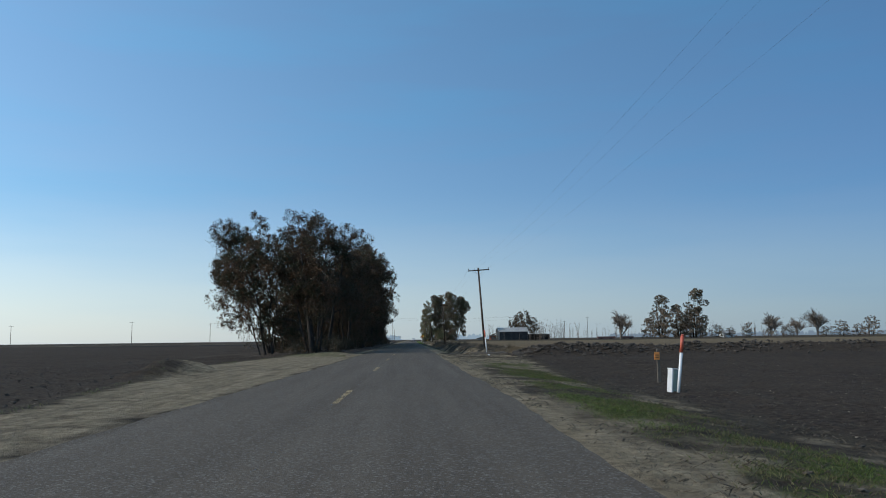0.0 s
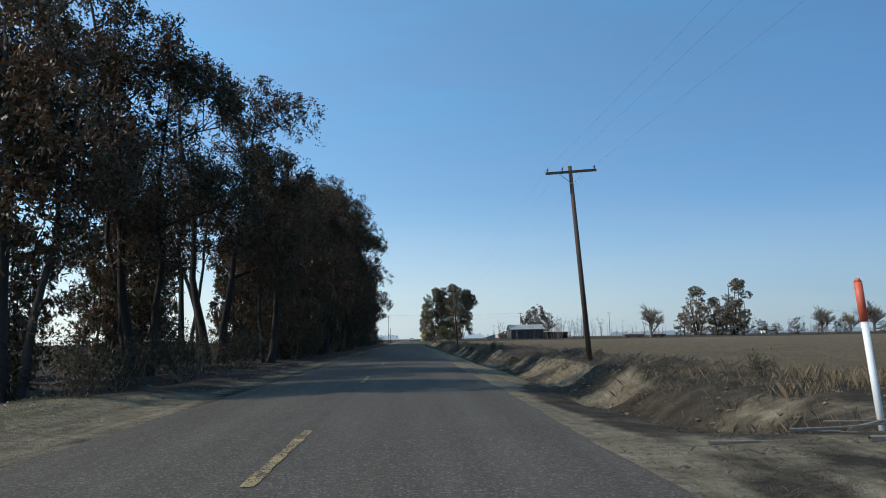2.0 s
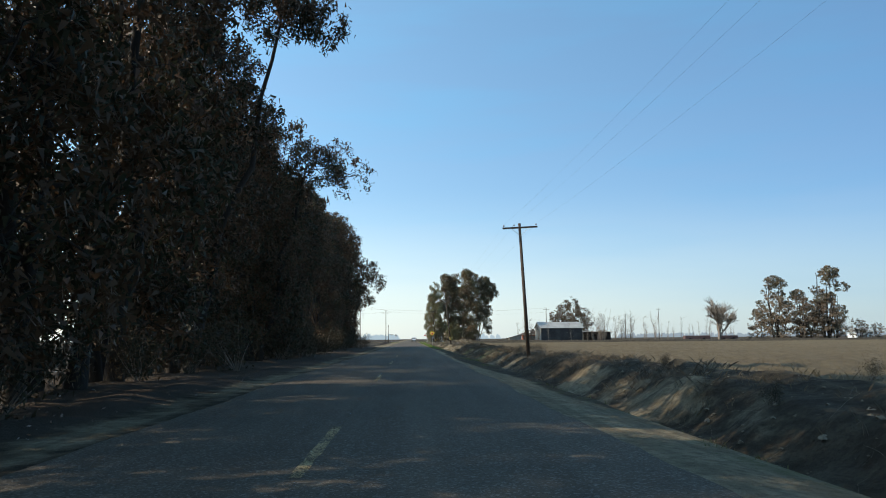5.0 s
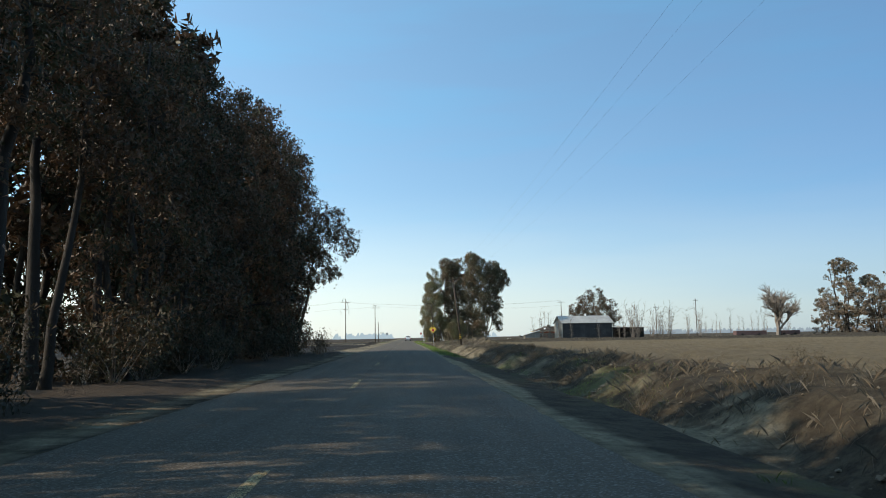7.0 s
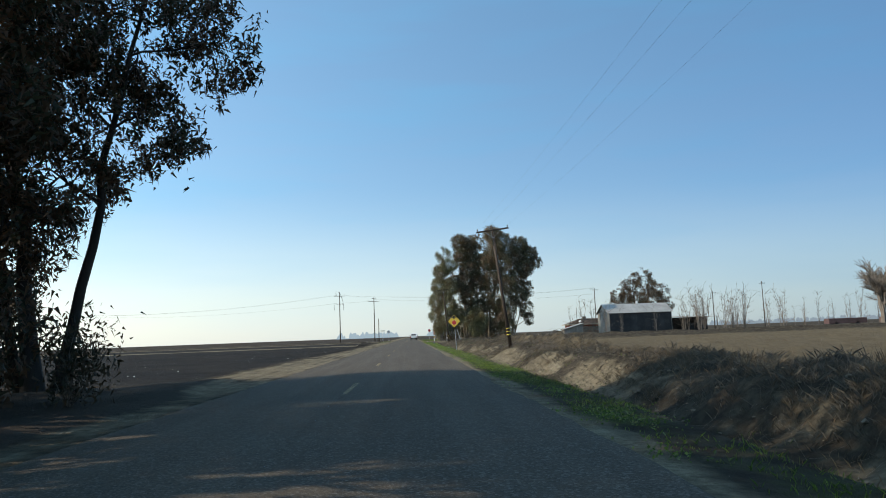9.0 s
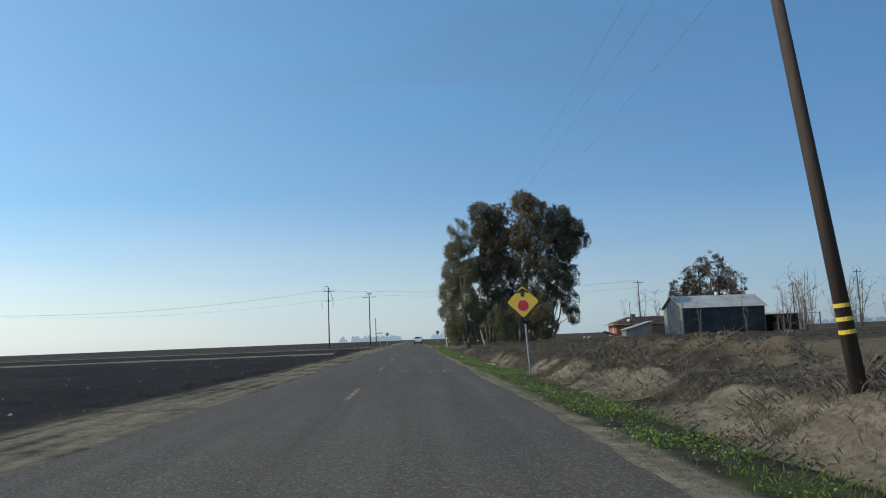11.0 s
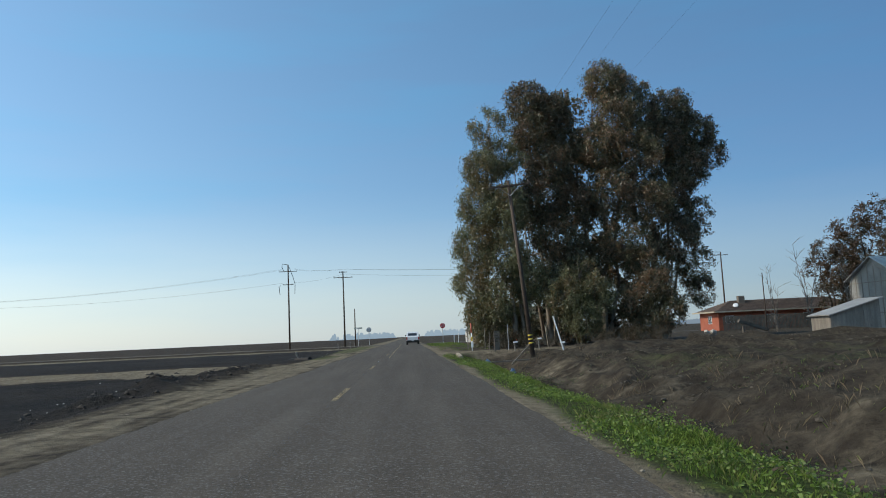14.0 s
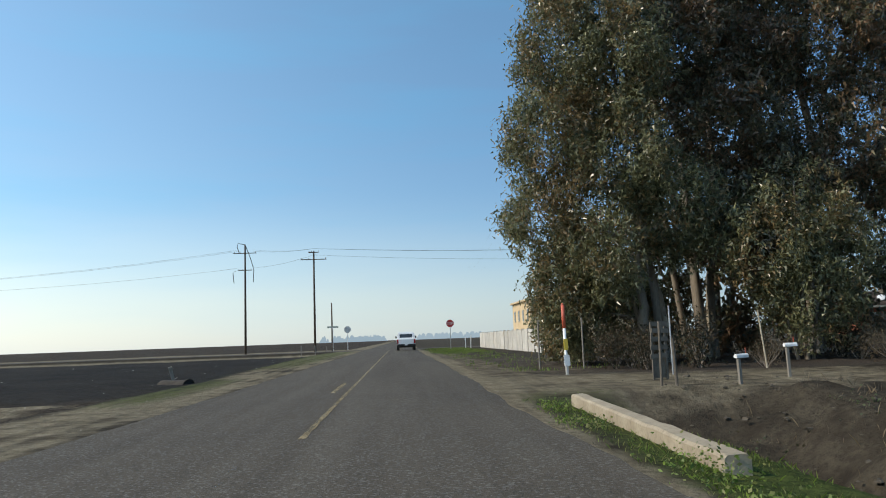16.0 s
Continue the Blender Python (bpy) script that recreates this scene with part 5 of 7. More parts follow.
blades("verge_grass", rng, *tufts(rng, *a, 4, 0.09), 0.075, 0.009, WEED, 1.0, "thick bright green grass between road and ditch", "grass")
a = scatter(rng, 3600, 2.6, 7.8, 382, 447, lambda x, y: 0.9 * soft_in(x, 3.2, 7.2, 0.6) * (0.12 * (y < 414) + smooth(412, 420, y)))
blades("verge_grass", rng, *tufts(rng, *a, 6, 0.15), 0.12, 0.03, WEED, 0.7, "short green grass strip near the crossing", "grass")
a = scatter(rng, 3500, 2.4, 5.2, 66, 224, lambda x, y: 0.7 * soft_in(x, 2.9 + 0.6 * soft_in(y, 80, 152, 3), 4.6, 0.4) * (0.12 * smooth(150, 160, y) + 0.8 * bumps(x, y, 4, 33)))
blades("verge_grass", rng, *tufts(rng, *a, 5, 0.09), 0.09, 0.012, GRASS, 0.8, "sparse green grass along the shaded ditch", "grass")
a = scatter(rng, 2600, -12, -5.5, 2, 58, lambda x, y: np.exp(-((x - sand_left(y) + 0.1) / 0.35) ** 2) * (0.35 + 0.8 * bumps(x, y, 1.5, 65)))
blades("verge_grass", rng, *tufts(rng, *a, 6, 0.1), 0.08, 0.01, GRASS, 0.9, "fringe of weedy grass where the shoulder meets the field", "grass")
a = scatter(rng, 900, -5.2, -4.1, 2, 66, lambda x, y: 0.5 * soft_in(x, -4.6, -4.3, 0.1) * smooth(0, 0.4, bumps(x, y, 1.2, 66)))
blades("verge_grass", rng, *tufts(rng, *a, 6, 0.07), 0.05, 0.008, GRASS, 0.9, "sparse grass along the crumbling road edge", "grass")
a = scatter(rng, 1300, -10.5, -5.0, 58, 68, lambda x, y: 0.2 + 0.6 * bumps(x, y, 2, 66))
blades("verge_grass", rng, *tufts(rng, *a, 5, 0.09), 0.07, 0.01, GRASS, 0.9, "thin green grass at the foot of the row", "grass")
a = scatter(rng, 8000, 4.4, 9.0, 192, 345, lambda x, y: (0.1 + 0.9 * bumps(x, y, 3, 38)) * (1 - 0.6 * smooth(232, 245, y)))
blades("verge_grass", rng, *tufts(rng, *a, 3, 0.12), 0.1, 0.006, WEED, 0.9, "rank green grass on the ditch bank", "grass")
DEAD = leafy("dead_weed", (0.075, 0.064, 0.047), (0.18, 0.155, 0.12), (0.11, 0.08, 0.05), 0.2, 0.9, 0.1)
a = scatter(rng, 5200, 6.8, 11.5, 222, 306, lambda x, y: 0.35 + 0.7 * bumps(x, y, 2.6, 72))
blades("dead_weeds", rng, *tufts(rng, *a, 7, 0.2), 0.2, 0.005, DEAD, 1.3, "grey tangle of dead weeds on the bank", "dead weeds")
a = scatter(rng, 5000, 6.6, 10.5, 66, 222, lambda x, y: 0.2 + 0.7 * bumps(x, y, 2.6, 73))
blades("dead_weeds", rng, *tufts(rng, *a, 5, 0.2), 0.26, 0.008, DEAD, 1.2, "grey tangle of dead weeds on the shaded bank", "dead weeds")
a = scatter(rng, 6500, 3.4, 8.6, 228, 372, lambda x, y: (0.1 + 0.9 * bumps(x, y, 1.6, 77)) * (1 - 0.6 * smooth(318, 332, y)))
blades("dead_weeds", rng, *tufts(rng, *a, 5, 0.18), 0.11, 0.004, DEAD, 2.2, "flattened dead straw in the ditch", "dead weeds")
a = scatter(rng, 12000, 2.0, 7.2, 3, 62, lambda x, y: 0.35 + 0.6 * bumps(x, y, 1.3, 74))
blades("dead_weeds", rng, *tufts(rng, *a, 4, 0.12), 0.05, 0.005, DEAD, 2.2, "flattened dead straw and stems on the verge", "dead weeds")
a = scatter(rng, 420, 7.2, 10.6, 205, 300, lambda x, y: 0.2 + 0.8 * bumps(x, y, 5, 75))
blades("dry_grass", rng, *tufts(rng, *a, 9, 0.3), 0.36, 0.0035, DEAD, 0.35, "tall standing dry stalks along the field rim", "dry grass")
a = scatter(rng, 3000, 2.4, 4.8, 322, 363, lambda x, y: soft_in(x, 2.6, 4.3, 0.3) * smooth(0.05, 0.3, bumps(x, y, 1.3, 82)))
blades("verge_grass", rng, *tufts(rng, *a, 12, 0.1), 0.13, 0.005, WEED, 0.7, "bright mounds of fresh grass beside the ditch", "grass")
# fallen gum leaves under the row
a = scatter(rng, 9000, -14, -4.9, 64, 150, lambda x, y: (0.35 + 0.8 * bumps(x, y, 1.6, 81)) * (1 - 0.6 * smooth(104, 112, y)) * (0.5 + 0.5 * soft_in(x, -9, -5, 0.6)))
pos = np.stack([*a, height(*a) + rng.uniform(0.005, 0.03, len(a[0]))], 1)
v, f = leaves(rng, pos, 0.1, 0.03, -0.05)
put("fallen_leaves", mesh_of("fallen_leaves", v, f, leafy("fallen_gum_leaves", (0.11, 0.09, 0.075), (0.36, 0.31, 0.27), (0.24, 0.15, 0.1), 0.3, 0.6, 0.1)), None, "dry curled leaves lying under the eucalyptus row", "fallen leaves", kind="stuff")
# broad-leaved weeds in mats along the road edge
a = scatter(rng, 15000, 2.2, 5.2, 226, 371, lambda x, y: soft_in(x, 2.35 + 0.25 * bumps(0, y, 4, 64), 3.6 + 0.5 * bumps(0, y, 5, 65) + 0.6 * smooth(312, 330, y), 0.4) * (0.04 + smooth(-0.12, 0.22, bumps(x, y, 1.5, 67) + 0.4 * bumps(x, y, 0.6, 68) - 0.16 * smooth(315, 335, y))))
a = [v[(a[0] < 2.75) | (a[1] < 362.5)] for v in a]
xs, ys = tufts(rng, *a, 13, 0.11)
pos = np.stack([xs, ys, height(xs, ys) + np.abs(rng.normal(0.06, 0.06, len(xs))) * (1 + 0.8 * bumps(xs, ys, 1.1, 69))], 1)
v, f = leaves(rng, pos, 0.042, 0.03, -0.1)
put("broadleaf_weeds", mesh_of("broadleaf_weeds", v, f, WEED), None, "low broad-leaved green weeds along the road edge", "weeds", kind="stuff")
a = scatter(rng, 3600, 4.8, 9.4, 226, 370, lambda x, y: (0.1 + 0.9 * bumps(x, y, 1.7, 78)) * (soft_in(x, 4.8, 6.0, 0.5) + 0.9 * soft_in(x, 7.4, 8.8, 0.5) * smooth(286, 300, y)))
xs, ys = tufts(rng, *a, 15, 0.16)
pos = np.stack([xs, ys, height(xs, ys) + np.abs(rng.normal(0.09, 0.09, len(xs)))], 1)
v, f = leaves(rng, pos, 0.06, 0.04, -0.1)
put("bank_weeds", mesh_of("bank_weeds", v, f, leafy("dusty_weed_leaves", (0.045, 0.06, 0.022), (0.15, 0.175, 0.07), (0.16, 0.13, 0.07), 0.25, 0.6, 0.3)), None, "dusty olive weeds on the ditch bank and field rim", "weeds", kind="stuff")
# straw on the bank and rim
a = scatter(rng, 15000, 5.0, 10.5, 62, 372, lambda x, y: (0.15 + 0.9 * bumps(x, y, 4, 68)) * (0.6 + 0.4 * (y > 250)) * (1 - 0.8 * smooth(318, 332, y)))
blades("dry_grass", rng, *tufts(rng, *a, 6, 0.18), 0.2, 0.003, STRAW, 0.7, "tall dry straw on the ditch bank", "dry grass")
a = scatter(rng, 1500, 7.4, 12.5, 56, 74, lambda x, y: 0.15 + 0.8 * bumps(x, y, 2.5, 69))
blades("dry_grass", rng, *tufts(rng, *a, 9, 0.22), 0.34, 0.004, STRAW, 0.5, "tall dry straw behind the earth ridge", "dry grass")
a = scatter(rng, 9000, 10, 60, 62, 300, lambda x, y: 0.6 * (1 - smooth(14, 60, x)))
blades("field_stubble", rng, *tufts(rng, *a, 4, 0.15), 0.14, 0.01, STRAW, 0.6, "sparse pale stubble on the tan field", "stubble")
a = scatter(rng, 130, 9.0, 13.5, 300, 326, lambda x, y: 0.4 + 0.6 * bumps(x, y, 3, 70))
blades("dry_grass", rng, *tufts(rng, *a, 16, 0.3), 0.5, 0.0035, DEAD, 0.3, "tall pale dry grass at the field corner", "dry grass")


def lumps(name, rng, xs, ys, size, mat, label, category, sink=0.3):
    """Clods of earth: small uneven eight-sided lumps, as one body of stuff."""
    n = len(xs)
    base = np.array([(1, 0, 0), (-1, 0, 0), (0, 1, 0), (0, -1, 0), (0, 0, 1), (0, 0, -1), (0.6, 0.6, 0.6), (-0.6, 0.6, 0.5), (0.6, -0.6, 0.5), (-0.6, -0.6, 0.6)], float)
    tri = np.array([(4, 6, 7), (4, 7, 9), (4, 9, 8), (4, 8, 6), (0, 2, 6), (2, 7, 6), (2, 1, 7), (1, 9, 7), (1, 3, 9), (3, 8, 9), (3, 0, 8), (0, 6, 8)])
    s = size * np.minimum(rng.lognormal(-0.2, 0.5, n), 2.0)
    p = base[None] * (1 + rng.normal(0, 0.22, (n, 10, 1))) * s[:, None, None] * np.array([1, 1, 0.75])
    a = rng.uniform(0, 2 * np.pi, n)
    c, d = np.cos(a)[:, None], np.sin(a)[:, None]
    q = np.stack([p[..., 0] * c - p[..., 1] * d, p[..., 0] * d + p[..., 1] * c, p[..., 2]], -1)
    q += np.stack([xs, ys, height(xs, ys) + s * (0.6 - sink)], 1)[:, None]
    f = (tri[None] + 10 * np.arange(n)[:, None, None]).reshape(-1, 3)
    put(name, mesh_of(name, q.reshape(-1, 3), f, mat), None, label, category, kind="stuff")


BANK_EARTH = surface("brown_bank_earth", (0.06, 0.048, 0.034), (0.12, 0.098, 0.07), (0.035, 0.028, 0.02), 1.2, 9, 0.95, 0.6, 0.03, vary=0)
a = scatter(rng, 13000, 6.9, 34, 47, 60, lambda x, y: np.exp(-((y - 53.5 - 0.06 * (x - 8)) / 2.6) ** 2) * (1 - 0.75 * smooth(11, 30, x)))
lumps("earth_clods", rng, *a, 0.085, CLOD, "dark broken clods heaped into an earth ridge", "earth clods")
a = scatter(rng, 7000, 6.2, 22, 0, 50, lambda x, y: 0.9 * (1 - smooth(8, 26, x)))
lumps("earth_clods", rng, *a, 0.024, CLOD, "small dark clods on the ploughed field", "earth clods")
a = scatter(rng, 3200, 8.8, 12.4, 259, 306, lambda x, y: np.exp(-((x - 10.4) / 0.8) ** 2) * soft_in(y, 262, 302, 3))
lumps("earth_clods", rng, *a, 0.06, BANK_EARTH, "brown clods of a spoil ridge along the field rim", "earth clods")
a = scatter(rng, 3000, -22, -6.5, -2, 62, lambda x, y: (x < sand_left(y) - 0.3) * (1 - smooth(-9, -26, x) * 0.6))
lumps("earth_clods", rng, *a, 0.035, CLOD, "small black clods on the dark field", "earth clods")
a = scatter(rng, 2500, -20, -6.5, 246, 440, lambda x, y: (x < sand_left(y) - 0.3) * 0.7)
lumps("earth_clods", rng, *a, 0.026, CLOD, "small black clods on the dark field", "earth clods")
a = scatter(rng, 3000, -11, -6.6, 338, 384, lambda x, y: np.exp(-((x + 8.0) / 0.9) ** 2) * smooth(340, 346, y) * (1 - smooth(362, 367, y)))
lumps("earth_clods", rng, *a, 0.05, CLOD, "dark clods heaped in a ridge beside the shoulder", "earth clods")
a = scatter(rng, 7000, 5.0, 26, 300, 376, lambda x, y: 0.5 * soft_in(x, 5.6, 8, 0.5) + 0.6 * soft_in(y, 352, 374, 3))
lumps("earth_clods", rng, *a, 0.04, BANK_EARTH, "brown clods on the ditch bank and yard edge", "earth clods")
a = scatter(rng, 3600, 5.2, 9, 64, 300, lambda x, y: 0.7 + 0.3 * bumps(x, y, 3, 71))
lumps("earth_clods", rng, *a, 0.04, surface("pale_bank_earth", (0.125, 0.1, 0.068), (0.21, 0.17, 0.12), (0.075, 0.06, 0.04), 1.2, 9, 0.95, 0.6, 0.03, vary=0), "pale crumbled earth on the ditch bank", "earth clods")
a = scatter(rng, 3000, ROAD_L - 4.5, ROAD_L, -5, 440, lambda x, y: 0.8 * ((y < 60) | (y > 244)))
lumps("gravel", rng, *a, 0.012, surface("pale_gravel", (0.17, 0.14, 0.1), (0.27, 0.23, 0.17), (0.12, 0.1, 0.075), 3, 20, 0.9, 0.3, 0.01, vary=0), "loose pale stones on the sandy shoulder", "gravel")
a = scatter(rng, 5200, ROAD_R + 0.1, 7.4, 3, 62, lambda x, y: 0.25 + 0.55 * bumps(x, y, 1.8, 76) + 0.5 * smooth(4.5, 7, x))
lumps("earth_clods", rng, *a, 0.019, BANK_EARTH, "dark crumbs of earth strewn over the verge", "earth clods")
a = scatter(rng, 3500, ROAD_R, 7, 20, 380, lambda x, y: soft_in(x, 1.9, 2.7, 0.2) + 0.8 * soft_in(y, 36, 62, 3))
lumps("gravel", rng, *a, 0.012, bpy.data.materials["pale_gravel"], "loose stones along the crumbling road edge", "gravel")
a = scatter(rng, 1500, 6.6, 24, 4, 50, lambda x, y: 0.8 * (1 - smooth(9, 26, x)))
lumps("field_scraps", rng, *a, 0.014, bpy.data.materials["pale_gravel"], "small pale straw ends and stones on the ploughed field", "field litter")
a = scatter(rng, 900, -60, -8, 248, 448, lambda x, y: (x < sand_left(y) - 1) * (0.25 + 0.75 * smooth(-35, -10, x)) * (1 - 0.8 * soft_in(y, 364, 383, 1)))
lumps("field_scraps", rng, *a, 0.026, surface("bleached_stalk", (0.4, 0.37, 0.32), (0.55, 0.52, 0.46), (0.25, 0.22, 0.18), 3, 20, 0.9, 0.1, 0.01, vary=0), "pale bleached stalk ends strewn over the dark field", "field litter")
# fallen branches beside the marker post, dead stems in the ditch and on the rim
paths = []
for _ in range(60):
    x, y, ang, ln = 6.6 + rng.normal(0, 1.3), 60.4 + rng.normal(0, 0.9), rng.normal(0.1, 0.5), rng.uniform(0.5, 2.2)
    z = level(x, y) + rng.uniform(0.02, 0.16)
    paths.append(bent(rng, (x, y, z), (x + math.cos(ang) * ln, y + math.sin(ang) * ln * 0.5, z + rng.normal(0.05, 0.1)), 5, 0.06, rng.uniform(0.012, 0.04), 0.006))
for _ in range(420):
    x, y, ang, ln = 8.4 + rng.normal(0, 0.8), 271.5 + rng.normal(0, 5.0), rng.normal(0.2, 0.7), rng.uniform(0.5, 1.8)
    z = level(x, y) + rng.uniform(0.03, 0.3)
    paths.append(bent(rng, (x, y, z), (x + math.cos(ang) * ln, y + math.sin(ang) * ln, z + rng.normal(0.04, 0.16)), 4, 0.07, rng.uniform(0.003, 0.007), 0.002))
for _ in range(130):
    x, y, ang, ln = 7.5 + rng.normal(0, 0.7), 102.0 + rng.normal(0, 1.3), rng.normal(2.6, 0.35), rng.uniform(0.5, 1.7)
    z = level(x, y) + rng.uniform(0.02, 0.25)
    paths.append(bent(rng, (x, y, z), (x + math.cos(ang) * ln, y + math.sin(ang) * ln * 0.6, z + rng.normal(0.22, 0.16)), 4, 0.06, rng.uniform(0.006, 0.014), 0.004))
v, f = tubes(paths, 5)
put("brushwood", mesh_of("brushwood", v, f, BARE_WOOD), None, "dead grey branches strewn on verge and bank", "brushwood", kind="stuff")
paths = []
for _ in range(2600):
    y = rng.uniform(225, 326) if rng.random() < 0.75 else rng.uniform(66, 225)
    x = rng.uniform(4.8, 9.5)
    ang, ln = rng.uniform(0, 6.3), rng.uniform(0.2, 0.6)
    z = level(x, y) + 0.02
    paths.append(bent(rng, (x, y, z), (x + math.cos(ang) * ln, y + math.sin(ang) * ln, z + rng.uniform(0.0, 0.5)), 4, 0.06, rng.uniform(0.0012, 0.0025), 0.001))
v, f = tubes(paths, 3)
put("dead_stems", mesh_of("dead_stems", v, f, surface("dead_stem", (0.2, 0.16, 0.12), (0.34, 0.29, 0.23), (0.12, 0.1, 0.08), 2, 20, 0.9, 0.0, vary=0)), None, "tangled dead weed stems along the ditch", "dead weeds", kind="stuff")


# ---- poles and wires ----
def utility_pole(x, y, tall, lean_x, bands=False):
    z = level(x, y)
    t = thing("utility_pole", Matrix.Translation((x, y, z)), "leaning dark wooden utility pole with one crossarm" + (" and yellow bands" if bands else ""), "utility pole", "roadside poles")
    part("pole", rod(bmesh.new(), (0, 0, -0.6), (lean_x, 0, tall), 0.14, 0.095, 12), POLE_WOOD, t, smooth_shade=True)
    at = lambda h: lean_x * (h + 0.6) / (tall + 0.6)
    h = tall - 0.32
    tip = -lean_x / tall
    part("crossarm", boxed((0, 0, 0), (2.5, 0.1, 0.12), pose(at(h), -0.16, h, 0, -math.degrees(tip), 0), 0.012), POLE_WOOD, t)
    for dx in (-1.15, -0.42, 1.15):
        k = h + dx * tip
        bm = rod(bmesh.new(), (at(h) + dx, -0.16, k + 0.06), (at(h) + dx, -0.16, k + 0.15), 0.018, 0.018, 6)
        rod(bm, (at(h) + dx, -0.16, k + 0.13), (at(h) + dx, -0.16, k + 0.2), 0.055, 0.045, 8)
        rod(bm, (at(h) + dx, -0.16, k + 0.2), (at(h) + dx, -0.16, k + 0.25), 0.035, 0.02, 8)
        part("insulator", bm, GLASSY, t, "brown porcelain insulator")
    for s in (-1, 1):
        part("brace", rod(bmesh.new(), (at(h) + s * 0.62, -0.22, h - 0.05 + s * 0.62 * tip), (at(h - 0.6), -0.15, h - 0.6), 0.015, 0.015, 5), GALV, t)
    if bands:
        for hb in (0.92, 1.14, 1.37):
            r = 0.14 - 0.045 * (hb + 0.6) / (tall + 0.6) + 0.006
            part("marker_band", rod(bmesh.new(), (at(hb), 0, hb), (at(hb + 0.07), 0, hb + 0.07), r, r, 14), BAND_YELLOW, t, "yellow marker band")
    return [(x + at(h) + dx, y - 0.16, z + h + 0.24 + dx * tip) for dx in (-1.15, -0.42, 1.15)]


def wire(a, b, sag, r=0.0022):
    t = np.linspace(0, 1, 25)[:, None]
    p = np.array(a) * (1 - t) + np.array(b) * t
    p[:, 2] -= sag * 4 * (t * (1 - t))[:, 0]
    v, f = tubes([np.concatenate([p, np.full((25, 1), r)], 1)], 4)
    put("overhead_wire", mesh_of("overhead_wire", v, f, WIRE), None, "thin grey overhead wire between poles", "wire", "overhead wires")


tops = [utility_pole(8.3, -4.0, 9.3, -0.4), utility_pole(8.45, 88.0, 9.4, -0.65), utility_pole(7.8, 178.5, 9.5, -0.5), utility_pole(7.5, 276.2, 9.2, -1.1, True), utility_pole(7.4, 366.8, 10.6, -0.95, True)]
for p, q in zip(tops, tops[1:] + [[(x + 5, 470.0, 11.0) for x, y, z in tops[-1]]]):
    for a, b in zip(p, q):
        wire(a, b, 0.9)


def tall_pole(x, y, tall, arms, r, label, name="utility_pole", group="crossing poles"):
    z = level(x, y)
    t = thing(name, Matrix.Translation((x, y, z)), label, "utility pole", group)
    part("pole", rod(bmesh.new(), (0, 0, -0.5), (0, 0, tall), r, r * 0.65, 10), POLE_WOOD, t, smooth_shade=True)
    for h, w in arms:
        part("crossarm", boxed((0, -0.15, h), (w, 0.1, 0.12), Matrix.Identity(4), 0.01), POLE_WOOD, t)
        for dx in (-w * 0.46, -w * 0.2, w * 0.46):
            part("insulator", rod(bmesh.new(), (dx, -0.15, h + 0.05), (dx, -0.15, h + 0.24), 0.05, 0.03, 7), GLASSY, t)
    return t


big = tall_pole(-23.9, 478.5, 17.4, [(16.0, 3.6), (13.3, 2.1)], 0.19, "tall wooden utility pole with two crossarms and cable loops")
for s in (-1, 1):
    pts = [(s * 1.5, 0, 13.2), (s * 1.9, 0, 12.9), (s * 1.75, 0, 11.3)] if s < 0 else [(0.2, 0, 16.9), (0.9, 0, 15.0), (1.35, 0, 13.4), (1.25, 0, 11.4)]
    v, f = tubes([np.array([(*p, 0.06) for p in pts])], 6)
    put("riser_cable", mesh_of("riser_cable", v, f, WIRE), big, "black riser cable")
v, f = tubes([np.array([(-0.9, 0, 16.1, 0.06), (-1.25, 0, 17.0, 0.06), (-1.1, 0, 17.6, 0.06), (-0.1, 0, 17.4, 0.06), (0.2, 0, 16.9, 0.06)])], 6)
put("riser_cable", mesh_of("riser_cable", v, f, WIRE), big, "black riser cable")
tall_pole(-11.6, 464.5, 14.4, [(13.2, 3.6), (14.2, 1.4)], 0.17, "straight wooden utility pole with a wide crossarm")
tall_pole(-11.2, 487.0, 8.2, [], 0.16, "bare topped wooden pole stub")
for x, y, h in [(-124, 474, 13.0), (-170, 470, 14.5), (-246, 478, 13.0), (-330, 480, 13.0)]:
    tall_pole(x, y, h, [(h - 0.5, 2.8)], 0.17, "distant wooden utility pole on the field road")
for z1, z2, zr in ((15.9, 14.3, 14.4), (16.1, 14.3, 14.6), (13.2, 13.4, 12.6)):
    wire((-23.9 - 1.2, 478.3, z1), (-124, 474, 12.6), 2.4, 0.013)
    wire((-23.9 + 1.2, 478.3, z1), (-11.6, 464.4, z2), 0.3, 0.013)
    wire((-11.6, 464.4, z2), (60, 463, zr), 1.2, 0.013)
tall_pole(60, 463, 14.5, [(13.9, 2.6)], 0.17, "wooden utility pole on the cross road")
for x, y, h in [(88, 436, 11.0), (100, 430, 13.0), (70, 426, 11.5)]:
    tall_pole(x, y, h, [(h - 0.6, 1.8)], 0.14, "grey wooden pole behind the bare saplings", group="field poles")


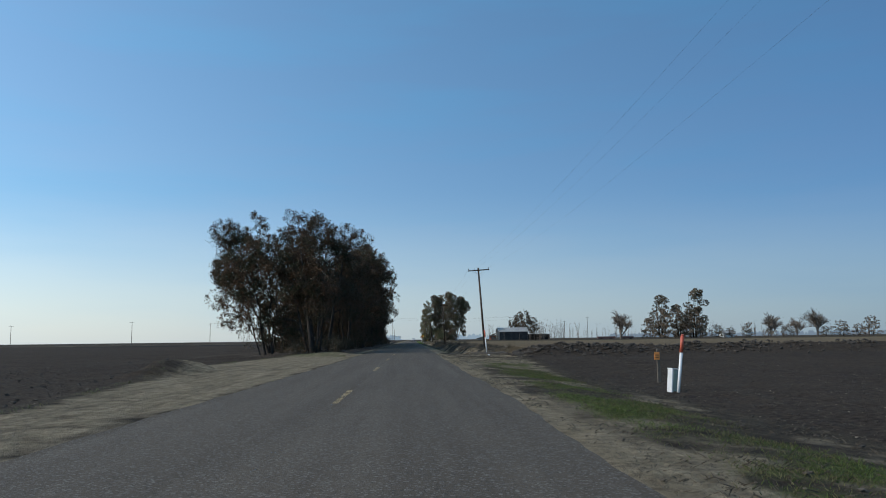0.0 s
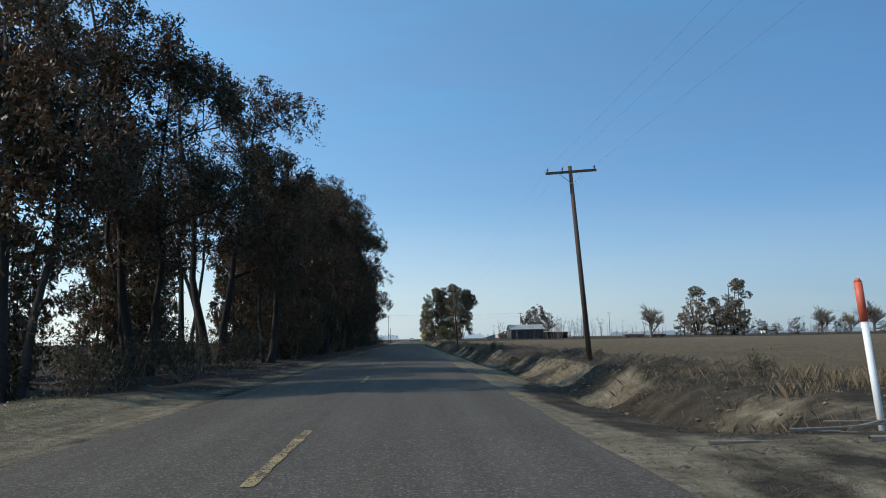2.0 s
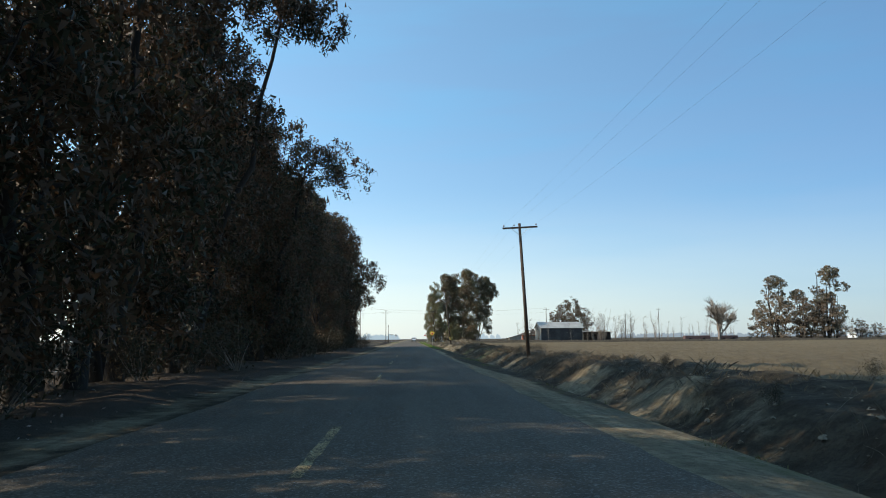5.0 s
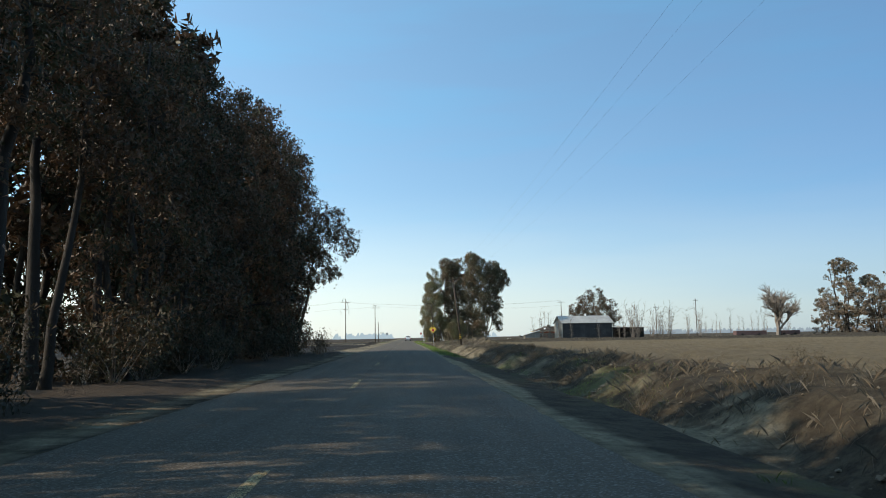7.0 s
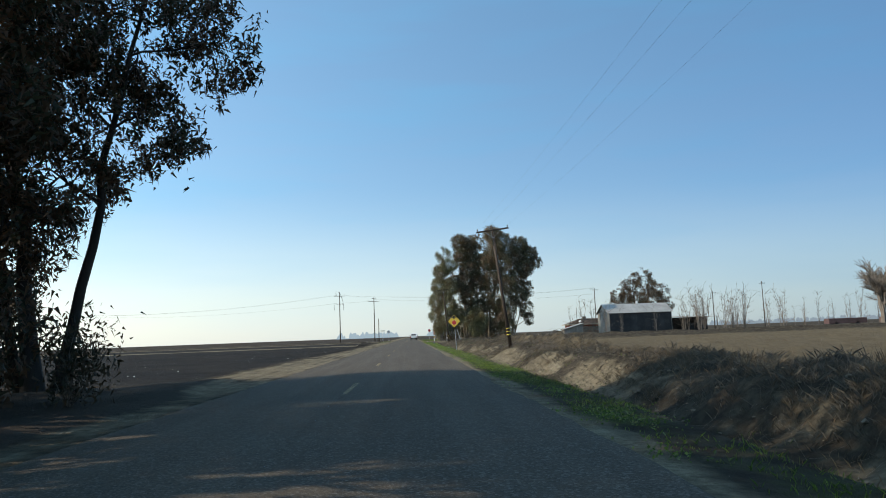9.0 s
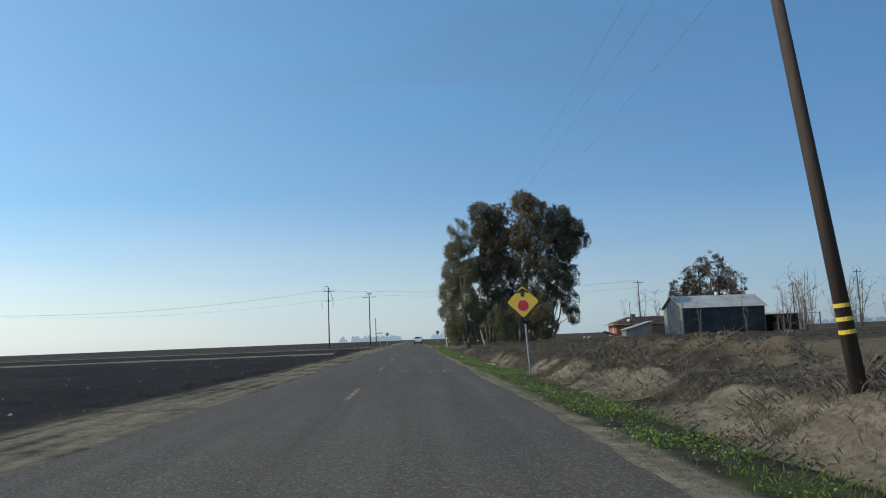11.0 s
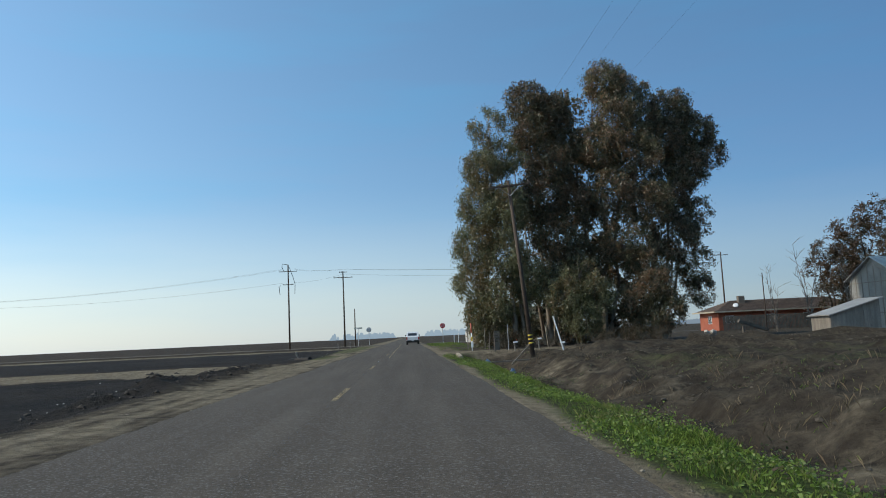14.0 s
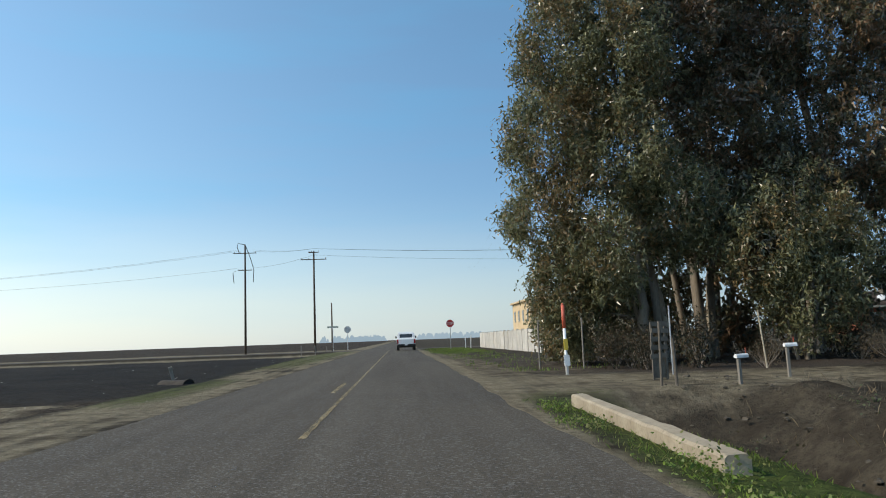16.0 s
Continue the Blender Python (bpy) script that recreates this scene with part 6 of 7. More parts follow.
# ---- signs, markers and small things by the road ----
def marker_post(x, y, tall, cap, lean=0.0, tag=False):
    t = thing("marker_post", pose(x, y, level(x, y), 0, lean, 0), "white plastic pipeline marker post with a red cap", "marker post", "pipeline markers")
    part("post", rod(bmesh.new(), (0, 0, -0.3), (0, 0, tall - cap), 0.046, 0.046, 14), WHITE_PAINT, t, smooth_shade=True)
    bm = rod(bmesh.new(), (0, 0, tall - cap), (0, 0, tall - 0.05), 0.053, 0.053, 14)
    rod(bm, (0, 0, tall - 0.05), (0, 0, tall), 0.053, 0.026, 14)
    part("cap", bm, RED_CAP, t, "faded red cap", True)
    if tag:
        part("label_plate", boxed((0, -0.06, tall * 0.42), (0.13, 0.02, 0.32), Matrix.Identity(4), 0.008), BAND_YELLOW, t, "yellow label plate")
        part("tag", boxed((0, -0.08, 0.4), (0.17, 0.03, 0.32), Matrix.Identity(4), 0.03), WHITE_PAINT, t, "white tag at the foot")
    return t


marker_post(7.85, 22.4, 1.72, 0.55, 7)
marker_post(6.08, 61.9, 2.02, 0.58, -5)
marker_post(4.88, 379.6, 2.05, 0.72, -1, True)
t = thing("survey_post", pose(9.05, 27.8, level(9.05, 27.8)), "brown wooden post with an orange plate", "marker post")
part("post", boxed((0, 0, 0.45), (0.11, 0.1, 1.6), Matrix.Identity(4), 0.01), OLD_BOARD, t)
plate = part("plate", boxed((-0.07, -0.07, 1.0), (0.2, 0.02, 0.28), Matrix.Identity(4), 0.006), ORANGE, t, "orange plate")
for i in range(2):
    part("text_bar", boxed((-0.07, -0.085, 1.03 - 0.08 * i), (0.13, 0.006, 0.025)), BLACK, plate)
t = thing("cable_box", pose(7.72, 22.6, level(7.72, 22.6), 0, 6, 20), "dull green utility pedestal with a white side panel", "utility box")
part("body", boxed((0.06, 0, 0.2), (0.2, 0.2, 0.9), Matrix.Identity(4), 0.015), GREEN_BOX, t)
part("cover", boxed((-0.07, 0, 0.21), (0.05, 0.22, 0.92), Matrix.Identity(4), 0.015), WHITE_PAINT, t, "white side panel")
part("lid", boxed((0.03, 0, 0.68), (0.27, 0.24, 0.03), Matrix.Identity(4), 0.01), WHITE_PAINT, t)


def diamond(bm, half, y0, y1, corner=0.05):
    out = []
    for k in range(4):
        a = math.pi / 2 * k
        for s in (-1, 1):
            c = Vector((math.cos(a), math.sin(a))) * half
            d = Vector((-math.sin(a) * s, math.cos(a) * s)) - Vector((math.cos(a), math.sin(a)))
            q = c + d * corner * 0.7
            out.append((q.x, q.y))
    return prism(bm, out, y0, y1)


def octagon(r):
    return [(r * math.cos(math.radians(22.5 + 45 * k)), r * math.sin(math.radians(22.5 + 45 * k))) for k in range(8)]


# warning sign on its perforated post
t = thing("warning_sign", pose(4.22, 292.45, level(4.28, 292.45)), "yellow diamond stop-ahead sign on a leaning perforated post", "road sign")
face = pose(-0.03, 0, 2.43 - level(4.28, 292.45), 0, -0.6, -14)
post = part("post", boxed((0, 0, 0.85), (0.055, 0.055, 2.7), pose(0.13, 0, 0, 0, -3.4, 20), 0.006), GALV, t, "galvanised square post")
# flat black discs on a solid post paint the dark of its perforations
for k in range(46):
    part("hole", rod(bmesh.new(), (0, -0.032, 0), (0, -0.029, 0), 0.009, 0.009, 6), BLACK, post).matrix_basis = pose(0.13, 0, 0, 0, -3.4, 20) @ Matrix.Translation((0, 0, -0.3 + 0.05 * k))
board = part("board", diamond(bmesh.new(), 0.647, -0.05, -0.045), GALV, t)
board.matrix_basis = face
for nm, half, y, mat in (("border", 0.647, -0.053, BLACK), ("panel", 0.612, -0.057, YELLOW)):
    part(nm, diamond(bmesh.new(), half, y, y + 0.003), mat, board)
part("octagon_rim", prism(bmesh.new(), [(x, z - 0.14) for x, z in octagon(0.232)], -0.061, -0.058), WHITE_PAINT, board)
part("octagon", prism(bmesh.new(), [(x, z - 0.14) for x, z in octagon(0.222)], -0.065, -0.062), SIGN_RED, board)
part("arrow", prism(bmesh.new(), [(-0.07, 0.2), (0.07, 0.2), (0.07, 0.36), (0.24, 0.32), (0.24, 0.36), (0.0, 0.53), (-0.24, 0.36), (-0.24, 0.32), (-0.07, 0.36)], -0.061, -0.058), BLACK, board)
for s in (-1, 1):
    part("bolt", rod(bmesh.new(), (0.37 * s, -0.062, 0.02), (0.37 * s, -0.07, 0.02), 0.012, 0.01, 8), GALV, board)

# stop sign at the crossing
t = thing("stop_sign", pose(5.2, 434.0, level(5.2, 434.0)), "red octagonal stop sign on a steel post", "road sign")
part("post", boxed((0, 0.03, 1.25), (0.06, 0.05, 3.0), Matrix.Identity(4), 0.006), GALV, t)
up = Matrix.Translation((0, 0, 2.62))
part("rim", prism(bmesh.new(), octagon(0.41), -0.004, 0.0, up), WHITE_PAINT, t)
face = part("face", prism(bmesh.new(), octagon(0.385), -0.01, -0.006, up), SIGN_RED, t)
for i, ch in enumerate("STOP"):
    ob = put("letter", glyph(ch, 0.11, 0.25, WHITE_PAINT), face)
    ob.matrix_basis = pose(-0.265 + 0.14 * i, -0.0135, 2.495, 90, 0, 0)

# street-name post, small signs across the crossing
t = thing("street_sign", pose(-9.0, 463.0, level(-9.0, 463.0)), "street name blade on a thin post, seen edge on", "road sign")
part("post", rod(bmesh.new(), (0, 0, -0.3), (0, 0, 3.6), 0.035, 0.035, 8), GALV, t)
blade = part("blade", boxed((0, 0, 3.55), (1.5, 0.02, 0.24), Matrix.Identity(4), 0.006), GREEN_BOX, t, "green name blade")
part("text_bar", boxed((0, -0.014, 3.55), (1.0, 0.005, 0.09)), WHITE_PAINT, blade)
t = thing("road_sign", pose(-7.2, 466.0, level(-7.2, 466.0)), "back of a grey octagonal sign on a post", "road sign")
part("post", rod(bmesh.new(), (0, 0, -0.3), (0, 0, 3.2), 0.035, 0.035, 8), GALV, t)
part("plate", prism(bmesh.new(), octagon(0.5), -0.01, 0.0, Matrix.Translation((0, 0, 2.9))), GALV, t)
for x, y, h in [(-8.6, 437, 1.1), (-11.3, 447, 1.2), (-9.6, 452 + 8, 1.0), (7.2, 440, 1.2), (8.0, 442.5, 1.4)]:
    t = thing("delineator", pose(x, y, level(x, y), 0, rng.normal(0, 2), 0), "short grey paddle marker beside the crossing", "marker post", "crossing markers")
    part("post", boxed((0, 0, h / 2 - 0.1), (0.1, 0.04, h + 0.2), Matrix.Identity(4), 0.01), GREY_WOOD if x < 0 else WHITE_PAINT, t)

# concrete headwall beside the drive
a, b = Vector((2.96, 364.3, 0.0)), Vector((3.22, 371.3, 0.02))
t = thing("headwall", look((0, 0, 0), (0, 1, 0)) @ Matrix.Identity(4), "long pale concrete culvert headwall, chipped and stained", "headwall")
t.matrix_world = Matrix.Translation(a)
bm = bmesh.new()
way = (b - a)
rings = []
for k in range(15):
    c = way * (k / 14)
    j = 0.025 * noise.noise(Vector((k * 0.9, 0, 0)))
    d = 0.02 * noise.noise(Vector((k * 1.7, 5, 0)))
    w = 0.12
    rings.append([bm.verts.new(c + Vector(p)) for p in ((-w + d, 0, -0.45), (-w + d, 0, -0.01 + j), (-w + 0.03 + d, 0, 0.02 + j), (w - 0.04, 0, 0.03 + j), (w, 0, -0.01 + j), (w, 0, -0.45))])
for p, q in zip(rings, rings[1:]):
    for i in range(6):
        bm.faces.new((p[i], p[(i + 1) % 6], q[(i + 1) % 6], q[i]))
bm.faces.new(rings[0])
bm.faces.new(rings[-1][::-1])
bmesh.ops.recalc_face_normals(bm, faces=bm.faces[:])
part("beam", bm, HEADWALL, t)

# mailboxes and loose posts by the drive
def mailbox(x, y, tall, turn, label):
    t = thing("mailbox", pose(x, y, level(x, y), 0, rng.normal(0, 2), turn), label, "mailbox", "mailboxes")
    part("post", boxed((0, 0, tall / 2 - 0.1), (0.065, 0.065, tall + 0.2), Matrix.Identity(4), 0.008), GREY_WOOD, t)
    bm = bmesh.new()
    out = [(-0.09, 0), (0.09, 0), (0.09, 0.08)] + [(0.09 * math.cos(a), 0.08 + 0.09 * math.sin(a)) for a in np.linspace(0.3, math.pi - 0.3, 6)] + [(-0.09, 0.08)]
    prism(bm, [(p * 0.6, q * 0.5) for p, q in out], -0.15, 0.15, pose(0.08, 0, tall, 0, 0, 90))
    part("box", bm, WHITE_PAINT, t, "white letter box")
    part("flag", boxed((0.12, -0.1, tall + 0.16), (0.02, 0.01, 0.12)), RED_CAP, t)


mailbox(9.16, 375.2, 0.7, 0, "white mailbox on a weathered wooden post")
mailbox(9.9, 370.2, 0.75, 180, "white mailbox on a weathered wooden post")
mailbox(7.25, 373.6, 0.55, 15, "small grey mailbox on a short post")
for x, y, h, lean, r, mat in [(5.55, 373.6, 1.35, 1, 0.03, OLD_BOARD), (5.95, 373.8, 1.0, -2, 0.035, OLD_BOARD), (7.4, 378.0, 1.85, 0, 0.022, GALV), (10.5, 379.0, 1.65, -5, 0.025, PALE_WOOD), (4.9, 384, 1.7, 0, 0.03, GREY_WOOD), (6.2, 383, 1.7, 0, 0.03, GREY_WOOD)]:
    t = thing("fence_post", pose(x, y, level(x, y), 0, lean, 0), "lone weathered fence post at the drive", "fence post", "drive posts")
    part("post", rod(bmesh.new(), (0, 0, -0.3), (0, 0, h), r, r, 8), mat, t)
t = thing("pipe", pose(9.75, 369.6, level(9.75, 369.6), 0, -14, 0), "leaning white plastic pipe stuck in the bank", "pipe")
part("tube", rod(bmesh.new(), (0, 0, -0.3), (0, 0, 2.3), 0.045, 0.045, 10), WHITE_PAINT, t)
t = thing("stake", pose(7.7, 130.9, level(7.7, 130.9), 0, 3, 0), "thin dark wooden stake on the field rim", "stake")
part("shaft", rod(bmesh.new(), (0, 0, -0.25), (0, 0, 0.8), 0.022, 0.018, 7), OLD_BOARD, t)
# hurdle of boards
t = thing("wooden_rack", pose(6.3, 375.8, level(6.3, 375.8), 0, 0, 8) @ Matrix.Scale(0.8, 4), "tall grey wooden slatted rack by the drive", "rack")
for dx in (-0.22, 0.22):
    part("upright", boxed((dx, 0, 0.75), (0.06, 0.06, 1.9), Matrix.Identity(4), 0.005), OLD_BOARD, t)
for z in (0.7, 0.95, 1.2, 1.45, 1.65):
    part("slat", boxed((0, -0.04, z), (0.55, 0.03, 0.14), pose(0, 0, 0, 0, rng.normal(0, 1), 0), 0.004), OLD_BOARD, t)
part("backing", boxed((0, 0.04, 0.35), (0.42, 0.03, 0.6), Matrix.Identity(4), 0.004), OLD_BOARD, t)
# boards and tarpaulin in the ditch
t = thing("plank", pose(5.3, 363.3, -0.34, 0, -1, 3), "long grey plank lying across the ditch", "plank", "ditch planks")
part("board", boxed((0, 0, 0), (2.6, 0.16, 0.06), Matrix.Identity(4), 0.008), OLD_BOARD, t)
t = thing("plank", pose(6.05, 362.9, 0.0, 0, -44, 8), "grey plank leaning on the ditch bank", "plank", "ditch planks")
part("board", boxed((0, 0, 0), (1.45, 0.12, 0.05), Matrix.Identity(4), 0.008), OLD_BOARD, t)
for x, y, s in [(4.25, 363.0, 0.22), (5.5, 362.4, 0.18)]:
    t = thing("tarpaulin", pose(x, y, level(x, y)), "crumpled blue tarpaulin in the ditch", "tarpaulin", "blue rags")
    g = np.linspace(-1, 1, 9)
    U, V = np.meshgrid(g, g)
    W = 0.22 * np.maximum(0, 1 - U * U - V * V) + 0.07 * bumps(U * 3 + x, V * 3, 0.8, 81)
    i = np.arange(81).reshape(9, 9)
    me = mesh_of("sheet", np.stack([U * s, V * s, W + 0.05], -1), np.stack([i[:-1, :-1], i[:-1, 1:], i[1:, 1:], i[1:, :-1]], -1).reshape(-1, 4), TARP)
    ob = put("sheet", me, t)
    ob.modifiers.new("thick", "SOLIDIFY").thickness = 0.01
t = thing("concrete_post", pose(-9.9, 392.4, level(-9.9, 392.4), 4, -16, 10), "leaning grey standpipe stub in the field corner", "post")
part("post", boxed((0, 0, 0.22), (0.13, 0.12, 1.0), Matrix.Identity(4), 0.02), GREY_WOOD, t)
part("cap", boxed((0.01, 0, 0.75), (0.18, 0.16, 0.07), Matrix.Identity(4), 0.015), GREY_WOOD, t)
t = thing("culvert_pipe", pose(-9.2, 390.0, level(-9.2, 390.0) - 0.08, 0, 0, 60), "short dark culvert pipe half sunk in earth", "pipe")
bm = rod(bmesh.new(), (0, -0.7, 0), (0, 0.7, 0), 0.34, 0.34, 18)
part("barrel", bm, CLOD, t)
part("rim", rod(bmesh.new(), (0, -0.78, 0), (0, -0.7, 0), 0.38, 0.38, 18), CLOD, t)
# black disc on the solid pipe: darkness of its inside is painted on
part("mouth", rod(bmesh.new(), (0, -0.786, 0), (0, -0.782, 0), 0.29, 0.29, 18), BLACK, t)
# white rubbish
for x, y, ln, ang in [(3.9, 304.6, 0.8, 20), (3.2, 316, 0.25, 60), (5.6, 55.5, 0.15, 10)]:
    t = thing("litter", pose(x, y, level(x, y) + 0.05, 0, 0, ang), "scrap of white cardboard on the verge", "litter", "litter")
    part("sheet", boxed((0, 0, 0), (ln, 0.16, 0.03), pose(0, 0, 0, 12, 6, 0), 0.004), WHITE_PAINT, t)


# ---- farm buildings ----
def barn():
    t = thing("barn", pose(44.7, 388.6, -0.1, 0, 0, 8), "metal barn with pale roof, grey gable and dark long side", "barn")
    L, W, E, R = 15.2, 6.6, 4.8, 6.75
    g = part("gable_wall", prism(bmesh.new(), [(0, 0), (W, 0), (W, E), (W / 2, R), (0, E)], 0, 0.12, pose(0.12, 0, 0, 0, 0, 90)), BARN_WALL, t)
    for k in range(8):
        h = E if k in (0, 7) else E + (R - E) * (1 - abs((k + 0.5) * W / 8 - W / 2) / (W / 2))
        part("panel_rib", boxed((-0.02, (k + 1) * W / 8 - 0.02, h * 0.46), (0.05, 0.07, h * 0.9)), GREY_WOOD, g)
    for z in (1.5, 3.0, 4.4):
        part("rail", boxed((-0.03, W / 2, z), (0.05, W * 0.97, 0.08)), GREY_WOOD, g)
    part("far_gable", prism(bmesh.new(), [(0, 0), (W, 0), (W, E), (W / 2, R), (0, E)], 0, 0.12, pose(L, 0, 0, 0, 0, 90)), BARN_WALL, t)
    # boards of this side carry its shade in their colour
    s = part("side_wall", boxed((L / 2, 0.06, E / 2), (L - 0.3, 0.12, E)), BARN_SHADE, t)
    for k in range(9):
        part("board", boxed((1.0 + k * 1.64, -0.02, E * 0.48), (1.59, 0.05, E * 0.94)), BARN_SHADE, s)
    part("back_wall", boxed((L / 2, W - 0.06, E / 2), (L - 0.3, 0.12, E)), BARN_WALL, t)
    for side in (0, 1):
        a = math.degrees(math.atan2(R - E, W / 2))
        m = pose(L / 2, W / 2, R + 0.05, 0, 0, 0) @ pose(0, 0, 0, -a if side else a, 0, 0)
        ln = math.hypot(R - E, W / 2) + 0.4
        r = part("roof", boxed((0, (1 if side else -1) * ln / 2, 0), (L + 0.8, ln, 0.06), m), ROOF_METAL, t)
        for k in range(14):
            part("roof_seam", boxed((-L / 2 + k * L / 13, (1 if side else -1) * ln / 2, 0.045), (0.05, ln, 0.03), m), ROOF_METAL, r)
    part("vent", boxed((L * 0.55, W / 2, R + 0.35), (0.4, 0.4, 0.6), Matrix.Identity(4), 0.03), WHITE_PAINT, t)


barn()


def lean_to(x, y, w, d, h, label):
    t = thing("open_shed", pose(x, y, -0.05), label, "shed", "open sheds")
    part("roof", boxed((w / 2, d / 2, h), (w, d, 0.1), pose(0, 0, 0, 2, 1, 0)), ROOF_METAL, t)
    for k in range(4):
        part("post", boxed((0.2 + k * (w - 0.4) / 3, 0.2, h / 2 - 0.05), (0.16, 0.16, h)), GREY_WOOD, t)
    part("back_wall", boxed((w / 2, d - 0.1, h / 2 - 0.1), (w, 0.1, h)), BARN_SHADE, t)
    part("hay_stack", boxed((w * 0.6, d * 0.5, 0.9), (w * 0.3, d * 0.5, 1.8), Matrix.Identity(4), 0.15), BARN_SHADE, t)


lean_to(61.5, 398, 12, 7, 3.4, "long open shed with a pale flat roof")
t = thing("shed", pose(32.5, 379.4, level(34.5, 381.0) - 0.1, 0, 0, 0), "small grey shed with a slanting pale roof", "shed")
part("wall", prism(bmesh.new(), [(0, 0), (4.0, 0), (4.0, 2.6), (0, 1.5)], 0, 2.8), GREY_WOOD, t)
part("roof", boxed((0, 1.4, 0), (4.6, 3.3, 0.08), pose(2.0, 0, 2.13, 0, -15.4, 0)), ROOF_METAL, t)
part("door", boxed((3.1, -0.03, 0.9), (0.9, 0.06, 1.8), Matrix.Identity(4), 0.01), GREY_WOOD, t)


def house():
    t = thing("house", pose(44.1, 428.3, 0.0), "low red stucco ranch house with a brown hipped roof", "house")
    L, W, E = 21.0, 6.8, 2.6
    part("wall", boxed((L / 2, 0.1, E / 2), (L, 0.2, E)), STUCCO_RED, t)
    part("wall", boxed((L / 2, W - 0.1, E / 2), (L, 0.2, E)), STUCCO_RED, t)
    part("wall", boxed((0.1, W / 2, E / 2), (0.2, W - 0.4, E)), STUCCO_RED, t)
    part("wall", boxed((L - 0.1, W / 2, E / 2), (0.2, W - 0.4, E)), STUCCO_RED, t)
    bm = bmesh.new()
    o, R = 0.8, 4.25
    v = [bm.verts.new(p) for p in ((-o, -o, E), (L + o, -o, E), (L + o, W + o, E), (-o, W + o, E), (W / 2, W / 2, R), (L - W / 2, W / 2, R))]
    for f in ((0, 1, 5, 4), (1, 2, 5), (2, 3, 4, 5), (3, 0, 4), (3, 2, 1, 0)):
        bm.faces.new([v[i] for i in f])
    roof = part("roof", bm, SHINGLE, t)
    for k in range(1, 12):
        f = k / 12
        z = E + (R - E) * f + 0.03
        part("shingle_course", boxed((L / 2, -o + (W / 2 + o) * f, z), (L + 2 * o - 2 * (W / 2 + o) * f, 0.12, 0.05), Matrix.Identity(4)), SHINGLE, roof)
        part("shingle_course", boxed((-o + (W / 2 + o) * f, W / 2, z), (0.12, W + 2 * o - 2 * (W / 2 + o) * f, 0.05)), SHINGLE, roof)
    part("fascia", boxed((L / 2, -o - 0.03, E + 0.02), (L + 2 * o, 0.05, 0.2)), PALE_WOOD, t, "pale fascia board")
    part("fascia", boxed((-o - 0.03, W / 2, E + 0.02), (0.05, W + 2 * o, 0.2)), PALE_WOOD, t, "pale fascia board")
    part("chimney", boxed((4.6, 2.6, 4.2), (0.9, 0.7, 1.3), Matrix.Identity(4), 0.02), OLD_BOARD, t, "brick chimney")
    for x in (1.6, 7.5, 13.0):
        w = part("window", boxed((x, -0.02, 1.5), (1.3, 0.06, 1.1), Matrix.Identity(4), 0.01), WHITE_PAINT, t, "white framed window")
        for dx in (-0.3, 0.3):
            part("pane", boxed((x + dx, -0.055, 1.5), (0.5, 0.02, 0.92)), GLASS_DARK, w)
    w = part("window", boxed((-0.02, 3, 1.5), (0.06, 1.3, 1.1), Matrix.Identity(4), 0.01), WHITE_PAINT, t, "white framed window")
    for dy in (-0.3, 0.3):
        part("pane", boxed((-0.055, 3 + dy, 1.5), (0.02, 0.5, 0.92)), GLASS_DARK, w)
    d = part("door", boxed((4.4, -0.02, 1.02), (0.95, 0.06, 2.04), Matrix.Identity(4), 0.01), GREY_WOOD, t)
    bm = bmesh.new()
    bmesh.ops.create_uvsphere(bm, u_segments=12, v_segments=6, radius=0.4, matrix=pose(3.0, 0.8, 3.5, 50, 0, -30) @ Matrix.Diagonal((1, 1, 0.25, 1)))
    rod(bm, (3.0, 0.9, 3.0), (3.0, 0.85, 3.4), 0.03)
    part("satellite_dish", bm, WHITE_PAINT, t, "white satellite dish", True)


house()
fence = thing("board_fence", pose(44.4, 427.3, level(44.4, 427.3)), "weathered brown board fence in front of the house", "fence")
for k in range(88):
    part("board", boxed((k * 0.2, 0, 0.98), (0.17, 0.025, 2.1 + rng.normal(0, 0.04)), Matrix.Identity(4)), OLD_BOARD, fence)
for z in (0.4, 1.6):
    part("rail", boxed((8.7, 0.045, z), (17.6, 0.05, 0.1)), OLD_BOARD, fence)
tall_pole(42.0, 409.6, 6.8, [], 0.08, "thin grey lamp pole in front of the house", "lamp_pole", "yard poles")
t = thing("timber_beam", pose(35.5, 399.0, level(35.5, 399.0) + 0.75, 0, 17, 12), "dark charred beam slanting down over yard rubble", "beam")
part("beam", boxed((0, 0, 0), (3.6, 0.28, 0.3), Matrix.Identity(4), 0.03), OLD_BOARD, t)
part("prop", boxed((-1.2, 0, -0.7), (0.2, 0.2, 1.3), pose(0, 0, 0, 0, -17, 0), 0.02), OLD_BOARD, t)
# rubble, parked machinery and pale heaps in the yard
for x, y, s, mat, label in [(31, 399, 0.9, CONCRETE, "heap of broken pale concrete"), (46.0, 387.2, 0.7, WHITE_PAINT, "white sack heap by the barn")]:
    t = thing("rubble_heap", pose(x, y, level(x, y)), label + " in the yard", "rubble", "yard rubble")
    for k in range(7):
        bm = boxed((0, 0, 0), (0.5 * s, 0.4 * s, 0.3 * s), Matrix.Identity(4), 0.04)
        part("block", bm, mat, t).matrix_basis = pose(rng.normal(0, 0.6 * s), rng.normal(0, 0.4 * s), 0.12 + 0.3 * s * rng.random(), rng.uniform(0, 40), rng.uniform(0, 40), rng.uniform(0, 180))
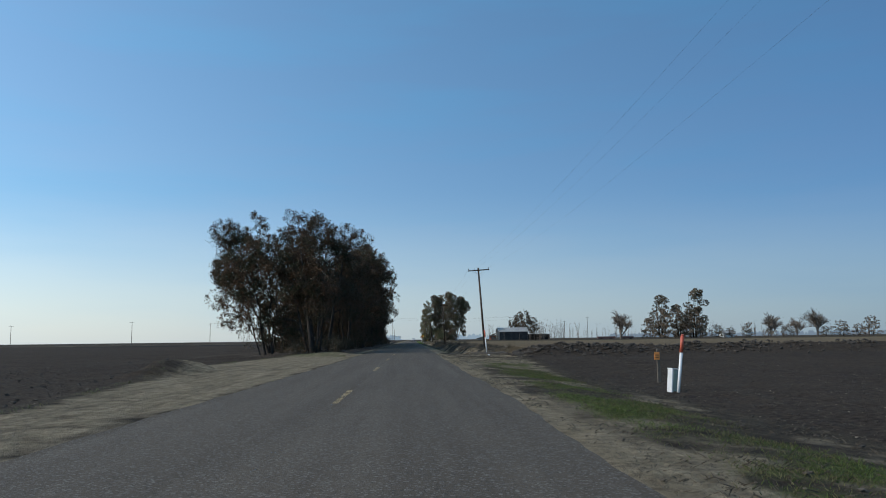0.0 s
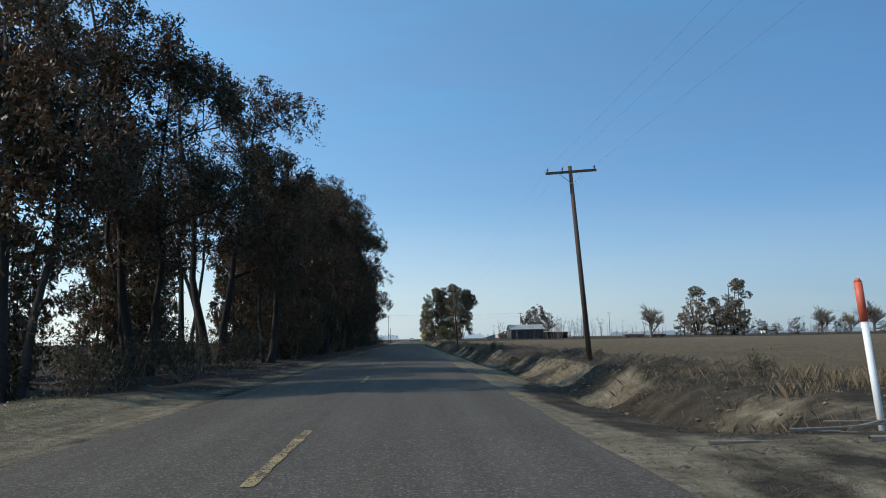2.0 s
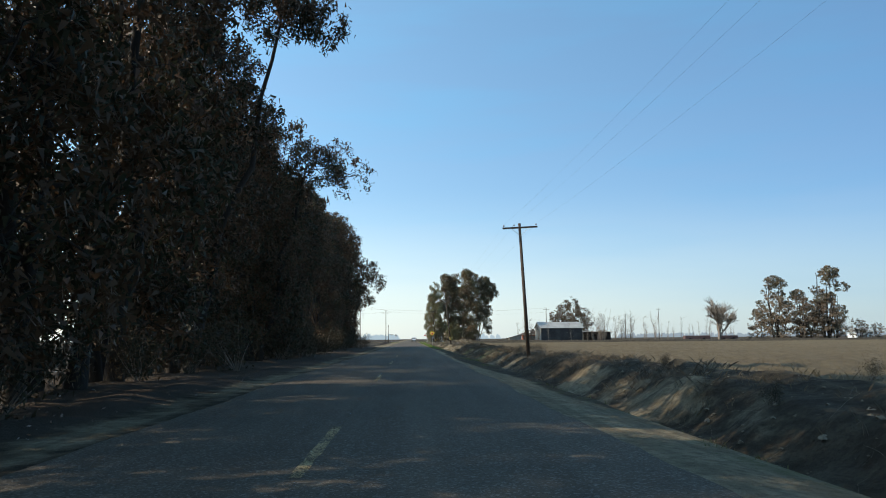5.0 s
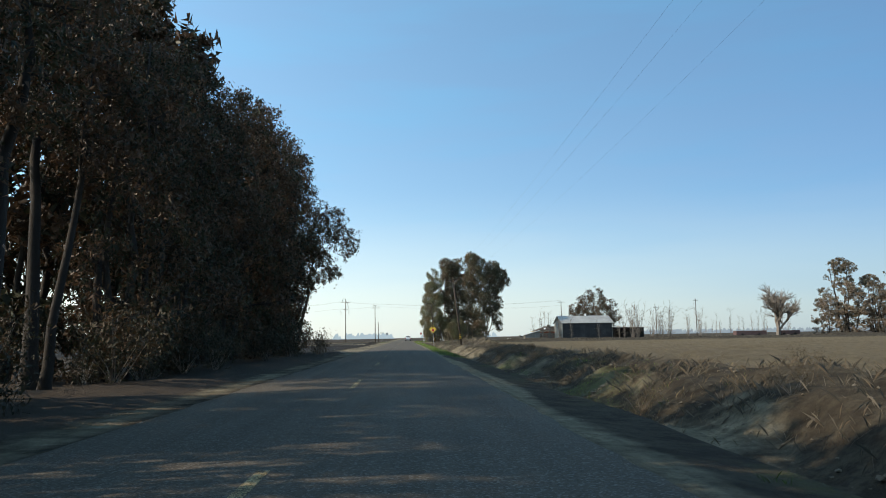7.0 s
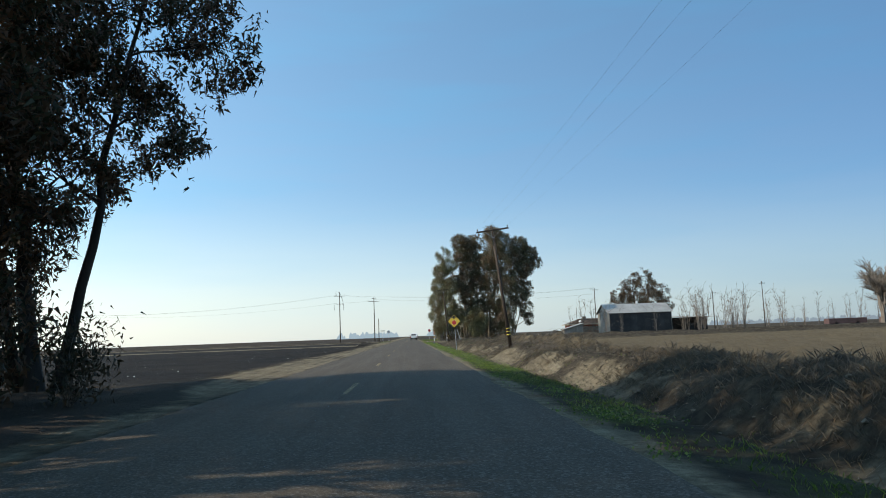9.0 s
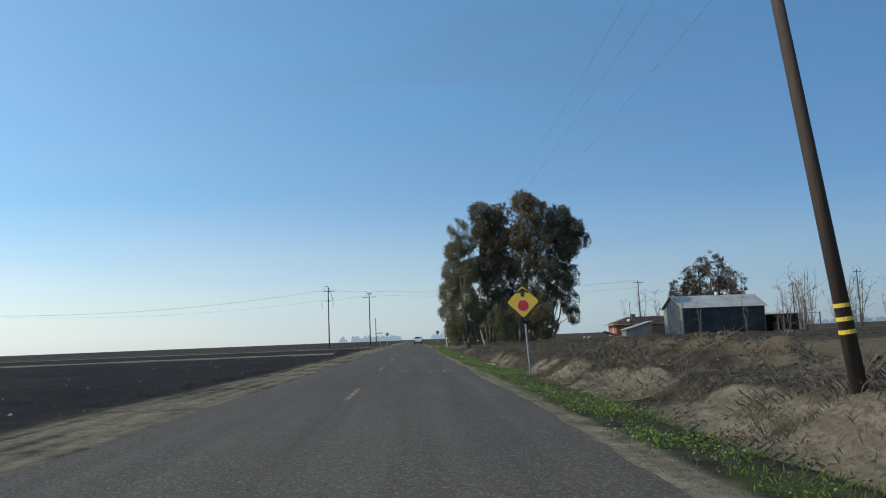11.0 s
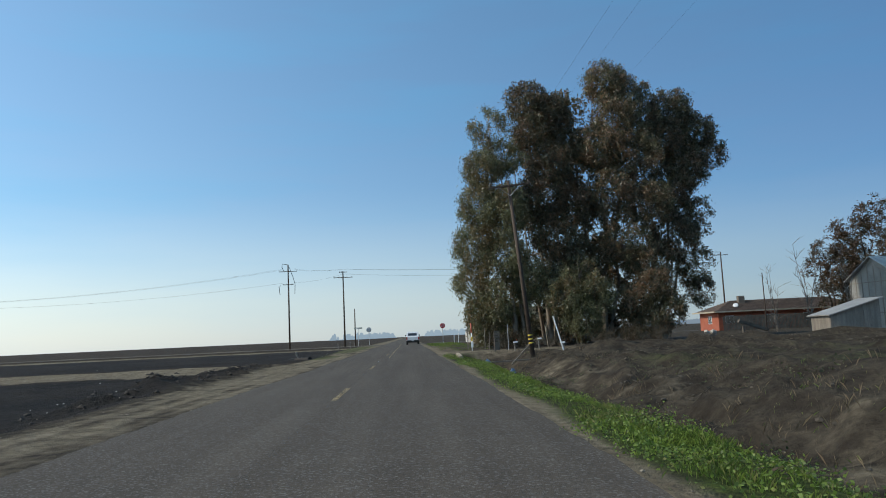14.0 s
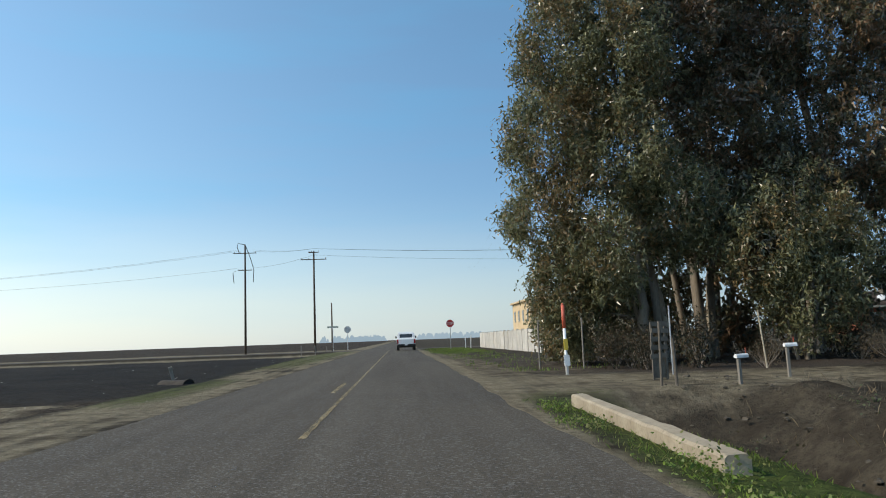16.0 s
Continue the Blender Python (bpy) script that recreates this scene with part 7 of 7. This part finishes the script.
for x, y, ln, h in [(96, 391, 9, 1.7), (108, 389, 6, 1.6)]:
    t = thing("farm_trailer", pose(x, y, 0), "long dark farm trailer parked at the field edge", "trailer", "trailers")
    part("bed", boxed((ln / 2, 0, 0.95), (ln, 2.2, h - 0.5), Matrix.Identity(4), 0.05), surface("rusty_trailer_paint", (0.09, 0.05, 0.045), (0.14, 0.08, 0.07), (0.05, 0.03, 0.03), 0.8, 12, 0.8, 0.2, 0.01), t)
    for k in (0.2, 0.75):
        for s in (-1, 1):
            part("wheel", rod(bmesh.new(), (ln * k, s * 1.1, 0.42), (ln * k, s * 0.85, 0.42), 0.42, 0.42, 14), RUBBER, t)
t = thing("farm_house", pose(171, 412, 0), "low white farm building among far trees", "house")
part("wall", boxed((3, 3, 1.3), (6, 6, 2.6)), WHITE_PAINT, t)
part("roof", prism(bmesh.new(), [(-0.5, 2.5), (6.5, 2.5), (3, 4.0)], 0, 7, pose(6.5, -0.4, 0, 0, 0, 90)), ROOF_METAL, t)

# concrete yard wall and tan building by the crossing
t = thing("yard_wall", pose(9.45, 409.0, -0.1, 0, 0, 0.0), "pale concrete panel wall beside the crossing", "wall")
for k in range(15):
    part("panel", boxed((0.02 * rng.normal(), k * 2.5, 0.78), (0.14, 2.46, 1.72), Matrix.Identity(4), 0.015), CONCRETE, t)
    part("pier", boxed((0, k * 2.5 + 1.25, 0.82), (0.2, 0.12, 1.78), Matrix.Identity(4), 0.01), CONCRETE, t)
t = thing("building", pose(13.1, 432.0, -0.35), "tan stucco two storey building behind the wall", "building")
for c, s in (((5, 0.1, 2.45), (10, 0.2, 4.9)), ((5, 11.9, 2.45), (10, 0.2, 4.9)), ((0.1, 6, 2.45), (0.2, 11.6, 4.9)), ((9.9, 6, 2.45), (0.2, 11.6, 4.9))):
    part("wall", boxed(c, s), STUCCO_TAN, t)
part("roof", boxed((5, 6, 5.0), (10.5, 12.5, 0.2), Matrix.Identity(4), 0.02), STUCCO_TAN, t)
for k in range(4):
    for z in (1.4, 3.5):
        w = part("window", boxed((-0.01, 1.8 + 2.8 * k, z), (0.06, 1.0, 1.3), Matrix.Identity(4), 0.01), PALE_WOOD, t)
        part("pane", boxed((-0.045, 1.8 + 2.8 * k, z), (0.02, 0.8, 1.1)), GLASS_DARK, w)


# ---- the pickup waiting at the crossing ----
def pickup(x, y):
    t = thing("pickup_truck", pose(x, y, 0.0), "white pickup truck seen from behind at the crossing", "pickup truck")
    prof = [(0, 0.62), (0, 1.16), (1.9, 1.2), (1.95, 1.25), (2.05, 1.78), (2.5, 1.88), (3.4, 1.86), (4.1, 1.28), (5.3, 1.12), (5.55, 0.95), (5.6, 0.55), (4.9, 0.42), (0.5, 0.5)]
    bm = prism(bmesh.new(), prof, -0.97, 0.97, pose(0, 0, 0, 0, 0, 90))
    for v in bm.verts:
        if v.co.z > 1.3:
            v.co.x *= 0.84
    bmesh.ops.bevel(bm, geom=bm.edges[:], offset=0.05, segments=2, affect="EDGES")
    body = part("body", bm, CAR_WHITE, t, "white painted body")
    part("tailgate", boxed((0, -0.03, 0.88), (1.5, 0.05, 0.5), Matrix.Identity(4), 0.02), CAR_WHITE, body)
    part("rear_window", boxed((0, 1.96, 1.5), (1.36, 0.05, 0.4), pose(0, 0, 0, -10, 0, 0) @ Matrix.Translation((0, -0.24, 0.33)), 0.03), GLASS_DARK, t)
    for s in (-1, 1):
        part("side_window", boxed((s * 0.84, 2.85, 1.55), (0.04, 1.2, 0.36), Matrix.Identity(4), 0.02), GLASS_DARK, t)
        part("tail_light", boxed((s * 0.88, -0.02, 0.92), (0.16, 0.08, 0.42), Matrix.Identity(4), 0.02), TAIL_RED, t, "red tail light")
        part("mirror", boxed((s * 1.06, 3.2, 1.38), (0.17, 0.12, 0.22), Matrix.Identity(4), 0.03), BLACK, t, "black door mirror")
        for yy in (1.0, 4.45):
            w = part("wheel", rod(bmesh.new(), (s * 0.98, yy, 0.38), (s * 0.72, yy, 0.38), 0.38, 0.38, 20), RUBBER, t)
            part("rim", rod(bmesh.new(), (s * 0.985, yy, 0.38), (s * 0.9, yy, 0.38), 0.22, 0.2, 14), CHROME, w)
    part("bumper", boxed((0, -0.12, 0.55), (1.85, 0.18, 0.2), Matrix.Identity(4), 0.04), BLACK, t, "black rear bumper")
    part("number_plate", boxed((0, -0.225, 0.58), (0.32, 0.02, 0.15), Matrix.Identity(4), 0.004), WHITE_PAINT, t)
    part("underbody", boxed((0, 2.6, 0.42), (1.7, 4.9, 0.26)), BLACK, t)


pickup(0.78, 437.5)


# ---- far off: the hazy tree line under the sky ----
def skyline(x0, x1, y, base, tall, seed, colour, name, label):
    rng = np.random.default_rng(seed)
    xs = np.arange(x0, x1, 0.7 if x1 < 400 else 2.0)
    h = np.full(len(xs), base * 0.6)
    for _ in range(int((x1 - x0) / 3.2)):
        c, r, top = rng.uniform(x0, x1), rng.uniform(2.5, 7.5), base + tall * rng.uniform(0.35, 1.0) * (0.65 + 0.35 * math.sin((rng.random() + 0.2) * 2))
        h = np.maximum(h, top * np.sqrt(np.clip(1 - ((xs - c) / r) ** 2, 0, 1)))
    h *= smooth(x0, x0 + 12, xs) * (1 - smooth(x1 - 12, x1, xs))
    v = np.concatenate([np.stack([xs, np.full(len(xs), y), np.full(len(xs), -1.0)], 1), np.stack([xs, np.full(len(xs), y), h], 1)])
    n = len(xs)
    # flat glow: the blue haze of distance is put into this colour
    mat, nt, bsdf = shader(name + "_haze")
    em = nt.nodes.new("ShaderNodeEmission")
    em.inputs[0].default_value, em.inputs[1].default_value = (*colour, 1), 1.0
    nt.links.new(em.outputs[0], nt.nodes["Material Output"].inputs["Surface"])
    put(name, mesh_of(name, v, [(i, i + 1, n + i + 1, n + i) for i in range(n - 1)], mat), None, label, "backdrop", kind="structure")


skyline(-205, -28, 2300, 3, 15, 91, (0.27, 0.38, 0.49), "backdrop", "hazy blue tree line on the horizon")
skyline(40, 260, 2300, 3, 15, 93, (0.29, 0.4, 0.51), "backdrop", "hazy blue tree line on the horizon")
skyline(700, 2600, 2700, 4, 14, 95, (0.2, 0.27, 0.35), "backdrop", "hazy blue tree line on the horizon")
